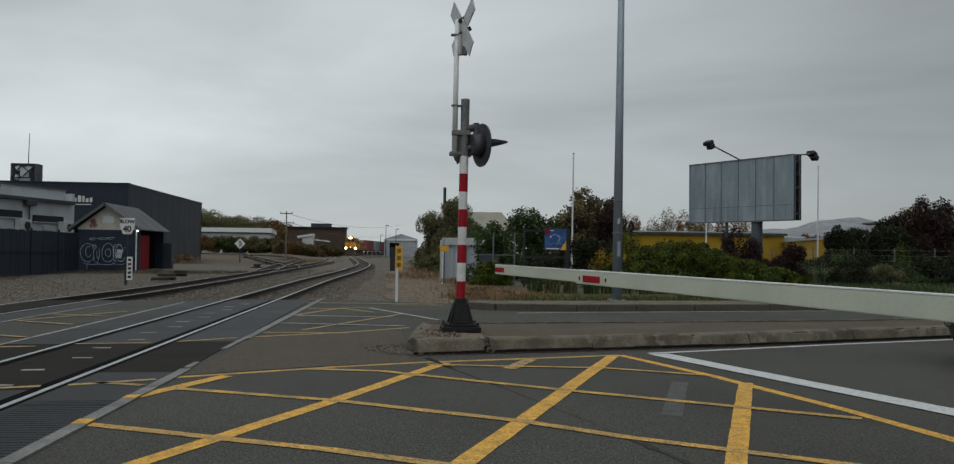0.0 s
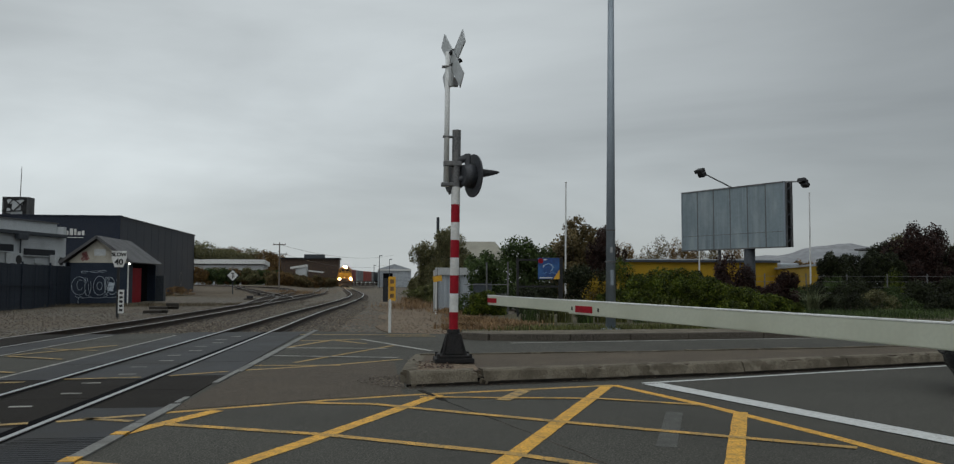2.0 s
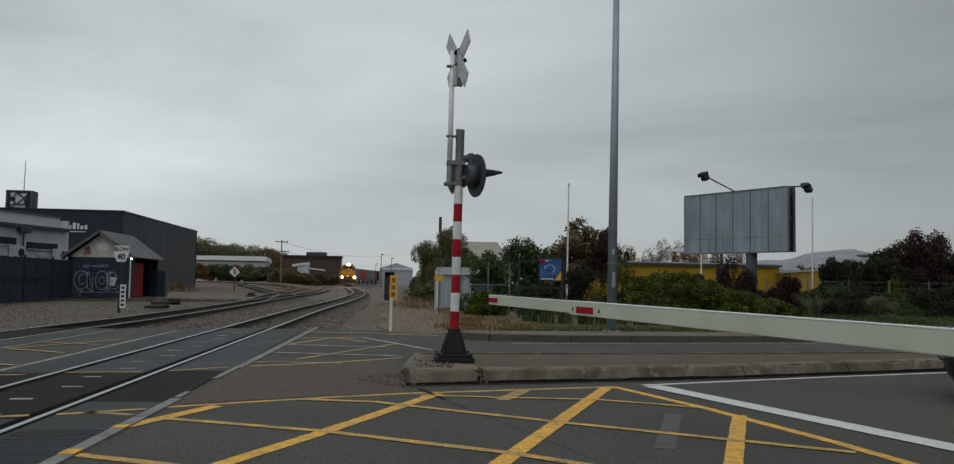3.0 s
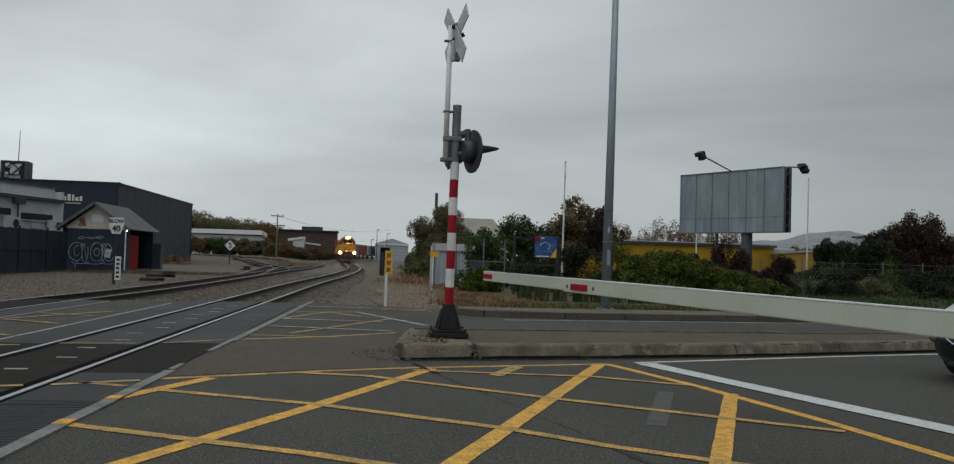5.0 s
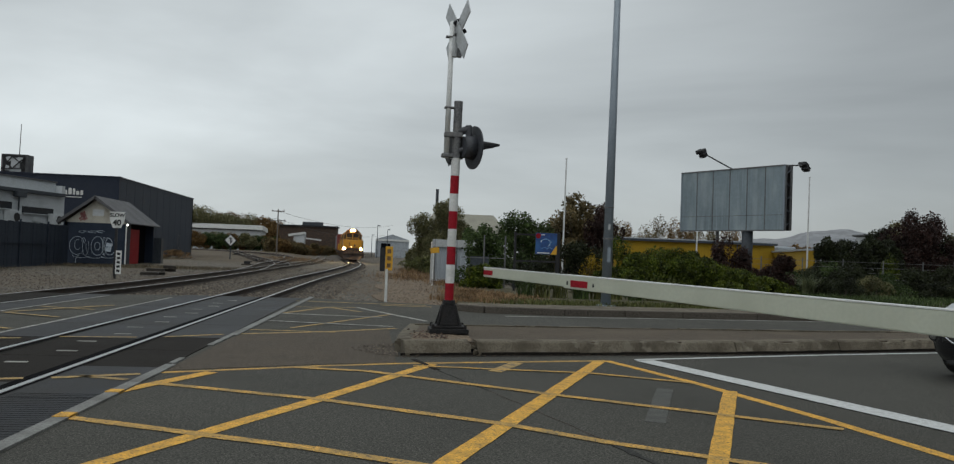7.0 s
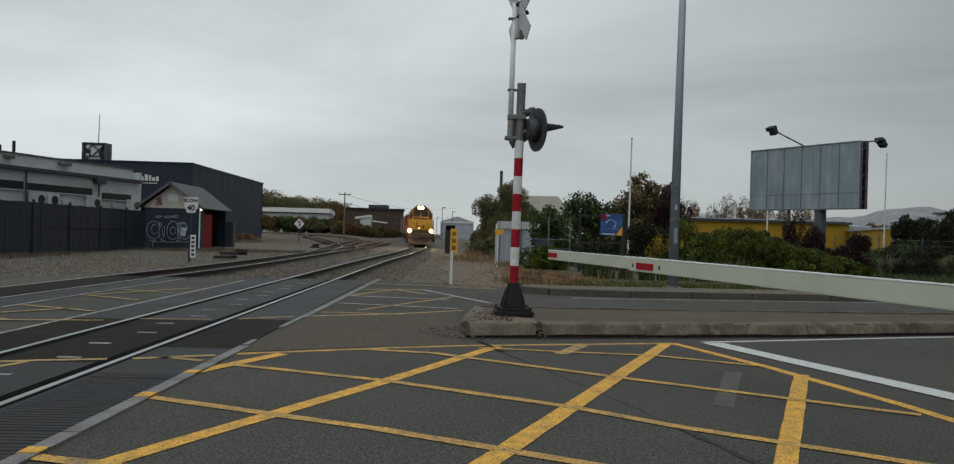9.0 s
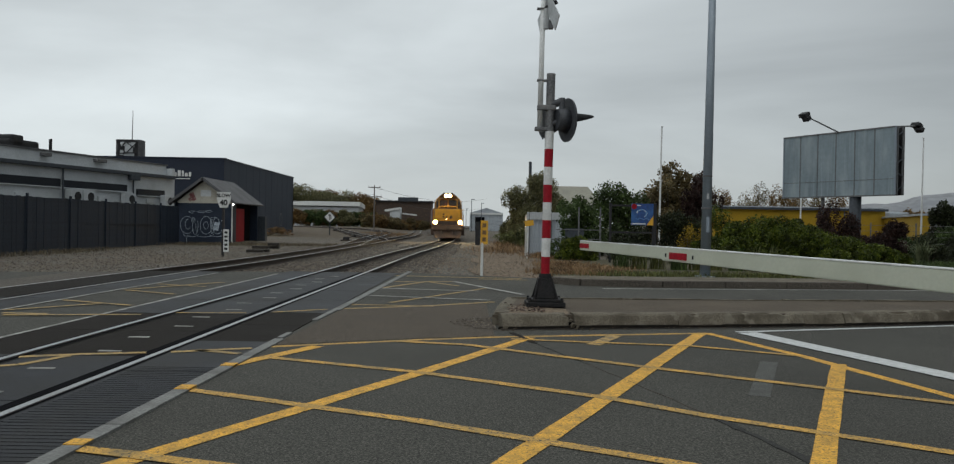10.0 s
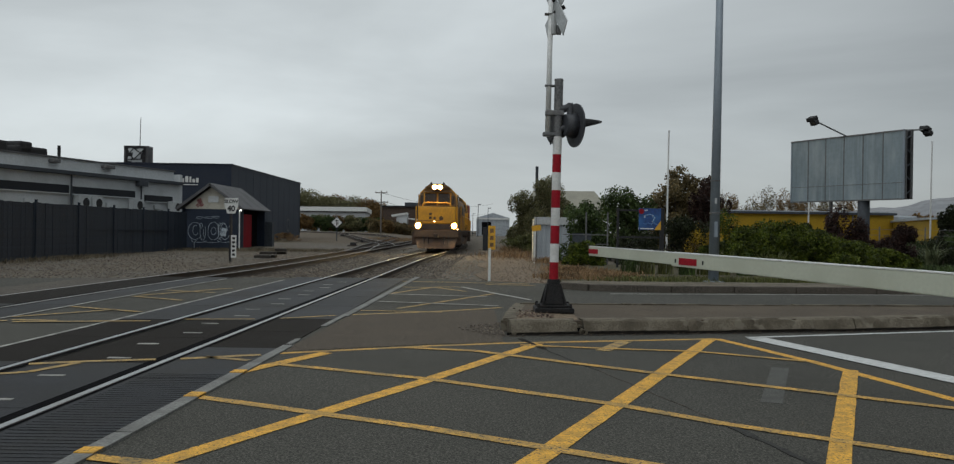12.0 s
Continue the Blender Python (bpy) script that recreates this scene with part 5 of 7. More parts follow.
def track_shed():
    o = thing("trackside_shed", "small blue-black gabled shed with spray paint and red door", "shed", pose(-16.25, 51.0, -0.16))
    w, dp, ev, rg = 1.72, 6.2, 2.52, 3.92
    bm = B()
    slab(bm, [(-w, 0), (w, 0), (w, 0.15), (-w, 0.15)], 0, ev - 0.08)
    part("front_wall", bm, M["shed_blue"], o, "dark blue front wall")
    bm = B()
    v = [bm.verts.new(p) for p in ((-w, 0.0, ev - 0.07), (w, 0.0, ev - 0.07), (0, 0.0, rg - 0.12))]
    u = [bm.verts.new((p.co.x, 0.15, p.co.z)) for p in v]
    bm.faces.new(v), bm.faces.new(u[::-1])
    for i in range(3):
        bm.faces.new((v[i], u[i], u[(i + 1) % 3], v[(i + 1) % 3]))
    part("gable", bm, M["shed_cream"], o, "stained cream gable")
    part("side_wall", box(B(), (-w + 0.08, dp / 2, ev / 2), (0.15, dp, ev)), M["shed_blue"], o)
    part("back_wall", box(B(), (0, dp - 0.08, ev / 2), (2 * w, 0.15, ev)), M["shed_blue"], o)
    part("side_wall", box(B(), (w - 0.08, 0.55, ev / 2), (0.15, 0.8, ev)), M["shed_blue"], o)
    # This wall's black colour holds the shade below the eave
    part("side_wall", box(B(), (w - 0.5, 3.5, ev / 2), (0.12, 4.6, ev)), M["shade_black"], o, "recessed wall under the eave, blackened for its shade")
    part("door", box(B(), (w - 0.06, 1.93, 1.13), (0.06, 1.92, 2.08), 0, 0.01), M["door_red"], o, "red door in shade")
    part("floor", box(B(), (0, dp / 2, 0.04), (2 * w, dp, 0.08)), M["concrete"], o)
    for s in (-1, 1):
        bm = B()
        a = math.degrees(math.atan2(rg - ev + 0.12, w + 0.32))
        ln = math.hypot(w + 0.36, rg - ev + 0.12)
        box(bm, (s * (w + 0.30) / 2, dp / 2 - 0.05, (rg + ev - 0.10) / 2 + 0.06), (ln, dp + 0.6, 0.07), 0, 0, 0, s * a)
        part("roof_slope", bm, M["slate"], o, "weathered grey roof slope")
        part("barge_board", box(B(), (s * (w + 0.30) / 2, -0.36, (rg + ev - 0.10) / 2 + 0.02), (ln, 0.03, 0.16), 0, 0, 0, s * a), M["slate"], o)
    part("downpipe", rod(B(), (w + 0.02, -0.04, 0), (w + 0.02, -0.04, ev - 0.1), 0.04, None, 8), M["white"], o, "white downpipe")
    part("lamp", ball(B(), (w + 0.14, -0.22, ev - 0.12), (0.06, 0.06, 0.05), 2), M["lamp_shed"], o, "lit bulkhead lamp")
    part("meter_box", box(B(), (w + 0.1, dp + 0.5, 0.9), (0.7, 0.6, 1.7), 0, 0.02), M["charcoal"], o)
    # spray paint outlines: rounded letter shapes with no meaning
    def bend(cx, cz, rx, rz, a0, a1, n=14, t=0.024):
        for k in range(n):
            a = radians(a0 + (a1 - a0) * (k + 0.5) / n)
            dl = math.hypot(rx * math.sin(a), rz * math.cos(a)) * radians(abs(a1 - a0)) / n
            box(bm, (cx + rx * math.cos(a), -0.008, cz + rz * math.sin(a)), (dl * 1.25, 0.008, t), 0, 0, 0, -math.degrees(math.atan2(rz * math.cos(a), -rx * math.sin(a))))
    for cx, cz, rx, rz, a0, a1 in ((-0.98, 1.10, 0.42, 0.52, 20, 330), (-0.50, 1.05, 0.17, 0.52, 150, 395), (-0.40, 1.15, 0.07, 0.42, 175, 370), (-0.62, 1.35, 0.10, 0.22, 0, 190), (0.52, 1.25, 0.09, 0.36, 60, 300), (0.50, 0.85, 0.12, 0.24, -120, 90), (-0.95, 1.15, 0.16, 0.30, 60, 330), (0.15, 1.10, 0.34, 0.55, -20, 200), (0.15, 0.95, 0.33, 0.38, 170, 380),
                                   (0.15, 1.10, 0.15, 0.22, 0, 360), (0.72, 1.05, 0.28, 0.55, 10, 250), (0.86, 1.1, 0.30, 0.5, 120, 400), (-0.75, 0.52, 0.45, 0.12, 180, 360), (0.05, 0.50, 0.5, 0.10, 180, 360), (0.8, 0.54, 0.4, 0.12, 180, 360),
                                   (-0.9, 0.2, 0.12, 0.3, 60, 200), (-0.1, 1.92, 0.3, 0.05, 0, 300), (-0.7, 1.90, 0.2, 0.06, 0, 300), (0.3, 1.95, 0.2, 0.06, 0, 300)):
        bm = B()
        bend(cx, cz, rx, rz, a0, a1)
        part("spray_outline", bm, M["chalk"], o, "pale blue spray-painted outline")
    part("spray_fill", box(B(), (0.78, -0.008, 1.05), (0.32, 0.008, 0.5), 0, 0, 0, 8), M["chalk"], o)
    bm = B()
    for cx, cz, s in ((-0.72, 2.92, 0.30), (-0.62, 2.72, 0.26), (-0.82, 2.66, 0.2)):
        box(bm, (cx, -0.008, cz), (s, 0.008, s), 0, 0, 0, random.uniform(20, 70))
    part("spray_fill", bm, M["spray_red"], o, "faded red spray paint on the gable")
    part("vent", box(B(), (0.12, -0.01, 3.05), (0.62, 0.03, 0.38)), M["pale_wall"], o)


def slow_sign():
    o = thing("speed_sign", "white tapered SLOW 40 railway speed sign on a post", "sign", pose(-9.50, 32.8, -0.16))
    part("post", box(B(), (-0.20, 0.07, 1.1), (0.09, 0.09, 2.3), 0, 0.01), M["black"], o, "dark post")
    bm = B()
    front = [(-0.44, 2.50), (0.10, 2.50), (0.10, 2.20), (-0.02, 1.89), (-0.32, 1.89), (-0.44, 2.20)]
    v = [bm.verts.new((x, 0, z)) for x, z in front[::-1]]
    u = [bm.verts.new((x, 0.02, z)) for x, z in front[::-1]]
    bm.faces.new(v[::-1]), bm.faces.new(u)
    for i in range(6):
        bm.faces.new((v[i], v[(i + 1) % 6], u[(i + 1) % 6], u[i]))
    bmesh.ops.recalc_face_normals(bm, faces=bm.faces)
    bd = part("board", bm, M["white"], o)
    lettering("letters", "SLOW", 0.19, pose(-0.17, -0.008, 2.36, 90, 0, 0), M["black"], bd)
    lettering("letters", "40", 0.30, pose(-0.17, -0.008, 2.08, 90, 0, 0), M["black"], bd)
    pl = part("lower_plate", box(B(), (-0.05, -0.02, 0.60), (0.21, 0.02, 0.88), 0, 0.004), M["white"], o, "white plate with upright dark marks")
    for k in range(5):
        part("bar", box(B(), (-0.05, -0.034, 0.92 - k * 0.16), (0.12, 0.008, 0.09), 0, 0, 0, 12 * (-1) ** k), M["black"], pl)


def diamond_sign():
    o = thing("turnout_sign", "white diamond trackside sign with dark symbol", "sign", pose(-13.45, 80, 0.14))
    part("post", rod(B(), (0, 0.06, -0.1), (0, 0.06, 1.3), 0.05, None, 8), M["charcoal"], o)
    part("backing", box(B(), (0, 0.02, 1.62), (0.88, 0.03, 0.88), 0, 0, 0, 45), M["black"], o)
    b = part("board", box(B(), (0, -0.012, 1.65), (0.70, 0.03, 0.70), 0, 0, 0, 45), M["white"], o)
    part("symbol", box(B(), (0, -0.032, 1.63), (0.08, 0.02, 0.56)), M["black"], b)
    part("symbol", box(B(), (0, -0.034, 1.84), (0.31, 0.02, 0.08)), M["black"], b)
    part("symbol", box(B(), (0.12, -0.032, 1.59), (0.07, 0.02, 0.3)), M["black"], b)


def billboard():
    o = thing("billboard", "blank grey two-sided billboard on a single post", "billboard")
    a, b = Vector((15.72, 41.8)), Vector((18.53, 36.3))
    mid = (a + b) / 2
    yaw = math.degrees(math.atan2(b.y - a.y, b.x - a.x))
    o.matrix_world = pose(mid.x, mid.y, 0, 0, 0, yaw)
    L, z0, z1 = (b - a).length, 2.84, 5.84
    cell = L / 6
    for k in range(6):
        for lo, hi in ((z0, z0 + 0.72), (z0 + 0.725, z1)):
            part("sheet", box(B(), (-L / 2 + (k + 0.5) * cell, 0, (lo + hi) / 2), (cell - 0.012, 0.03, hi - lo), 0, 0.004), M["board"], o)
        if k:
            part("seam_strip", box(B(), (-L / 2 + k * cell, -0.018, (z0 + z1) / 2), (0.045, 0.02, z1 - z0)), M["grey_steel"], o)
    for x in (-L / 2, L / 2):
        part("frame_side", box(B(), (x, -0.01, (z0 + z1) / 2), (0.06, 0.07, z1 - z0 + 0.06)), M["galv"], o)
    for z in (z0, z1):
        part("frame_rail", box(B(), (0, -0.01, z), (L + 0.06, 0.07, 0.06)), M["grey_steel"], o)
    # Solid black box stands in for the shaded hollow
    part("core", box(B(), (0.0, 0.24, (z0 + z1) / 2), (L - 0.4, 0.40, z1 - z0 - 0.3)), M["black"], o, "black box for the shade in the hollow between the faces")
    part("rear_sheet", box(B(), (0.05, 0.50, (z0 + z1) / 2), (L, 0.06, z1 - z0)), M["black"], o, "dark rear face")
    part("seam_strip", box(B(), (0, -0.018, z0 + 0.72), (L, 0.016, 0.022)), M["grey_steel"], o)
    for yy in (0.10, 0.44):
        part("side_post", box(B(), (L / 2 + 0.02, yy, (z0 + z1) / 2), (0.06, 0.05, z1 - z0)), M["grey_steel"], o)
    for k in range(5):
        part("side_brace", box(B(), (L / 2 + 0.02, 0.27, z0 + 0.3 + k * 0.6), (0.04, 0.36, 0.04), 0, 0, 28 * (-1) ** k), M["charcoal"], o)
    part("post", rod(B(), (0.9, 0.25, -0.2), (0.9, 0.25, 3.2), 0.26, None, 20), M["charcoal"], o, "", True)
    part("strut", box(B(), (-1.0, 0.36, 2.3), (0.12, 0.12, 1.1)), M["grey_steel"], o)
    for s, x, tz in ((-1, 0.1, 1.35), (1, L / 2 - 0.1, 0.25)):
        arm = part("lamp_arm", rod(B(), (x, 0.05, z1), (x - 0.15, -2.1 if s < 0 else 1.75, z1 + (0.66 if s < 0 else 0.16)), 0.035, None, 8), M["grey_steel"], o)
        e = (x - 0.15, -2.1 if s < 0 else 1.75, z1 + (0.66 if s < 0 else 0.16))
        hd = box(B(), (e[0], e[1], e[2] + 0.02), (0.42, 0.34, 0.20), 0, 0.05, 25 if s < 0 else -25)
        box(hd, (e[0] + 0.1, e[1] + 0.05, e[2] - 0.16), (0.34, 0.26, 0.22), 0, 0.04, 30 if s < 0 else -30)
        part("floodlight", hd, M["black"], arm, "black floodlight")


def poster_frame():
    o = thing("poster_frame", "dark steel sign frame with a blue poster", "sign frame", pose(0, 28, 0))
    for x in (4.72, 6.20):
        part("post", box(B(), (x, 0, 0.93), (0.07 if x < 6 else 0.14, 0.08, 2.2), 0, 0.006), M["black"], o)
    for z in (1.95, 1.05, 0.62):
        part("rail", box(B(), (5.46, 0, z), (1.5, 0.06, 0.06)), M["black"], o)
    p = part("poster", box(B(), (5.78, -0.06, 1.66), (0.74, 0.02, 0.72), 0, 0.003), M["blue"], o, "blue poster with pale leaping shape and yellow corner")
    rnd = random.Random(8)
    for k in range(26):
        a = -0.6 + 3.4 * k / 25
        r = 0.10 + 0.09 * k / 25
        c = (5.79 + r * math.cos(a) * 1.1 + rnd.uniform(-0.01, 0.01), -0.074 - 0.0002 * k, 1.66 + r * math.sin(a))
        part("pale_shape", box(B(), c, (0.075 * rnd.uniform(0.6, 1.3), 0.006, 0.022 * rnd.uniform(0.6, 1.5)), 0, 0.002, 0, -math.degrees(a) - 90 + rnd.uniform(-25, 25)), M["white" if k % 4 == 0 else "poster_pale"], p)
    for k in range(5):
        part("pale_shape", box(B(), (5.62 + 0.09 * k, -0.0735, 1.50 + 0.03 * (k % 2)), (0.11, 0.006, 0.014), 0, 0.002, 0, rnd.uniform(-20, 20)), M["poster_pale"], p)
    bm = B()
    v = [bm.verts.new(c) for c in ((5.93, -0.074, 1.30), (6.15, -0.074, 1.30), (6.15, -0.074, 1.62), (6.05, -0.074, 1.48))]
    bm.faces.new(v)
    part("corner", bm, M["sign_yellow"], p)
    part("dot", rod(B(), (5.50, -0.074, 1.92), (5.50, -0.08, 1.92), 0.09, None, 16), M["red"], p)
    part("bar", box(B(), (5.68, -0.075, 1.345), (0.44, 0.008, 0.035)), M["white"], p)
    part("bar", box(B(), (5.66, -0.075, 1.96), (0.12, 0.008, 0.03)), M["white"], p)


def flag_pole(x, y, h, r=0.05):
    o = thing("flag_pole", "slim bare white flag pole", "flag pole", pose(x, y, -0.16), group="flag poles")
    part("pole", rod(B(), (0, 0, 0), (0.05, 0, h), r, r * 0.7, 10), M["white"], o)
    part("finial", ball(B(), (0.05, 0, h), (0.06, 0.06, 0.05), 1), M["white"], o)


def yellow_store():
    o = thing("yellow_building", "long low bright yellow building with a grey roof edge", "building", kind="structure")
    part("wall", box(B(), (23.8, 60.3, 1.3), (12.4, 0.4, 2.9)), M["ochre"], o)
    part("end_wall", box(B(), (30.0, 66, 1.3), (0.4, 11, 2.9)), M["ochre"], o)
    part("roof_edge", box(B(), (23.7, 60.2, 2.80), (12.8, 0.75, 0.16)), M["charcoal"], o, "grey roof edge")
    part("roof", box(B(), (23.7, 66, 2.9), (12.6, 11, 0.12)), M["zinc"], o)
    part("low_wall", box(B(), (28.35, 54.3, 0.93), (12.6, 0.4, 2.6), 73), M["ochre"], o)
    part("low_roof_edge", box(B(), (28.35, 54.3, 2.28), (12.7, 0.7, 0.12), 73), M["zinc"], o)
    part("roof_unit", box(B(), (31.9, 63.5, 2.45), (2.4, 1.6, 0.6), 0, 0.1), M["zinc"], o)
    for x in (27.0, 33.3):
        part("downpipe", rod(B(), (x, 60.0, 0), (x, 60.0, 2.7), 0.05, None, 8), M["grey_steel"], o)
    for k in range(6):
        part("wall_joint", box(B(), (18.6 + k * 2.05, 60.09, 1.3), (0.04, 0.02, 2.8)), M["ochre"], o)


def tin_fence():
    o = thing("tin_fence", "corrugated grey zinc fence with a pale top rail", "fence", pose(0.09, 38, -0.16))
    me = None
    for k in range(26):
        x = 2.62 + k * 0.11
        if me is None:
            p = part("sheet", loft(B(), [(-0.055, 0), (0.055, 0), (0.055, 1.72), (-0.055, 1.72)], [0, 0.012]), M["zinc"], o)
            me = p.data
        else:
            p = piece("sheet", me, None, o)
        p.matrix_local = pose(x, 0.03 * (k % 2), 0, 0, 0, 12 * (-1) ** k)
    part("top_rail", box(B(), (3.95, -0.06, 1.84), (2.9, 0.10, 0.34), 0, 0.01), M["plate"], o, "pale top fascia")
    part("end_panel", box(B(), (2.50, 0.3, 0.95), (0.06, 0.9, 1.9), 0, 0.01), M["plate"], o, "pale end panel")
    for x in (2.6, 3.6, 4.6):
        part("post", rod(B(), (x, -0.08, 0), (x, -0.08, 2.0), 0.035, None, 8), M["grey_steel"], o)
    s = thing("small_sign", "small yellow sign on a thin white post", "sign", pose(2.47, 35.6, -0.16))
    part("post", rod(B(), (0, 0.02, 0), (0.02, 0.02, 1.5), 0.03, None, 8), M["white"], s)
    part("board", box(B(), (0.06, 0, 1.50), (0.38, 0.02, 0.24), 0, 0.003, 0, -8), M["sign_yellow"], s)


def beige_house():
    o = thing("house", "low house with a beige hipped roof", "house", kind="structure")
    part("wall", box(B(), (8.9, 88.5, 1.7), (7.4, 7, 3.7)), M["shed_cream"], o)
    bm = B()
    lo = [bm.verts.new(p) for p in ((4.9, 84.6, 3.45), (13.5, 84.6, 3.45), (13.5, 92.6, 3.45), (4.9, 92.6, 3.45))]
    hi = [bm.verts.new(p) for p in ((5.9, 88.6, 5.55), (12.4, 88.6, 5.55))]
    bm.faces.new((lo[0], lo[1], hi[1], hi[0])), bm.faces.new((lo[1], lo[2], hi[1])), bm.faces.new((lo[2], lo[3], hi[0], hi[1])), bm.faces.new((lo[3], lo[0], hi[0])), bm.faces.new(lo[::-1])
    part("roof", bm, M["roof_beige"], o, "beige hipped roof")
    part("gutter", box(B(), (9.2, 84.6, 3.42), (8.6, 0.12, 0.14)), M["slate"], o)
    w = part("window", box(B(), (8.4, 84.97, 2.4), (1.8, 0.1, 1.1)), M["dark_band"], o)
    part("frame", box(B(), (8.4, 84.92, 1.82), (2.0, 0.1, 0.08)), M["white"], w)
    ct = thing("cottage", "small pale house wall behind dark trees", "house", kind="structure")
    part("wall", box(B(), (43.6, 68, 1.95), (1.5, 5, 4.2)), M["pale_wall"], ct)
    part("roof", box(B(), (43.6, 68, 4.12), (1.9, 5.6, 0.14), 0, 0, 0, 5), M["slate"], ct, "low grey roof")
    part("window", box(B(), (43.7, 65.46, 3.45), (0.6, 0.1, 0.7)), M["dark_band"], ct)
    st = thing("steel_stack", "dark slim steel stack rising behind the tree", "stack", pose(5.95, 84.0, -0.16))
    part("pipe", rod(B(), (0, 0, 0), (0, 0, 7.9), 0.09, None, 10), M["black"], st)
    part("sleeve", rod(B(), (0, 0, 6.35), (0, 0, 7.9), 0.15, None, 12), M["charcoal"], st)


def far_buildings():
    o = thing("warehouse", "long low white-roofed warehouse beyond the tracks", "building", kind="structure")
    part("wall", box(B(), (-52.5, 240, 2.9), (42, 10, 5.8)), M["pale_wall"], o)
    part("roof", box(B(), (-52.5, 239.5, 6.45), (43, 11, 1.2), 0, 0, -3), M["white"], o, "white metal roof")
    for k in range(22):
        part("roof_sheet_rib", box(B(), (-73 + k * 2.0, 233.97, 6.0), (0.12, 0.1, 0.5)), M["plate"], o)
    o = thing("dark_depot", "long dark brown depot building by the railway", "building", kind="structure")
    part("wall", box(B(), (-17.0, 216, 3.4), (14.2, 8, 7.2)), M["loco_dark"], o)
    part("roof", box(B(), (-17.0, 215.8, 7.1), (14.8, 8.6, 0.35)), M["black"], o)
    part("roof_unit", box(B(), (-16, 214, 7.7), (5, 3, 0.9)), M["charcoal"], o)
    o = thing("white_hut", "small white gabled hut with a lean-to", "hut", kind="structure")
    part("wall", box(B(), (-17.9, 200, 2.35), (2.5, 4, 4.7)), M["pale_wall"], o)
    part("roof", box(B(), (-18.5, 200, 4.75), (3.7, 4.6, 0.5), 0, 0, 0, -9), M["white"], o)
    part("lean_to", box(B(), (-14.8, 201, 3.7), (3.6, 3, 0.3), 0, 0, 0, 6), M["white"], o)
    o = thing("grey_warehouse", "grey gabled warehouse at the far end of the yard", "building", kind="structure")
    prof = [(-4.6, 0), (4.6, 0), (4.6, 5.0), (0, 6.4), (-4.6, 5.0)]
    w = part("shell", loft(B(), prof, [0, 16]), M["zinc"], o)
    w.matrix_local = pose(4.4, 232, -0.16)
    # Black box on the closed wall paints the unlit doorway
    d = part("opening", box(B(), (2.6, 231.9, 1.9), (2.6, 0.2, 3.6)), M["shade_black"], o)
    part("fascia", box(B(), (4.4, 231.8, 4.6), (9.0, 0.2, 0.5)), M["white"], o)
    for x, y, h in ((0.2, 185, 7.2), (2.6, 200, 6.8), (-1.2, 230, 6.0)):
        o = thing("yard_light_pole", "slim dark yard light pole", "lamp post", pose(x, y, -0.16), group="yard lights")
        part("pole", rod(B(), (0, 0, 0), (0, 0, h), 0.09, 0.06, 8), M["charcoal"], o)
        part("lamp_head", box(B(), (0.3, 0, h), (0.7, 0.3, 0.16)), M["charcoal"], o)


def utility_pole():
    o = thing("utility_pole", "timber power pole with crossarms", "utility pole", pose(-15.0, 130, -0.16))
    part("pole", rod(B(), (0, 0, 0), (0, 0, 7.4), 0.125, 0.085, 10), M["wood_pole"], o)
    for z, w in ((7.05, 1.9), (5.6, 2.3)):
        a = part("crossarm", box(B(), (0, -0.1, z), (w, 0.12, 0.14)), M["wood_pole"], o)
        for x in (-0.45, 0.45):
            part("insulator", rod(B(), (x * w, -0.1, z + 0.05), (x * w, -0.1, z + 0.28), 0.06, None, 8), M["white"], a)
    for a, b in (((-15, 130, 5.8), (-55, 118, 5.0)), ((-15, 130, 6.9), (4, 215, 8.2)), ((-15, 130, 5.7), (2, 215, 5.6))):
        bm = B()
        n = 16
        pts = [Vector(a).lerp(Vector(b), k / n) - Vector((0, 0, 1.4 * (4 * (k / n) * (1 - k / n)))) for k in range(n + 1)]
        for p, q in zip(pts, pts[1:]):
            rod(bm, p, q, 0.022, None, 5)
        tagged(part("power_line", bm, M["black"]), "thin dark sagging overhead wire", "cable")


def wire_fence():
    o = thing("wire_fence", "chain-wire fence with grey steel posts before dark trees", "fence")
    for k in range(11):
        x = 17.6 + k * 2.0
        part("post", rod(B(), (x, 36.5, -0.2), (x, 36.5, 1.62), 0.028, None, 8), M["grey_steel"], o)
    part("rail", rod(B(), (17.0, 36.5, 0.72), (40, 36.5, 0.72), 0.016, None, 6), M["grey_steel"], o, "grey mid rail")
    for z in (1.5, 1.25, 1.0, 0.4, 0.15):
        part("wire", rod(B(), (17.0, 36.5, z), (40, 36.5, z), 0.007, None, 6), M["grey_steel"], o)
    o = thing("wire_fence", "short steel mesh fence beside the shrubs", "fence")
    for x in (4.05, 4.85):
        part("post", rod(B(), (x, 31, -0.2), (x, 31, 1.95), 0.03, None, 8), M["grey_steel"], o)
    for z in (1.1, 0.75, 0.3):
        part("wire", rod(B(), (3.2, 31, z), (4.9, 31, z), 0.014, None, 6), M["grey_steel"], o)
    part("mesh_panel", box(B(), (3.9, 31.02, 0.9), (0.7, 0.02, 0.5)), M["charcoal"], o)


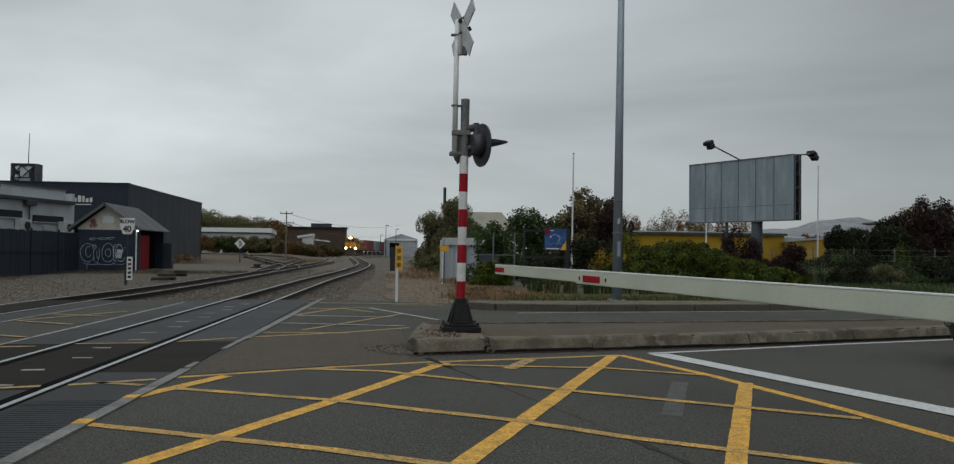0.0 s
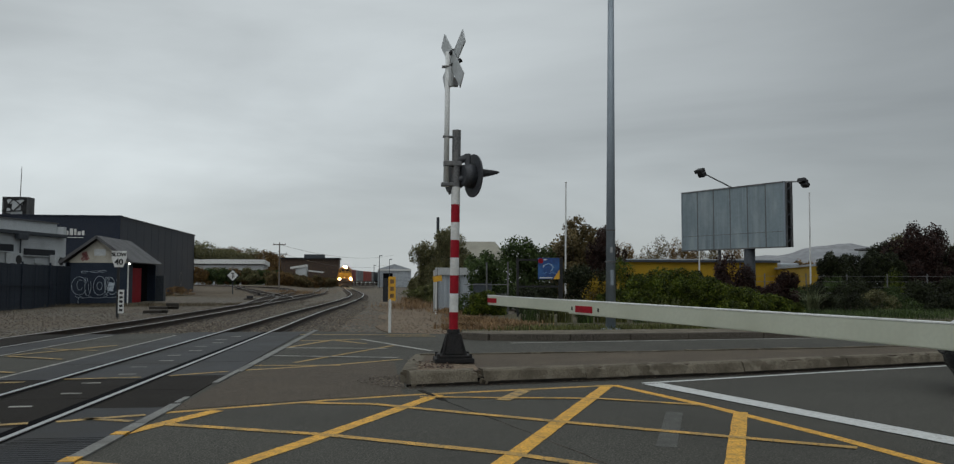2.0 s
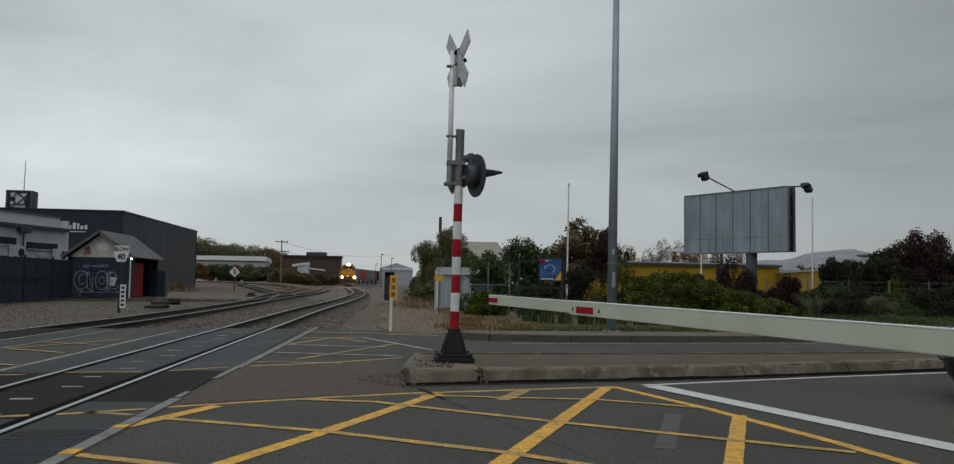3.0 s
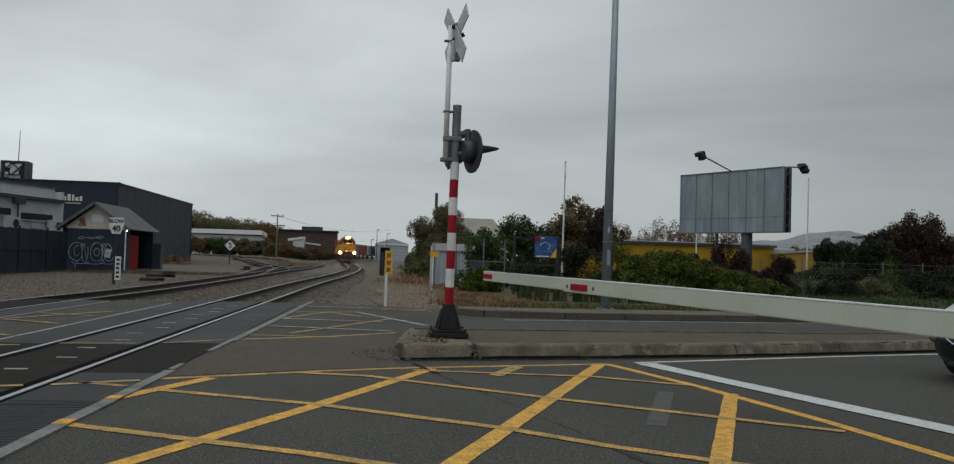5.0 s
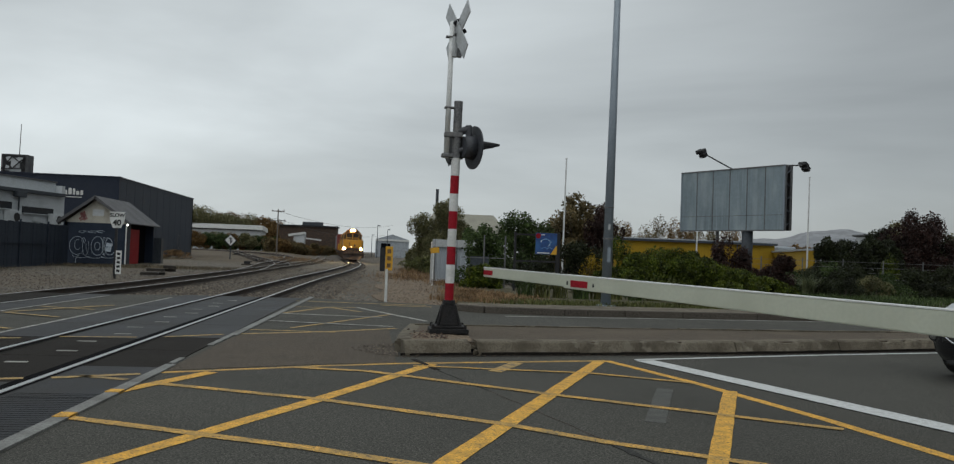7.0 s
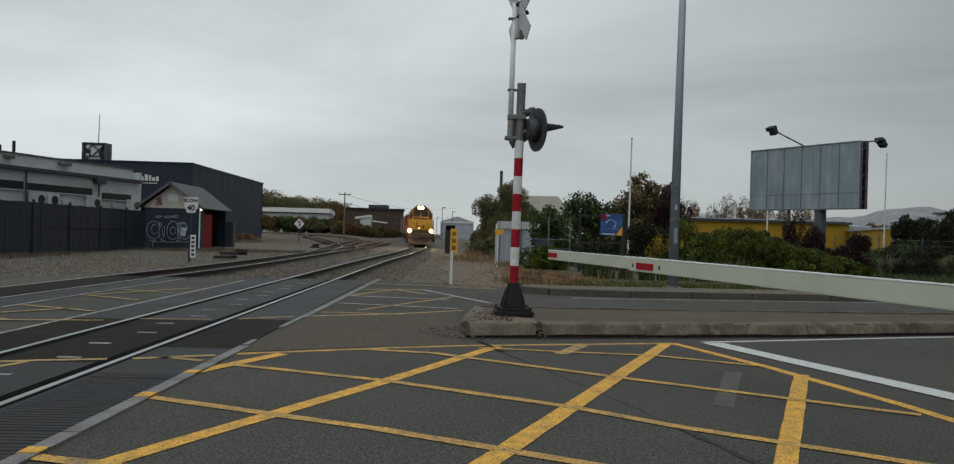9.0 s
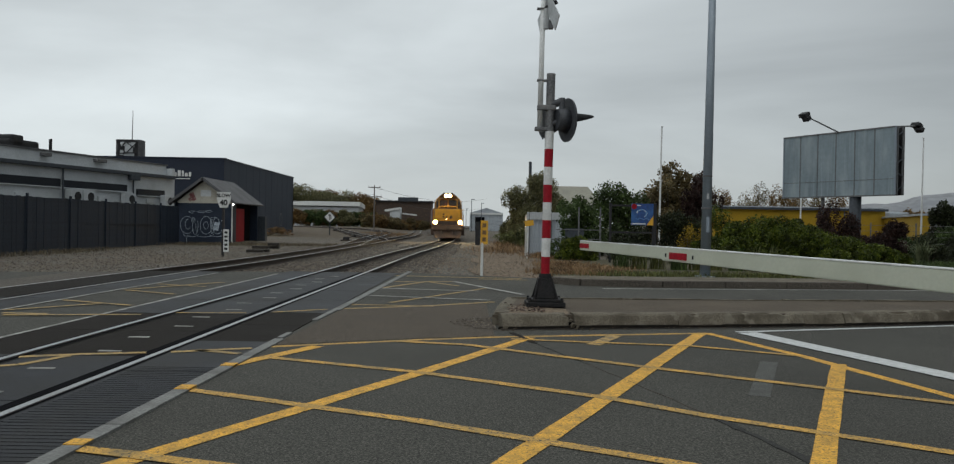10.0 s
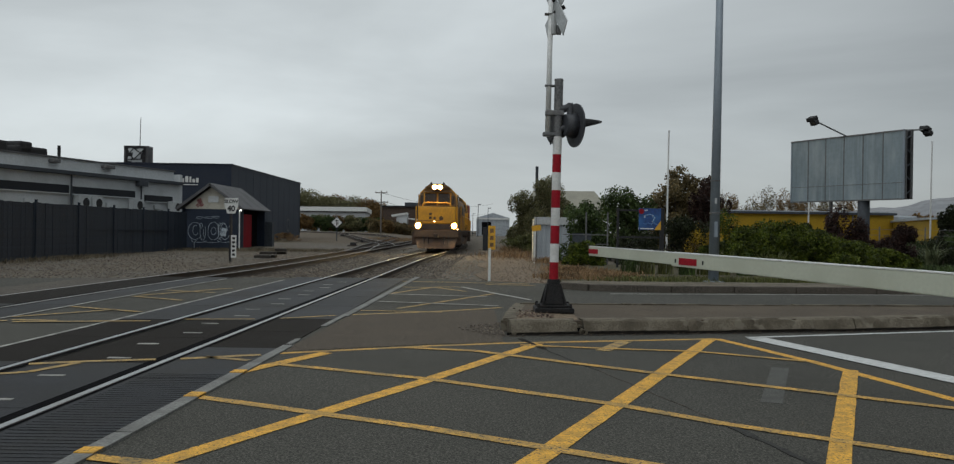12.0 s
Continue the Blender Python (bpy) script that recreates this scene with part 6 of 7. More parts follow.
dark_shop()
grey_workshop()
yard_fence()
track_shed()
slow_sign()
diamond_sign()
billboard()
poster_frame()
flag_pole(9.08, 40, 6.25)
flag_pole(24.42, 45, 6.5)
flag_pole(21.8, 55, 4.3, 0.06)
yellow_store()
tin_fence()
beige_house()
far_buildings()
utility_pole()
wire_fence()


# ---- vegetation ----
def foliage(name, blobs, leaf, count, material, parent, seed, label="", flat=0.6):
    """Small leaf blades spread through clumps; blobs are (x, y, z, rx, ry, rz)."""
    count, leaf = int(count * 2.2), leaf * 0.66
    rnd = np.random.RandomState(seed)
    vol = np.array([b[3] * b[4] * b[5] for b in blobs]) ** 0.7
    pick = rnd.choice(len(blobs), count, p=vol / vol.sum())
    bl = np.array(blobs)[pick]
    d = rnd.normal(size=(count, 3))
    d /= np.linalg.norm(d, axis=1)[:, None]
    rad = rnd.uniform(0.3, 1.0, count) ** 0.5 * (1 + 0.08 * rnd.normal(size=count))
    c = bl[:, :3] + d * bl[:, 3:] * rad[:, None]
    u = rnd.normal(size=(count, 3))
    u /= np.linalg.norm(u, axis=1)[:, None]
    v = np.cross(u, rnd.normal(size=(count, 3)))
    v /= np.linalg.norm(v, axis=1)[:, None]
    s = (leaf * rnd.uniform(0.6, 1.4, count))[:, None]
    quad = np.stack([c - u * s, c + v * s * flat, c + u * s, c - v * s * flat], 1).reshape(-1, 3)
    me = bpy.data.meshes.new(name)
    me.from_pydata(quad.tolist(), [], np.arange(count * 4).reshape(-1, 4).tolist())
    return piece(name, me, material, parent, label)


def clumps(w, d, z0, z1, n, seed, dome=True, size=0.34):
    rnd = random.Random(seed)
    out = []
    for k in range(n):
        a, r = rnd.uniform(0, 6.28), rnd.random() ** 0.55
        f = rnd.random()
        z = z0 + (z1 - z0) * f
        lim = math.sqrt(max(0.05, 1 - (f * 0.95) ** 2)) if dome else math.sqrt(max(0.08, 1 - (1.75 * f - 0.8) ** 2))
        s = size * rnd.uniform(0.6, 1.25)
        out.append((w * r * lim * math.cos(a), d * r * lim * math.sin(a), z, w * s, d * s, (z1 - z0) * s * 0.75))
    return out


def tree(x, y, h, r, material, label, seed, leaf=0.10, count=5000, bottom=0.22, name="tree", n=26):
    o = thing(name, label, "tree", pose(x, y, -0.2))
    rnd = random.Random(seed)
    part("trunk", rod(B(), (0, 0, 0), (0.1 * r, 0, h * 0.6), 0.07 * r + 0.05, 0.03 * r + 0.02, 8), M["bark"], o)
    for k in range(5):
        a = rnd.uniform(0, 6.28)
        z = h * rnd.uniform(0.25, 0.5)
        part("limb", rod(B(), (0.05 * r, 0, z), (r * 0.7 * math.cos(a), r * 0.7 * math.sin(a), z + h * rnd.uniform(0.18, 0.38)), 0.035 * r + 0.015, 0.012, 6), M["bark"], o)
    bl = clumps(r, r, h * bottom, h * 0.93, n, seed, False, 0.30)
    foliage("crown", bl, leaf, count, material, o, seed)
    return o


def shrub(x, y, h, rx, ry, material, label, seed, leaf=0.07, count=4000, z=-0.2, n=22, name="shrub"):
    o = thing(name, label, "bush", pose(x, y, z))
    for k in range(3):
        part("stem", rod(B(), (0.1 * k - 0.1, 0, 0), (rx * 0.3 * (k - 1), 0, h * 0.6), 0.03, 0.012, 6), M["bark"], o)
    foliage("leaves", clumps(rx, ry, h * 0.12, h * 0.85, n, seed, True, 0.36), leaf, count, material, o, seed)
    return o


def planting():
    # beside the line, beyond the marker post
    tree(4.75, 62, 5.25, 2.1, M["leaf_olive"], "rounded brown-green tree by the railway", 1, 0.085, 15000, 0.26, n=42)
    tree(4.4, 68, 3.0, 1.3, M["leaf_olive"], "low brown-green tree beside the yard", 2, 0.09, 6000, 0.05)
    tree(6.6, 66, 3.6, 1.3, M["leaf_olive"], "small brownish tree before the house", 3, 0.09, 5000, 0.1)
    shrub(3.2, 55, 1.2, 1.6, 1.2, M["grass_green"], "scrubby grey-green weeds by the fence", 4, 0.08, 1800)
    for k, (x, y, h, r) in enumerate(((3.9, 60, 1.7, 0.8), (3.6, 64, 1.9, 0.9), (4.1, 56, 1.0, 0.7), (3.4, 69, 1.9, 0.9))):
        shrub(x, y, h, r, r, M["leaf_olive"], "olive-brown scrub leaning over the yard path", 190 + k, 0.11, 2600)
    # shrubs behind the verge
    shrub(4.15, 31.8, 2.45, 0.95, 0.8, M["leaf_green"], "dense dark green shrub beside the tin fence", 5, 0.075, 6000)
    shrub(3.75, 29.5, 1.05, 0.75, 0.6, M["leaf_bright"], "leafy green weed bush by the fence", 6, 0.075, 2600)
    shrub(7.3, 41, 3.75, 1.8, 1.4, M["leaf_green"], "tall dark green shrub behind the sign frame", 7, 0.10, 6500)
    shrub(5.4, 43, 3.1, 1.5, 1.1, M["leaf_green"], "dark green shrub behind the sign frame", 8, 0.10, 4000)
    tree(10.7, 45, 4.75, 2.0, M["leaf_brown"], "broad tree with browning leaves", 9, 0.11, 8000, 0.2, n=34)
    tree(11.95, 43, 4.3, 1.0, M["leaf_red"], "dark purple-leaved tree behind the shrubs", 10, 0.09, 4500, 0.15)
    shrub(8.3, 35, 2.1, 1.5, 1.0, M["leaf_dark"], "tangled dark leafy shrub behind the sign frame", 11, 0.07, 5000)
    shrub(6.0, 33, 1.4, 1.2, 0.8, M["leaf_dark"], "low dark shrub under the frame", 12, 0.07, 3000)
    shrub(8.8, 33.6, 1.75, 0.45, 0.4, M["leaf_yellow"], "shrub with bright yellow leaves", 13, 0.055, 420)
    shrub(9.5, 33.8, 1.55, 0.4, 0.35, M["leaf_yellow"], "small bright yellow-leaved shrub", 14, 0.055, 360)
    shrub(10.6, 34, 1.45, 0.5, 0.4, M["leaf_yellow"], "sparse yellow-leaved shrub behind the lamp post", 15, 0.05, 130)
    # clipped mounds of hedge
    mounds = ((8.3, 28.4, 1.15, 0.9, 0.8), (9.2, 28.5, 1.62, 1.1, 1.0), (10.2, 28.6, 1.92, 1.3, 1.1), (11.1, 28.7, 1.82, 1.2, 1.1), (12.0, 28.6, 1.52, 1.1, 1.0), (12.9, 28.7, 1.25, 1.1, 0.9),
              (13.8, 28.8, 1.02, 1.0, 0.9), (14.6, 28.9, 0.80, 0.9, 0.7), (7.5, 27.6, 0.80, 0.9, 0.7), (10.7, 27.9, 1.55, 1.3, 0.9), (12.3, 27.9, 1.15, 1.2, 0.9), (9.0, 27.7, 1.1, 1.1, 0.8))
    for k, (x, y, h, rx, ry) in enumerate(mounds):
        shrub(x, y, h, rx, ry, M["leaf_bright"], "rounded green hedge mound on the verge", 20 + k, 0.060, 6500, name="hedge")
    shrub(10.5, 35.4, 2.5, 0.8, 0.6, M["leaf_bright"], "loose yellow-green shrub before the yellow wall", 230, 0.06, 1500)
    shrub(12.1, 36.0, 1.7, 0.8, 0.6, M["leaf_olive"], "olive shrub before the yellow wall", 231, 0.06, 1800)
    # purple shrubs under the billboard
    for k, (x, y, h, r) in enumerate(((14.4, 33.5, 2.45, 0.75), (15.3, 33.4, 2.05, 0.75), (16.0, 33.0, 1.35, 0.6), (13.6, 34, 1.9, 0.7), (17.2, 33.5, 1.85, 0.65))):
        shrub(x, y, h, r, r, M["leaf_red" if k != 3 else "leaf_dark"], "purple-leaved shrub below the billboard", 30 + k, 0.065, 3600)
    # dark belt of trees beyond the wire fence
    belt = ((24.6, 43, 2.7, 1.0, "leaf_dark"), (26.6, 43.5, 3.2, 1.2, "leaf_dark"), (27.6, 43, 2.75, 1.3, "leaf_dark"), (30.1, 44, 4.4, 1.6, "leaf_red"), (31.6, 44.5, 4.3, 2.0, "leaf_red"), (34.2, 44, 4.3, 2.0, "leaf_red"), (37.5, 45, 3.4, 2.0, "leaf_dark"),
            (27.8, 46, 2.8, 1.4, "leaf_dark"), (30.4, 46.5, 3.6, 1.6, "leaf_dark"), (31.8, 47, 3.9, 1.9, "leaf_olive"), (34.0, 46.5, 3.9, 2.0, "leaf_dark"), (36.4, 47, 3.7, 1.9, "leaf_olive"), (39.5, 45, 3.7, 2.2, "leaf_red"))
    for k, (x, y, h, r, c) in enumerate(belt):
        tree(x, y, h, r, M[c], "dark dense leafy tree beyond the wire fence", 40 + k, 0.09, 7500, 0.02)
    shrub(25.3, 38.6, 2.0, 0.6, 0.5, M["leaf_bright"], "upright light green shrub by the fence", 60, 0.06, 2200)
    shrub(22.0, 38.4, 2.0, 0.7, 0.6, M["leaf_green"], "dark green shrub by the fence", 61, 0.06, 2200)
    for k in range(9):
        shrub(17.6 + k * 1.55, 34.4 + 0.2 * (k % 2), 1.35 + 0.15 * (k % 3), 1.1, 0.8, M["leaf_dark" if k % 3 else "leaf_green"], "low dark hedge along the wire fence", 70 + k, 0.06, 3000, name="hedge")
    for k in range(10):
        shrub(18.6 + k * 1.3, 31.2 + 0.35 * (k % 3), 0.98 + 0.14 * (k % 2), 0.95, 0.6, M[("leaf_dark", "leaf_olive", "leaf_green")[k % 3]], "low untrimmed scrub before the wire fence", 210 + k, 0.05, 1800)
    # flax clumps
    for k, (x, y) in enumerate(((16.75, 30.9), (17.0, 31.0))):
        blades("flax_clump", "flax clump with long arching strap leaves", x, y, 0.02, 70, 0.2, 1.05, 0.055, M["flax"], 90 + k)
    # thin far trees over the yellow roof
    wisps = ((23.2, 80, 5.6, 1.5), (24.8, 82, 5.0, 1.5), (26.4, 80, 5.2, 1.6), (28.2, 82, 5.7, 1.8), (30.0, 80, 5.6, 1.7), (32.0, 83, 5.0, 1.8), (33.8, 82, 5.1, 1.7), (36.0, 82, 5.3, 1.8), (21.8, 78, 4.9, 1.3))
    for k, (x, y, h, r) in enumerate(wisps):
        tree(x, y, h, r, M["leaf_rust" if k % 3 == 1 else "leaf_brown"], "thin half-bare autumn tree", 100 + k, 0.095, 1900, 0.2)
    tree(41.5, 78, 3.2, 1.9, M["leaf_rust"], "rust-coloured autumn tree by the store", 110, 0.14, 4500, 0.1)
    tree(45.5, 72, 2.9, 1.6, M["leaf_brown"], "browning tree by the yellow building", 111, 0.14, 4000, 0.1)
    # far side of the tracks
    for k, (x, y, h, r, c) in enumerate(((-33, 165, 9.4, 4.6, "leaf_olive"), (-27.5, 168, 8.8, 4.6, "leaf_olive"), (-23, 172, 8.0, 4.4, "leaf_rust"), (-37, 168, 9.6, 5, "leaf_olive"), (-19.5, 175, 6.2, 3.4, "leaf_rust"), (-30, 180, 9.0, 5.0, "leaf_rust"))):
        tree(x * 1.6, y * 1.6, h * 1.30, r * 1.95, M[c], "broad autumn tree behind the warehouse", 120 + k, 0.36, 12000, 0.02, n=60)
    for k in range(12):
        c = ("leaf_rust", "leaf_green", "leaf_olive", "leaf_green")[k % 4]
        shrub(-44 + k * 2.05, 212 + (k % 3) * 3, 4.5 - 0.06 * k, 3.0, 2.2, M[c], "dense mixed shrub behind the turnout", 140 + k, 0.24, 2600, z=0.4)
    for k in range(8):
        shrub(-23.0 + k * 1.1, 185 + (k % 3) * 4, 4.0 - 0.2 * k, 2.0, 1.6, M["leaf_rust" if k % 2 else "leaf_brown"], "rusty scrub by the line", 160 + k, 0.2, 1500)
    for k in range(4):
        shrub(-15.0 + k * 1.8, 207 + (k % 2) * 2, 3.2 - 0.3 * k, 1.6, 1.2, M["leaf_rust" if k % 2 else "leaf_brown"], "rusty scrub before the depot", 180 + k, 0.2, 1300)
    shrub(-20.4, 90, 1.0, 1.8, 0.8, M["grass_dry"], "dry weeds by the siding", 175, 0.1, 900)


def blades(name, label, x, y, z, count, spread, height, width, material, seed, category="plant"):
    """Arching strap leaves from one root."""
    rnd = random.Random(seed)
    verts, faces = [], []
    for k in range(count):
        a, ln = rnd.uniform(0, 6.28), height * rnd.uniform(0.6, 1.2)
        rx, ry = rnd.uniform(-spread, spread) * 0.5, rnd.uniform(-spread, spread) * 0.5
        lean = rnd.uniform(0.2, 0.9)
        px, py = -math.sin(a) * width / 2, math.cos(a) * width / 2
        o = len(verts)
        for j in range(5):
            f = j / 4
            cx, cy = rx + math.cos(a) * lean * ln * f * f, ry + math.sin(a) * lean * ln * f * f
            cz = ln * (f - 0.35 * lean * f * f)
            s = 1 - f * 0.9
            verts += [(cx - px * s, cy - py * s, cz), (cx + px * s, cy + py * s, cz)]
        faces += [(o + 2 * j, o + 2 * j + 1, o + 2 * j + 3, o + 2 * j + 2) for j in range(4)]
    me = bpy.data.meshes.new(name)
    me.from_pydata(verts, [], faces)
    ob = tagged(piece(name, me, material), label, category)
    ob.matrix_world = pose(x, y, z)


def grass(name, label, spots, count, h0, h1, material, seed, z=-0.16):
    """Single blades over an area; spots are (x, y, radius x, radius y)."""
    rnd = random.Random(seed)
    verts, faces = [], []
    for k in range(count):
        sx, sy, rx, ry = spots[rnd.randrange(len(spots))]
        x, y = sx + rx * rnd.gauss(0, 0.5), sy + ry * rnd.gauss(0, 0.5)
        a, ln, w = rnd.uniform(0, 6.28), rnd.uniform(h0, h1), rnd.uniform(0.006, 0.014)
        dx, dy = math.cos(a) * ln * rnd.uniform(0.1, 0.7), math.sin(a) * ln * rnd.uniform(0.1, 0.7)
        px, py = -math.sin(a) * w, math.cos(a) * w
        o = len(verts)
        verts += [(x - px, y - py, z), (x + px, y + py, z), (x + dx * 0.4 + px * 0.7, y + dy * 0.4 + py * 0.7, z + ln * 0.6), (x + dx * 0.4 - px * 0.7, y + dy * 0.4 - py * 0.7, z + ln * 0.6), (x + dx, y + dy, z + ln * 0.9)]
        faces += [(o, o + 1, o + 2, o + 3), (o + 3, o + 2, o + 4)]
    me = bpy.data.meshes.new(name)
    me.from_pydata(verts, [], faces)
    tagged(piece(name, me, material), label, "grass", kind="stuff")


planting()
grass("dry_grass", "sparse dry straw-coloured grass on the verge", [(2.2, 21.4, 0.5, 0.9), (3.0, 21.2, 0.9, 1.2), (3.6, 23, 0.9, 1.8), (2.9, 25.5, 0.8, 2.2), (3.0, 33, 0.6, 2.5)], 9000, 0.03, 0.20, M["grass_dry"], 3, 0.0)
grass("verge_grass", "patchy green and straw grass behind the footpath", [(4.2 + k * 1.6, 19.9 + k * 0.16, 1.3, 0.9) for k in range(16)], 16000, 0.05, 0.16, M["grass_green"], 4, 0.05)
grass("verge_grass", "rough green grass before the low hedge", [(9 + k * 1.5, 25.5 + 0.22 * k + 3.2 * (k % 2), 1.6, 2.2) for k in range(14)], 16000, 0.06, 0.22, M["leaf_green"], 5, 0.04)
for k in range(9):
    blades("strap_plant", "strap-leaved border plant along the verge", 4.3 + k * 0.55, 23.6 + 0.15 * (k % 3), 0.03, 80, 0.4, 0.75, 0.03, M["grass_green" if k % 3 else "leaf_green"], 200 + k)
grass("dry_grass", "dry weeds along the yard buildings", [(-15.0, 47.5, 3, 1.6), (-12.0, 49, 3, 1.5), (-20.5, 83, 3, 2), (-9, 50, 4, 3), (-16.2, 33, 0.8, 7)], 7000, 0.04, 0.22, M["grass_straw"], 8)
grass("dry_grass", "dry scrub beside the line", [(2.0, 45, 1.6, 6), (-9, 100, 3, 12), (2.4, 58, 0.8, 8), (-12.5, 118, 4, 3)], 4000, 0.1, 0.42, M["grass_dry"], 9)
stones("ballast", "loose grey-brown ballast stones by the rails", (-8.6, -0.6, 20.4, 60), 17000, 0.016, 0.048, M["ballast"], 11, keep=lambda x, y: min(abs(x - hermite(MAIN, y)), abs(x - hermite(SIDE, y))) < 1.9, z=-0.14)
stones("yard_stones", "loose gravel across the yard", (-17, -6, 17.5, 55), 12000, 0.010, 0.038, M["ballast"], 12, keep=lambda x, y: y > 18.6 + 0.3 * (x + 10) * (x < -8) and abs(x - hermite(SIDE, y)) > 0.62, z=-0.15)
stones("shoulder_stones", "loose gravel beside the marker post", (-1.6, 3.0, 20.0, 50), 5000, 0.008, 0.030, M["path_stone"], 13, z=-0.165)


def timber_pile():
    o = thing("timber_pile", "low stack of dark old sleepers in the yard", "timber stack", pose(-9.4, 36.6, -0.16))
    for k, (x, y, z, a) in enumerate(((0, 0, 0.08, 4), (0.15, 0.35, 0.08, -3), (0.1, 0.7, 0.08, 2), (0.2, 0.2, 0.24, 6), (0.7, 0.5, 0.24, -5), (0.75, 0.3, 0.38, 3))):
        part("sleeper", box(B(), (x, y, z), (0.72 if k < 4 else 0.5, 0.20, 0.12), a, 0.012), M["old_timber"], o)


def far_hills():
    bm = B()
    prev = None
    for k in range(41):
        u = k / 40
        x = 700 + 1500 * u
        h = 30 + 85 * math.exp(-((x - 1370) / 230) ** 2) + 34 * math.exp(-((x - 1050) / 150) ** 2) + 60 * math.exp(-((x - 1850) / 260) ** 2) + 4 * math.sin(x * 0.021) + 3 * math.sin(x * 0.047)
        ring = [bm.verts.new((x, 2000, -5)), bm.verts.new((x, 2120, h * 0.6)), bm.verts.new((x, 2300, h)), bm.verts.new((x, 2700, -5))]
        if prev:
            for i in range(3):
                bm.faces.new((prev[i], ring[i], ring[i + 1], prev[i + 1]))
        prev = ring
    tagged(part("hills", bm, M["hill"], None, "", True), "low hazy grey hills on the skyline", "hill", kind="structure")


def point_lever(x, y, z, s, label):
    o = thing("point_lever", label, "point lever", pose(x, y, z), group="point levers")
    part("base_plate", box(B(), (0, 0, 0.05), (1.3 * s, 0.5 * s, 0.10), 8, 0.015), M["sleeper"], o)
    part("housing", box(B(), (-0.2 * s, 0, 0.20), (0.5 * s, 0.34 * s, 0.24), 8, 0.05), M["black"], o)
    part("lever", rod(B(), (-0.1 * s, 0, 0.25), (0.55 * s, 0.05, 0.42), 0.035, 0.025, 8), M["black"], o)
    part("counterweight", rod(B(), (0.5 * s, -0.06, 0.41), (0.5 * s, 0.14, 0.41), 0.11 * s, None, 14), M["black"], o)


timber_pile()
point_lever(-9.65, 66.5, -0.19, 1.0, "low dark point lever beside the turnout")
point_lever(-20.4, 128.0, 0.02, 1.2, "dark point lever by the far turnout")
far_hills()


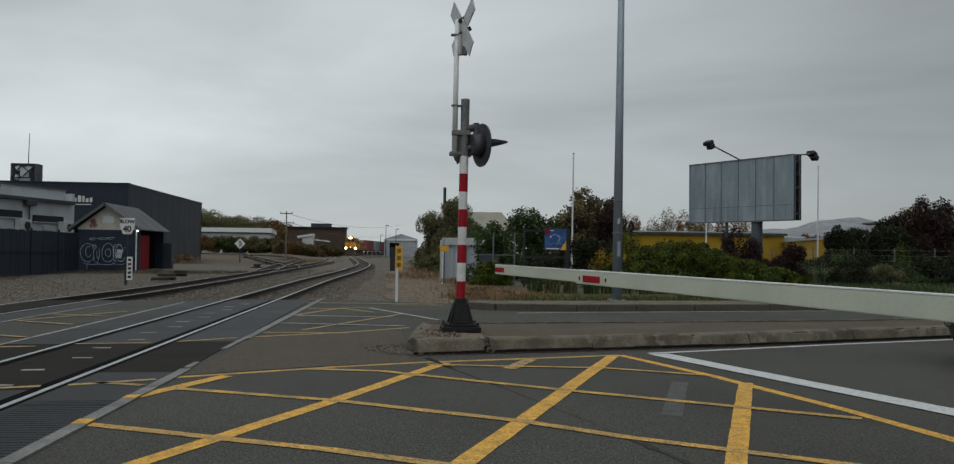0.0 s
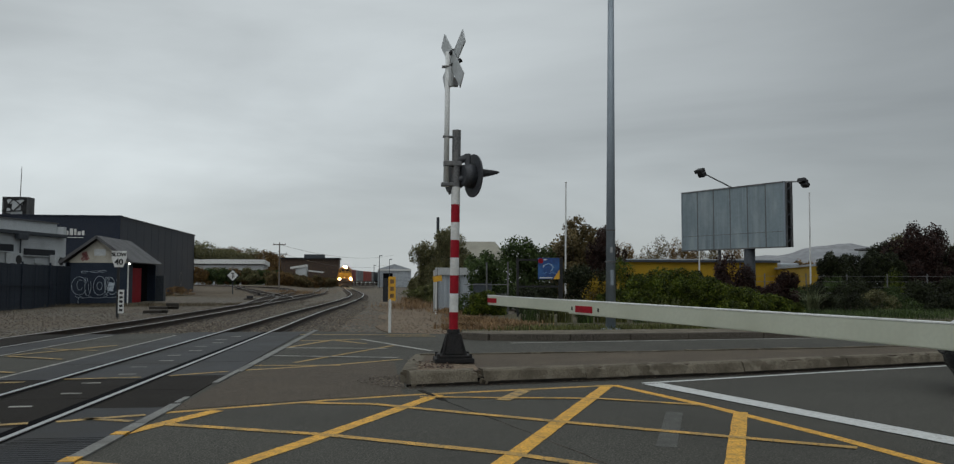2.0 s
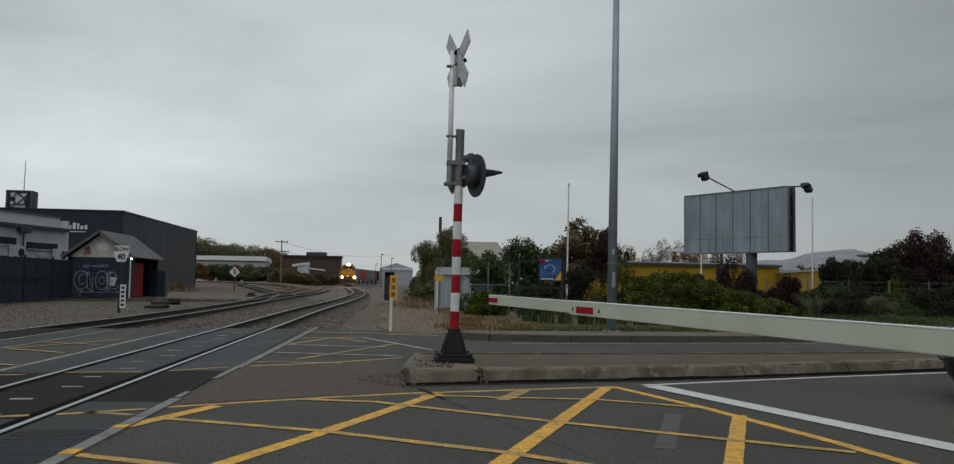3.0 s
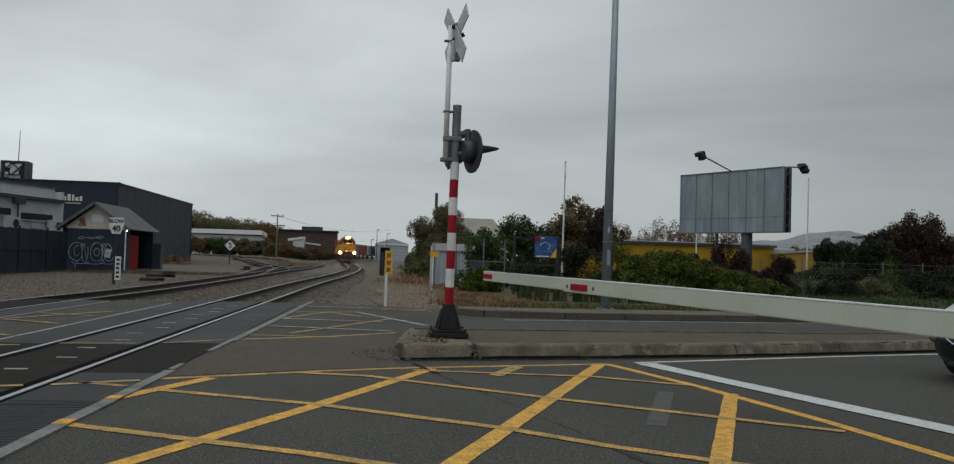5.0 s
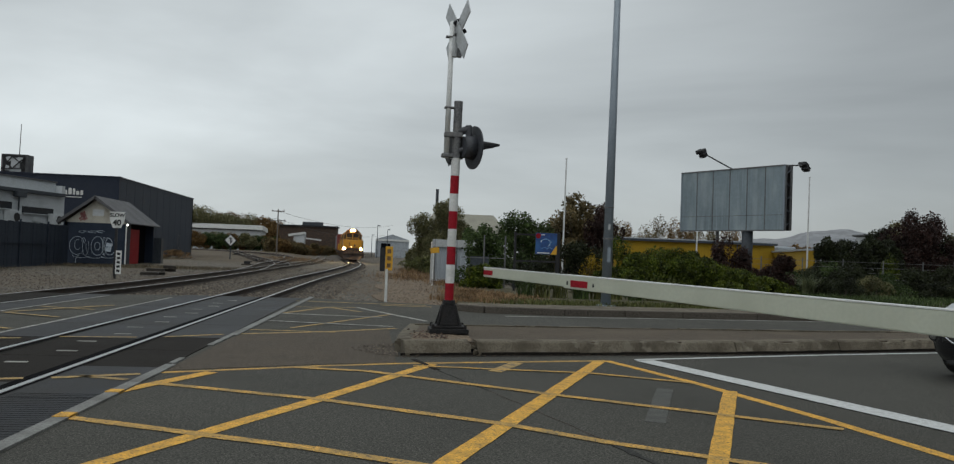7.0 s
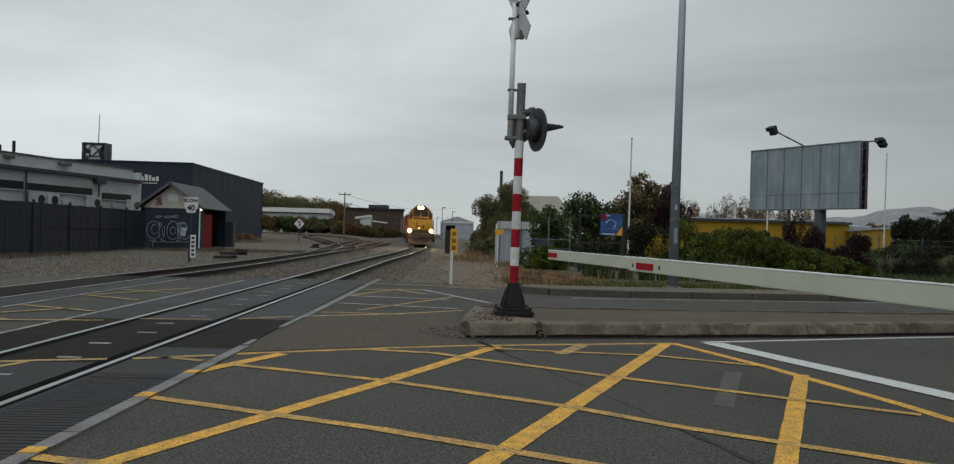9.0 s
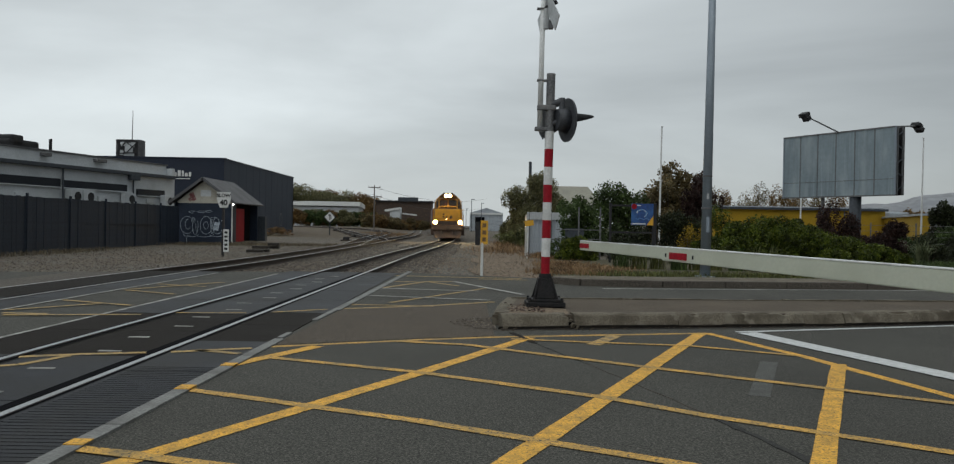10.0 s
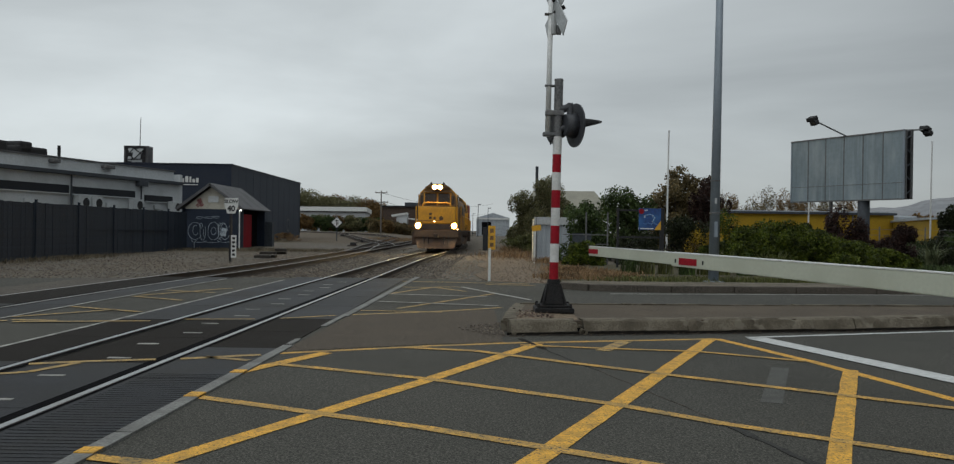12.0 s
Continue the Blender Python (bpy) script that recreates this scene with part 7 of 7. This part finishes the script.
# ---- train ----
def locomotive():
    """Front buffer plane at y 0, rail top at z 0, the body runs to +y."""
    o = thing("locomotive", "yellow diesel locomotive with lit headlights", "locomotive")
    hw, Ln = 1.10, 16.0
    prof = [(-hw, 1.15), (hw, 1.15), (hw, 2.85), (0.98, 3.30), (0.66, 3.60), (0.30, 3.70), (-0.30, 3.70), (-0.66, 3.60), (-0.98, 3.30), (-hw, 2.85)]
    bd = part("body", loft(B(), prof, [1.05, 1.3, 3.4]), M["loco_yellow"], o, "yellow cab")
    hood = [(-0.95, 1.15), (0.95, 1.15), (0.95, 2.8), (0.82, 3.15), (0.5, 3.42), (-0.5, 3.42), (-0.82, 3.15), (-0.95, 2.8)]
    part("hood", loft(B(), hood, [3.4, Ln - 0.5]), M["loco_roof"], o, "long grimy brown engine hood")
    part("roof", loft(B(), [(-0.72, 3.57), (0.72, 3.57), (0.40, 3.77), (-0.40, 3.77)], [0.80, 3.5]), M["loco_roof"], o, "grimy brown cab roof")
    part("walkway", box(B(), (0, Ln / 2, 1.14), (2.62, Ln - 0.9, 0.07), 0, 0.01), M["loco_dark"], o, "dark side walkway")
    # windscreen zone between roof and nose
    face = part("cab_face", loft(B(), [(-1.07, 2.50), (1.07, 2.50), (1.07, 2.85), (0.93, 3.26), (0.60, 3.56), (-0.60, 3.56), (-0.93, 3.26), (-1.07, 2.85)], [0.96, 1.06]), M["loco_roof"], o, "dark brown cab front")
    for x in (-0.42, 0.42):
        part("windscreen", box(B(), (x, 0.945, 2.93), (0.70, 0.04, 0.62), 0, 0.02), M["loco_glass"], face, "dark windscreen with the lamps' brown bloom painted in")
        part("wiper", rod(B(), (x + 0.2, 0.915, 2.66), (x - 0.1, 0.915, 2.98), 0.012, None, 6), M["black"], face)
        part("window_frame", box(B(), (x, 0.935, 3.27), (0.76, 0.05, 0.05), 0, 0.01), M["loco_yellow"], face)
    for x in (-0.86, 0.86):
        part("corner_window", box(B(), (x, 0.95, 2.88), (0.20, 0.04, 0.50), 0, 0.02), M["loco_glass"], face)
    for x in (-0.74, 0, 0.74):
        part("pillar", box(B(), (x, 0.93, 2.93), (0.07, 0.05, 0.72), 0, 0.01), M["loco_yellow"], face)
    part("visor", box(B(), (0, 0.88, 3.33), (1.5, 0.22, 0.04), 0, 0.01, 12), M["loco_roof"], face)
    for x in (-hw - 0.01, hw + 0.01):
        part("side_window", box(B(), (x, 1.75, 2.82), (0.04, 0.62, 0.62), 0, 0.01), M["loco_glass"], bd)
        part("side_door", box(B(), (x, 2.75, 2.15), (0.04, 0.64, 1.9), 0, 0.01), M["loco_roof"], bd, "grimy brown cab door")
        part("window_frame", box(B(), (x, 1.75, 3.16), (0.07, 0.74, 0.05)), M["loco_yellow"], bd)
    # low nose
    ns = part("nose", box(B(), (0, 0.68, 2.01), (2.10, 0.6, 0.98), 0, 0.09), M["loco_yellow"], o, "yellow nose")
    part("nose_skirt", box(B(), (0, 0.66, 1.36), (2.14, 0.56, 0.32), 0, 0.02), M["loco_dark"], o, "grimy dark skirt below the nose")
    part("brow", box(B(), (0, 0.66, 2.53), (2.00, 0.5, 0.05), 0, 0.02), M["loco_roof"], o, "brown ledge under the windscreens")
    bm = B()
    arch = [(-0.78, 2.48), (-0.76, 2.62), (-0.62, 2.70), (0.62, 2.70), (0.76, 2.62), (0.78, 2.48)]
    for (ax, az), (bx, bz) in zip(arch, arch[1:]):
        rod(bm, (ax, 0.42, az), (bx, 0.42, bz), 0.042, None, 8)
    part("nose_rail", bm, M["loco_yellow"], ns, "bent yellow hand rail over the nose")
    part("nose_door", box(B(), (0.52, 0.375, 1.98), (0.56, 0.03, 0.78), 0, 0.012), M["loco_yellow"], ns)
    part("nose_seam", box(B(), (0, 0.372, 1.70), (2.0, 0.02, 0.03)), M["loco_roof"], ns)
    for x in (-1.14, 1.14):
        part("grab_rail", rod(B(), (x, 0.42, 1.25), (x, 0.42, 2.5), 0.028, None, 8), M["loco_yellow"], ns)
        part("grab_rail", rod(B(), (x * 1.08, 1.1, 1.2), (x * 1.08, 1.1, 2.45), 0.026, None, 8), M["loco_roof"], bd)
        part("grab_rail", rod(B(), (x * 1.08, 3.2, 1.2), (x * 1.08, 3.2, 2.6), 0.026, None, 8), M["loco_yellow"], bd)
        for z in (0.42, 0.72, 1.0):
            part("step", box(B(), (x * 1.08, 0.75, z), (0.26, 0.34, 0.04)), M["loco_dark"], o)
        part("ladder_side", box(B(), (x * 1.08, 0.57, 0.72), (0.28, 0.03, 0.72)), M["loco_dark"], o)
    for dx, dz in ((-0.34, 2.07), (-0.34, 1.86)):
        part("number_mark", box(B(), (dx, 0.375, dz), (0.15, 0.02, 0.13), 0, 0.005), M["loco_dark"], ns, "dark mark on the nose")
    part("horn_boss", rod(B(), (0.26, 0.38, 1.84), (0.26, 0.30, 1.84), 0.12, None, 20), M["loco_dark"], ns)
    part("horn_boss", rod(B(), (-0.10, 0.38, 1.84), (-0.10, 0.33, 1.84), 0.07, None, 16), M["loco_dark"], ns)
    for x in (-0.35, 0.35):
        part("horn", rod(B(), (x, 1.1, 3.80), (x, 0.75, 3.80), 0.03, 0.06, 10), M["black"], o)
    for k in range(9):
        part("plough_bar", box(B(), (-0.92 + 0.23 * k, 0.18, 0.46), (0.05, 0.05, 0.62), 0, 0, -24), M["loco_dark"], o)
    # lamps
    hl = part("headlight", box(B(), (0, 0.74, 3.58), (0.60, 0.16, 0.30), 0, 0.04), M["loco_roof"], o)
    for x in (-0.15, 0.15):
        part("bowl", rod(B(), (x, 0.665, 3.58), (x, 0.655, 3.58), 0.15, None, 20), M["lamp_halo"], hl, "reflector bowl given a glow for the warm lamp halo")
        part("lens", ball(B(), (x, 0.65, 3.58), (0.10, 0.04, 0.10)), M["lamp"], hl, "bright warm headlight")
    for x in (-1.0, 1.0):
        dl = part("ditch_light", rod(B(), (x, 0.34, 1.42), (x, 0.16, 1.42), 0.18, 0.20, 20), M["loco_dark"], o)
        part("bowl", rod(B(), (x, 0.165, 1.42), (x, 0.15, 1.42), 0.185, None, 20), M["lamp_halo"], dl, "reflector bowl given a glow for the warm lamp halo")
        part("lens", ball(B(), (x, 0.14, 1.42), (0.12, 0.04, 0.12)), M["lamp"], dl, "bright warm ditch light")
    part("marker_light", ball(B(), (-0.12, 0.36, 1.66), (0.05, 0.03, 0.05)), M["lamp_dim"], o)
    part("marker_light", ball(B(), (1.18, 0.32, 1.22), (0.04, 0.03, 0.04)), M["lamp_dim"], o)
    # headstock, pilot, coupler
    part("headstock", box(B(), (0, 0.45, 0.98), (2.5, 0.5, 0.42), 0, 0.03), M["loco_dark"], o)
    bm = B()
    v = [bm.verts.new(p) for p in ((-1.2, 0.35, 0.80), (1.2, 0.35, 0.80), (1.0, 0.05, 0.16), (-1.0, 0.05, 0.16), (-1.2, 0.7, 0.80), (1.2, 0.7, 0.80), (1.05, 0.6, 0.16), (-1.05, 0.6, 0.16))]
    for f in ((0, 1, 2, 3), (4, 7, 6, 5), (0, 4, 5, 1), (3, 2, 6, 7), (1, 5, 6, 2), (0, 3, 7, 4)):
        bm.faces.new([v[i] for i in f])
    bmesh.ops.recalc_face_normals(bm, faces=bm.faces)
    part("pilot", bm, M["loco_dark"], o, "grimy dark pilot plate")
    part("coupler", box(B(), (0, 0.05, 0.85), (0.26, 0.5, 0.26), 0, 0.04), M["rail"], o)
    for x in (-0.7, 0.7, -0.45, 0.45):
        part("hose", rod(B(), (x, 0.22, 0.9), (x * 0.96, 0.12, 0.42), 0.03, None, 8), M["black"], o)
    part("underframe", box(B(), (0, Ln / 2 + 0.3, 1.05), (2.4, Ln - 1.2, 0.26)), M["loco_dark"], o)
    part("fuel_tank", box(B(), (0, Ln / 2 + 0.2, 0.62), (2.1, 3.6, 0.7), 0, 0.08), M["loco_dark"], o)
    for cy in (3.4, Ln - 3.2):
        bg = part("bogie", box(B(), (0, cy, 0.55), (2.0, 4.0, 0.28), 0, 0.03), M["loco_dark"], o)
        for dy in (-1.5, 0, 1.5):
            for x in (-0.57, 0.57):
                part("wheel", rod(B(), (x - 0.06, cy + dy, 0.50), (x + 0.06, cy + dy, 0.50), 0.50, None, 24), M["rail"], bg)
    for x in (-1.27, 1.27):
        for k in range(8):
            part("side_post", rod(B(), (x, 3.6 + k * 1.6, 1.15), (x, 3.6 + k * 1.6, 2.05), 0.02, None, 6), M["loco_yellow"], o)
        part("hand_rail", rod(B(), (x, 3.6, 2.05), (x, 14.8, 2.05), 0.02, None, 6), M["loco_yellow"], o)
        for k in range(3):
            part("grille", box(B(), (x * 0.755, 5.2 + k * 3.2, 2.35), (0.04, 1.8, 0.7)), M["loco_dark"], o)
    part("exhaust", box(B(), (0, 8.0, 3.6), (0.7, 1.2, 0.3), 0, 0.05), M["black"], o)
    return o


def container_wagon(colour, label):
    o = thing("container_wagon", label, "wagon", group="wagons of the train")
    part("deck", box(B(), (0, 7.0, 0.95), (2.3, 13.4, 0.28), 0, 0.02), M["loco_dark"], o)
    part("container", box(B(), (0, 3.9, 2.35), (2.42, 6.05, 2.5), 0, 0.04), M[colour], o)
    part("container", box(B(), (0, 10.15, 2.35), (2.42, 6.05, 2.5), 0, 0.04), M[colour], o)
    for cy in (2.4, 11.6):
        bg = part("bogie", box(B(), (0, cy, 0.55), (1.9, 2.4, 0.25), 0, 0.03), M["loco_dark"], o)
        for dy in (-0.85, 0.85):
            for x in (-0.57, 0.57):
                part("wheel", rod(B(), (x - 0.06, cy + dy, 0.43), (x + 0.06, cy + dy, 0.43), 0.43, None, 18), M["rail"], bg)
    for x in (-1.22, 1.22):
        for k in range(10):
            part("corrugation", box(B(), (x, 1.3 + k * 1.28, 2.35), (0.04, 0.16, 2.3)), M[colour], o)
    return o


loco = locomotive()
second = copy_thing(loco, pose(0, 0, 0))
for ob in list(second.children_recursive):
    if ob.name.startswith(("lens", "bowl", "marker_light")):
        bpy.data.objects.remove(ob)
tagged(second, "second yellow-brown diesel locomotive with unlit lamps", "locomotive")
wagons = [container_wagon("box_red", "flat wagon with two dull red containers"), container_wagon("box_grey", "flat wagon with two grey containers")]
for k in range(4):
    wagons.append(copy_thing(wagons[k % 2], pose(0, 0, 0)))


# ---- waiting car ----
def car():
    """Nose at x 0, the car runs to +x; wheels on z 0."""
    o = thing("car", "dark car with pale bonnet waiting behind the boom", "car", pose(6.23, 7.89, 0, 0, 0, 17))
    side = [(0.20, 0.17), (0.07, 0.26), (0.01, 0.42), (0.0, 0.55), (0.04, 0.66), (0.14, 0.75), (0.42, 0.85), (0.80, 0.92), (1.15, 0.97), (1.95, 1.40), (3.2, 1.44), (4.0, 1.05), (4.35, 0.98), (4.4, 0.4), (4.2, 0.2)]
    plan = ((-0.86, 0.52), (-0.82, 0.34), (-0.72, 0.20), (-0.55, 0.10), (-0.30, 0.03), (0.0, 0.0), (0.30, 0.03), (0.55, 0.10), (0.72, 0.20), (0.82, 0.34), (0.86, 0.52))

    def setback(y):
        for (y0, b0), (y1, b1) in zip(plan, plan[1:]):
            if y <= y1:
                return b0 + (b1 - b0) * (y - y0) / (y1 - y0)
        return plan[-1][1]

    def ring_at(bm, y, b, outline, lift=0.0):
        out = []
        for x, z in outline:
            fade = max(0.0, 1 - x / 1.3)
            drop = 0.05 * (abs(y) / 0.86) ** 4 if z > 0.7 else -0.06 * (abs(y) / 0.86) ** 4 if z < 0.3 else 0
            out.append(bm.verts.new((x + b * fade - (b * 0.3 if x > 4 else 0), y * (0.84 if z > 1.1 else 1), z - drop + lift)))
        return out

    def skin(bm, rings, closed):
        n = len(rings[0])
        for a, b in zip(rings, rings[1:]):
            for i in range(n if closed else n - 1):
                bm.faces.new((a[i], a[(i + 1) % n], b[(i + 1) % n], b[i]))
        return bm
    bm = B()
    rings = [ring_at(bm, y, b, side) for y, b in plan]
    skin(bm, rings, True)
    bm.faces.new(rings[0][::-1]), bm.faces.new(rings[-1])
    bmesh.ops.recalc_face_normals(bm, faces=bm.faces)
    part("body", bm, M["car_black"], o, "", True)
    # Silver skin over the black bonnet paints in the sky's reflection
    bm = B()
    skin(bm, [ring_at(bm, y, b, side[5:9], 0.006) for y, b in plan[1:-1]], False)
    bmesh.ops.recalc_face_normals(bm, faces=bm.faces)
    part("bonnet", bm, M["car_sheen"], o, "bonnet skin painted pale for the sky's reflection", True)
    part("windscreen", box(B(), (1.52, 0, 1.22), (0.9, 1.36, 0.03), 0, 0.01, 0, -29), M["glass"], o)
    bm = B()
    for k in range(9):
        y = -0.44 + 0.11 * k
        box(bm, (setback(y) - 0.002, y, 0.52), (0.03, 0.10, 0.20), 0, 0.008)
    part("grille", bm, M["rubber"], o, "black mesh grille")
    bm = B()
    arc = [(0.56 * math.cos(radians(178 + 184 * k / 24)), 0.64 + 0.27 * math.sin(radians(178 + 184 * k / 24))) for k in range(25)]
    for (y0, z0), (y1, z1) in zip(arc, arc[1:]):
        rod(bm, (setback(y0) - 0.018, y0, z0), (setback(y1) - 0.018, y1, z1), 0.014, None, 8)
    part("grille_trim", bm, M["chrome"], o, "chrome grille trim")
    for y in (-0.70, 0.70):
        b = setback(y)
        part("headlight", ball(B(), (b + 0.10, y, 0.70), (0.13, 0.13, 0.06)), M["glass"], o)
        fl = part("fog_light", rod(B(), (b + 0.06, y * 0.98, 0.47), (b - 0.01, y * 0.98, 0.47), 0.075, 0.065, 20), M["rubber"], o)
        part("lens", ball(B(), (b - 0.01, y * 0.98, 0.47), (0.02, 0.05, 0.05)), M["chrome"], fl, "pale fog lamp lens")
    part("lower_lip", box(B(), (0.12, 0, 0.20), (0.10, 0.9, 0.05), 0, 0.02), M["rubber"], o)
    for x in (0.86, 3.45):
        for y in (-0.78, 0.78):
            w = part("wheel", rod(B(), (x, y - 0.1, 0.31), (x, y + 0.1, 0.31), 0.31, None, 28), M["rubber"], o)
            part("rim", rod(B(), (x, y - 0.105, 0.31), (x, y + 0.105, 0.31), 0.20, None, 20), M["chrome"], w)
    for y in (-0.92, 0.92):
        part("mirror", box(B(), (1.45, y, 1.0), (0.14, 0.2, 0.13), 0, 0.03), M["car_black"], o)


car()


def on_rails(y_front, length):
    """The pose of a vehicle whose front end stands at y_front on the main track."""
    y1 = y_front + length
    x0, x1 = hermite(MAIN, y_front), hermite(MAIN, y1)
    return pose(x0, y_front, 0.018 + climb(x0, y_front), 0, 0, -math.degrees(math.atan2(x1 - x0, length)))


def motions():
    speed, nose = 10.7, 46.0
    times = [k * 0.5 for k in range(25)]
    walk(loco, [(t, on_rails(nose + speed * (CLIP - t), 14.0)) for t in times])
    walk(second, [(t, on_rails(nose + 16.6 + speed * (CLIP - t), 14.0)) for t in times])
    for k, wg in enumerate(wagons):
        walk(wg, [(t, on_rails(nose + 33.4 + 14.4 * k + speed * (CLIP - t), 12.0)) for t in times])


motions()
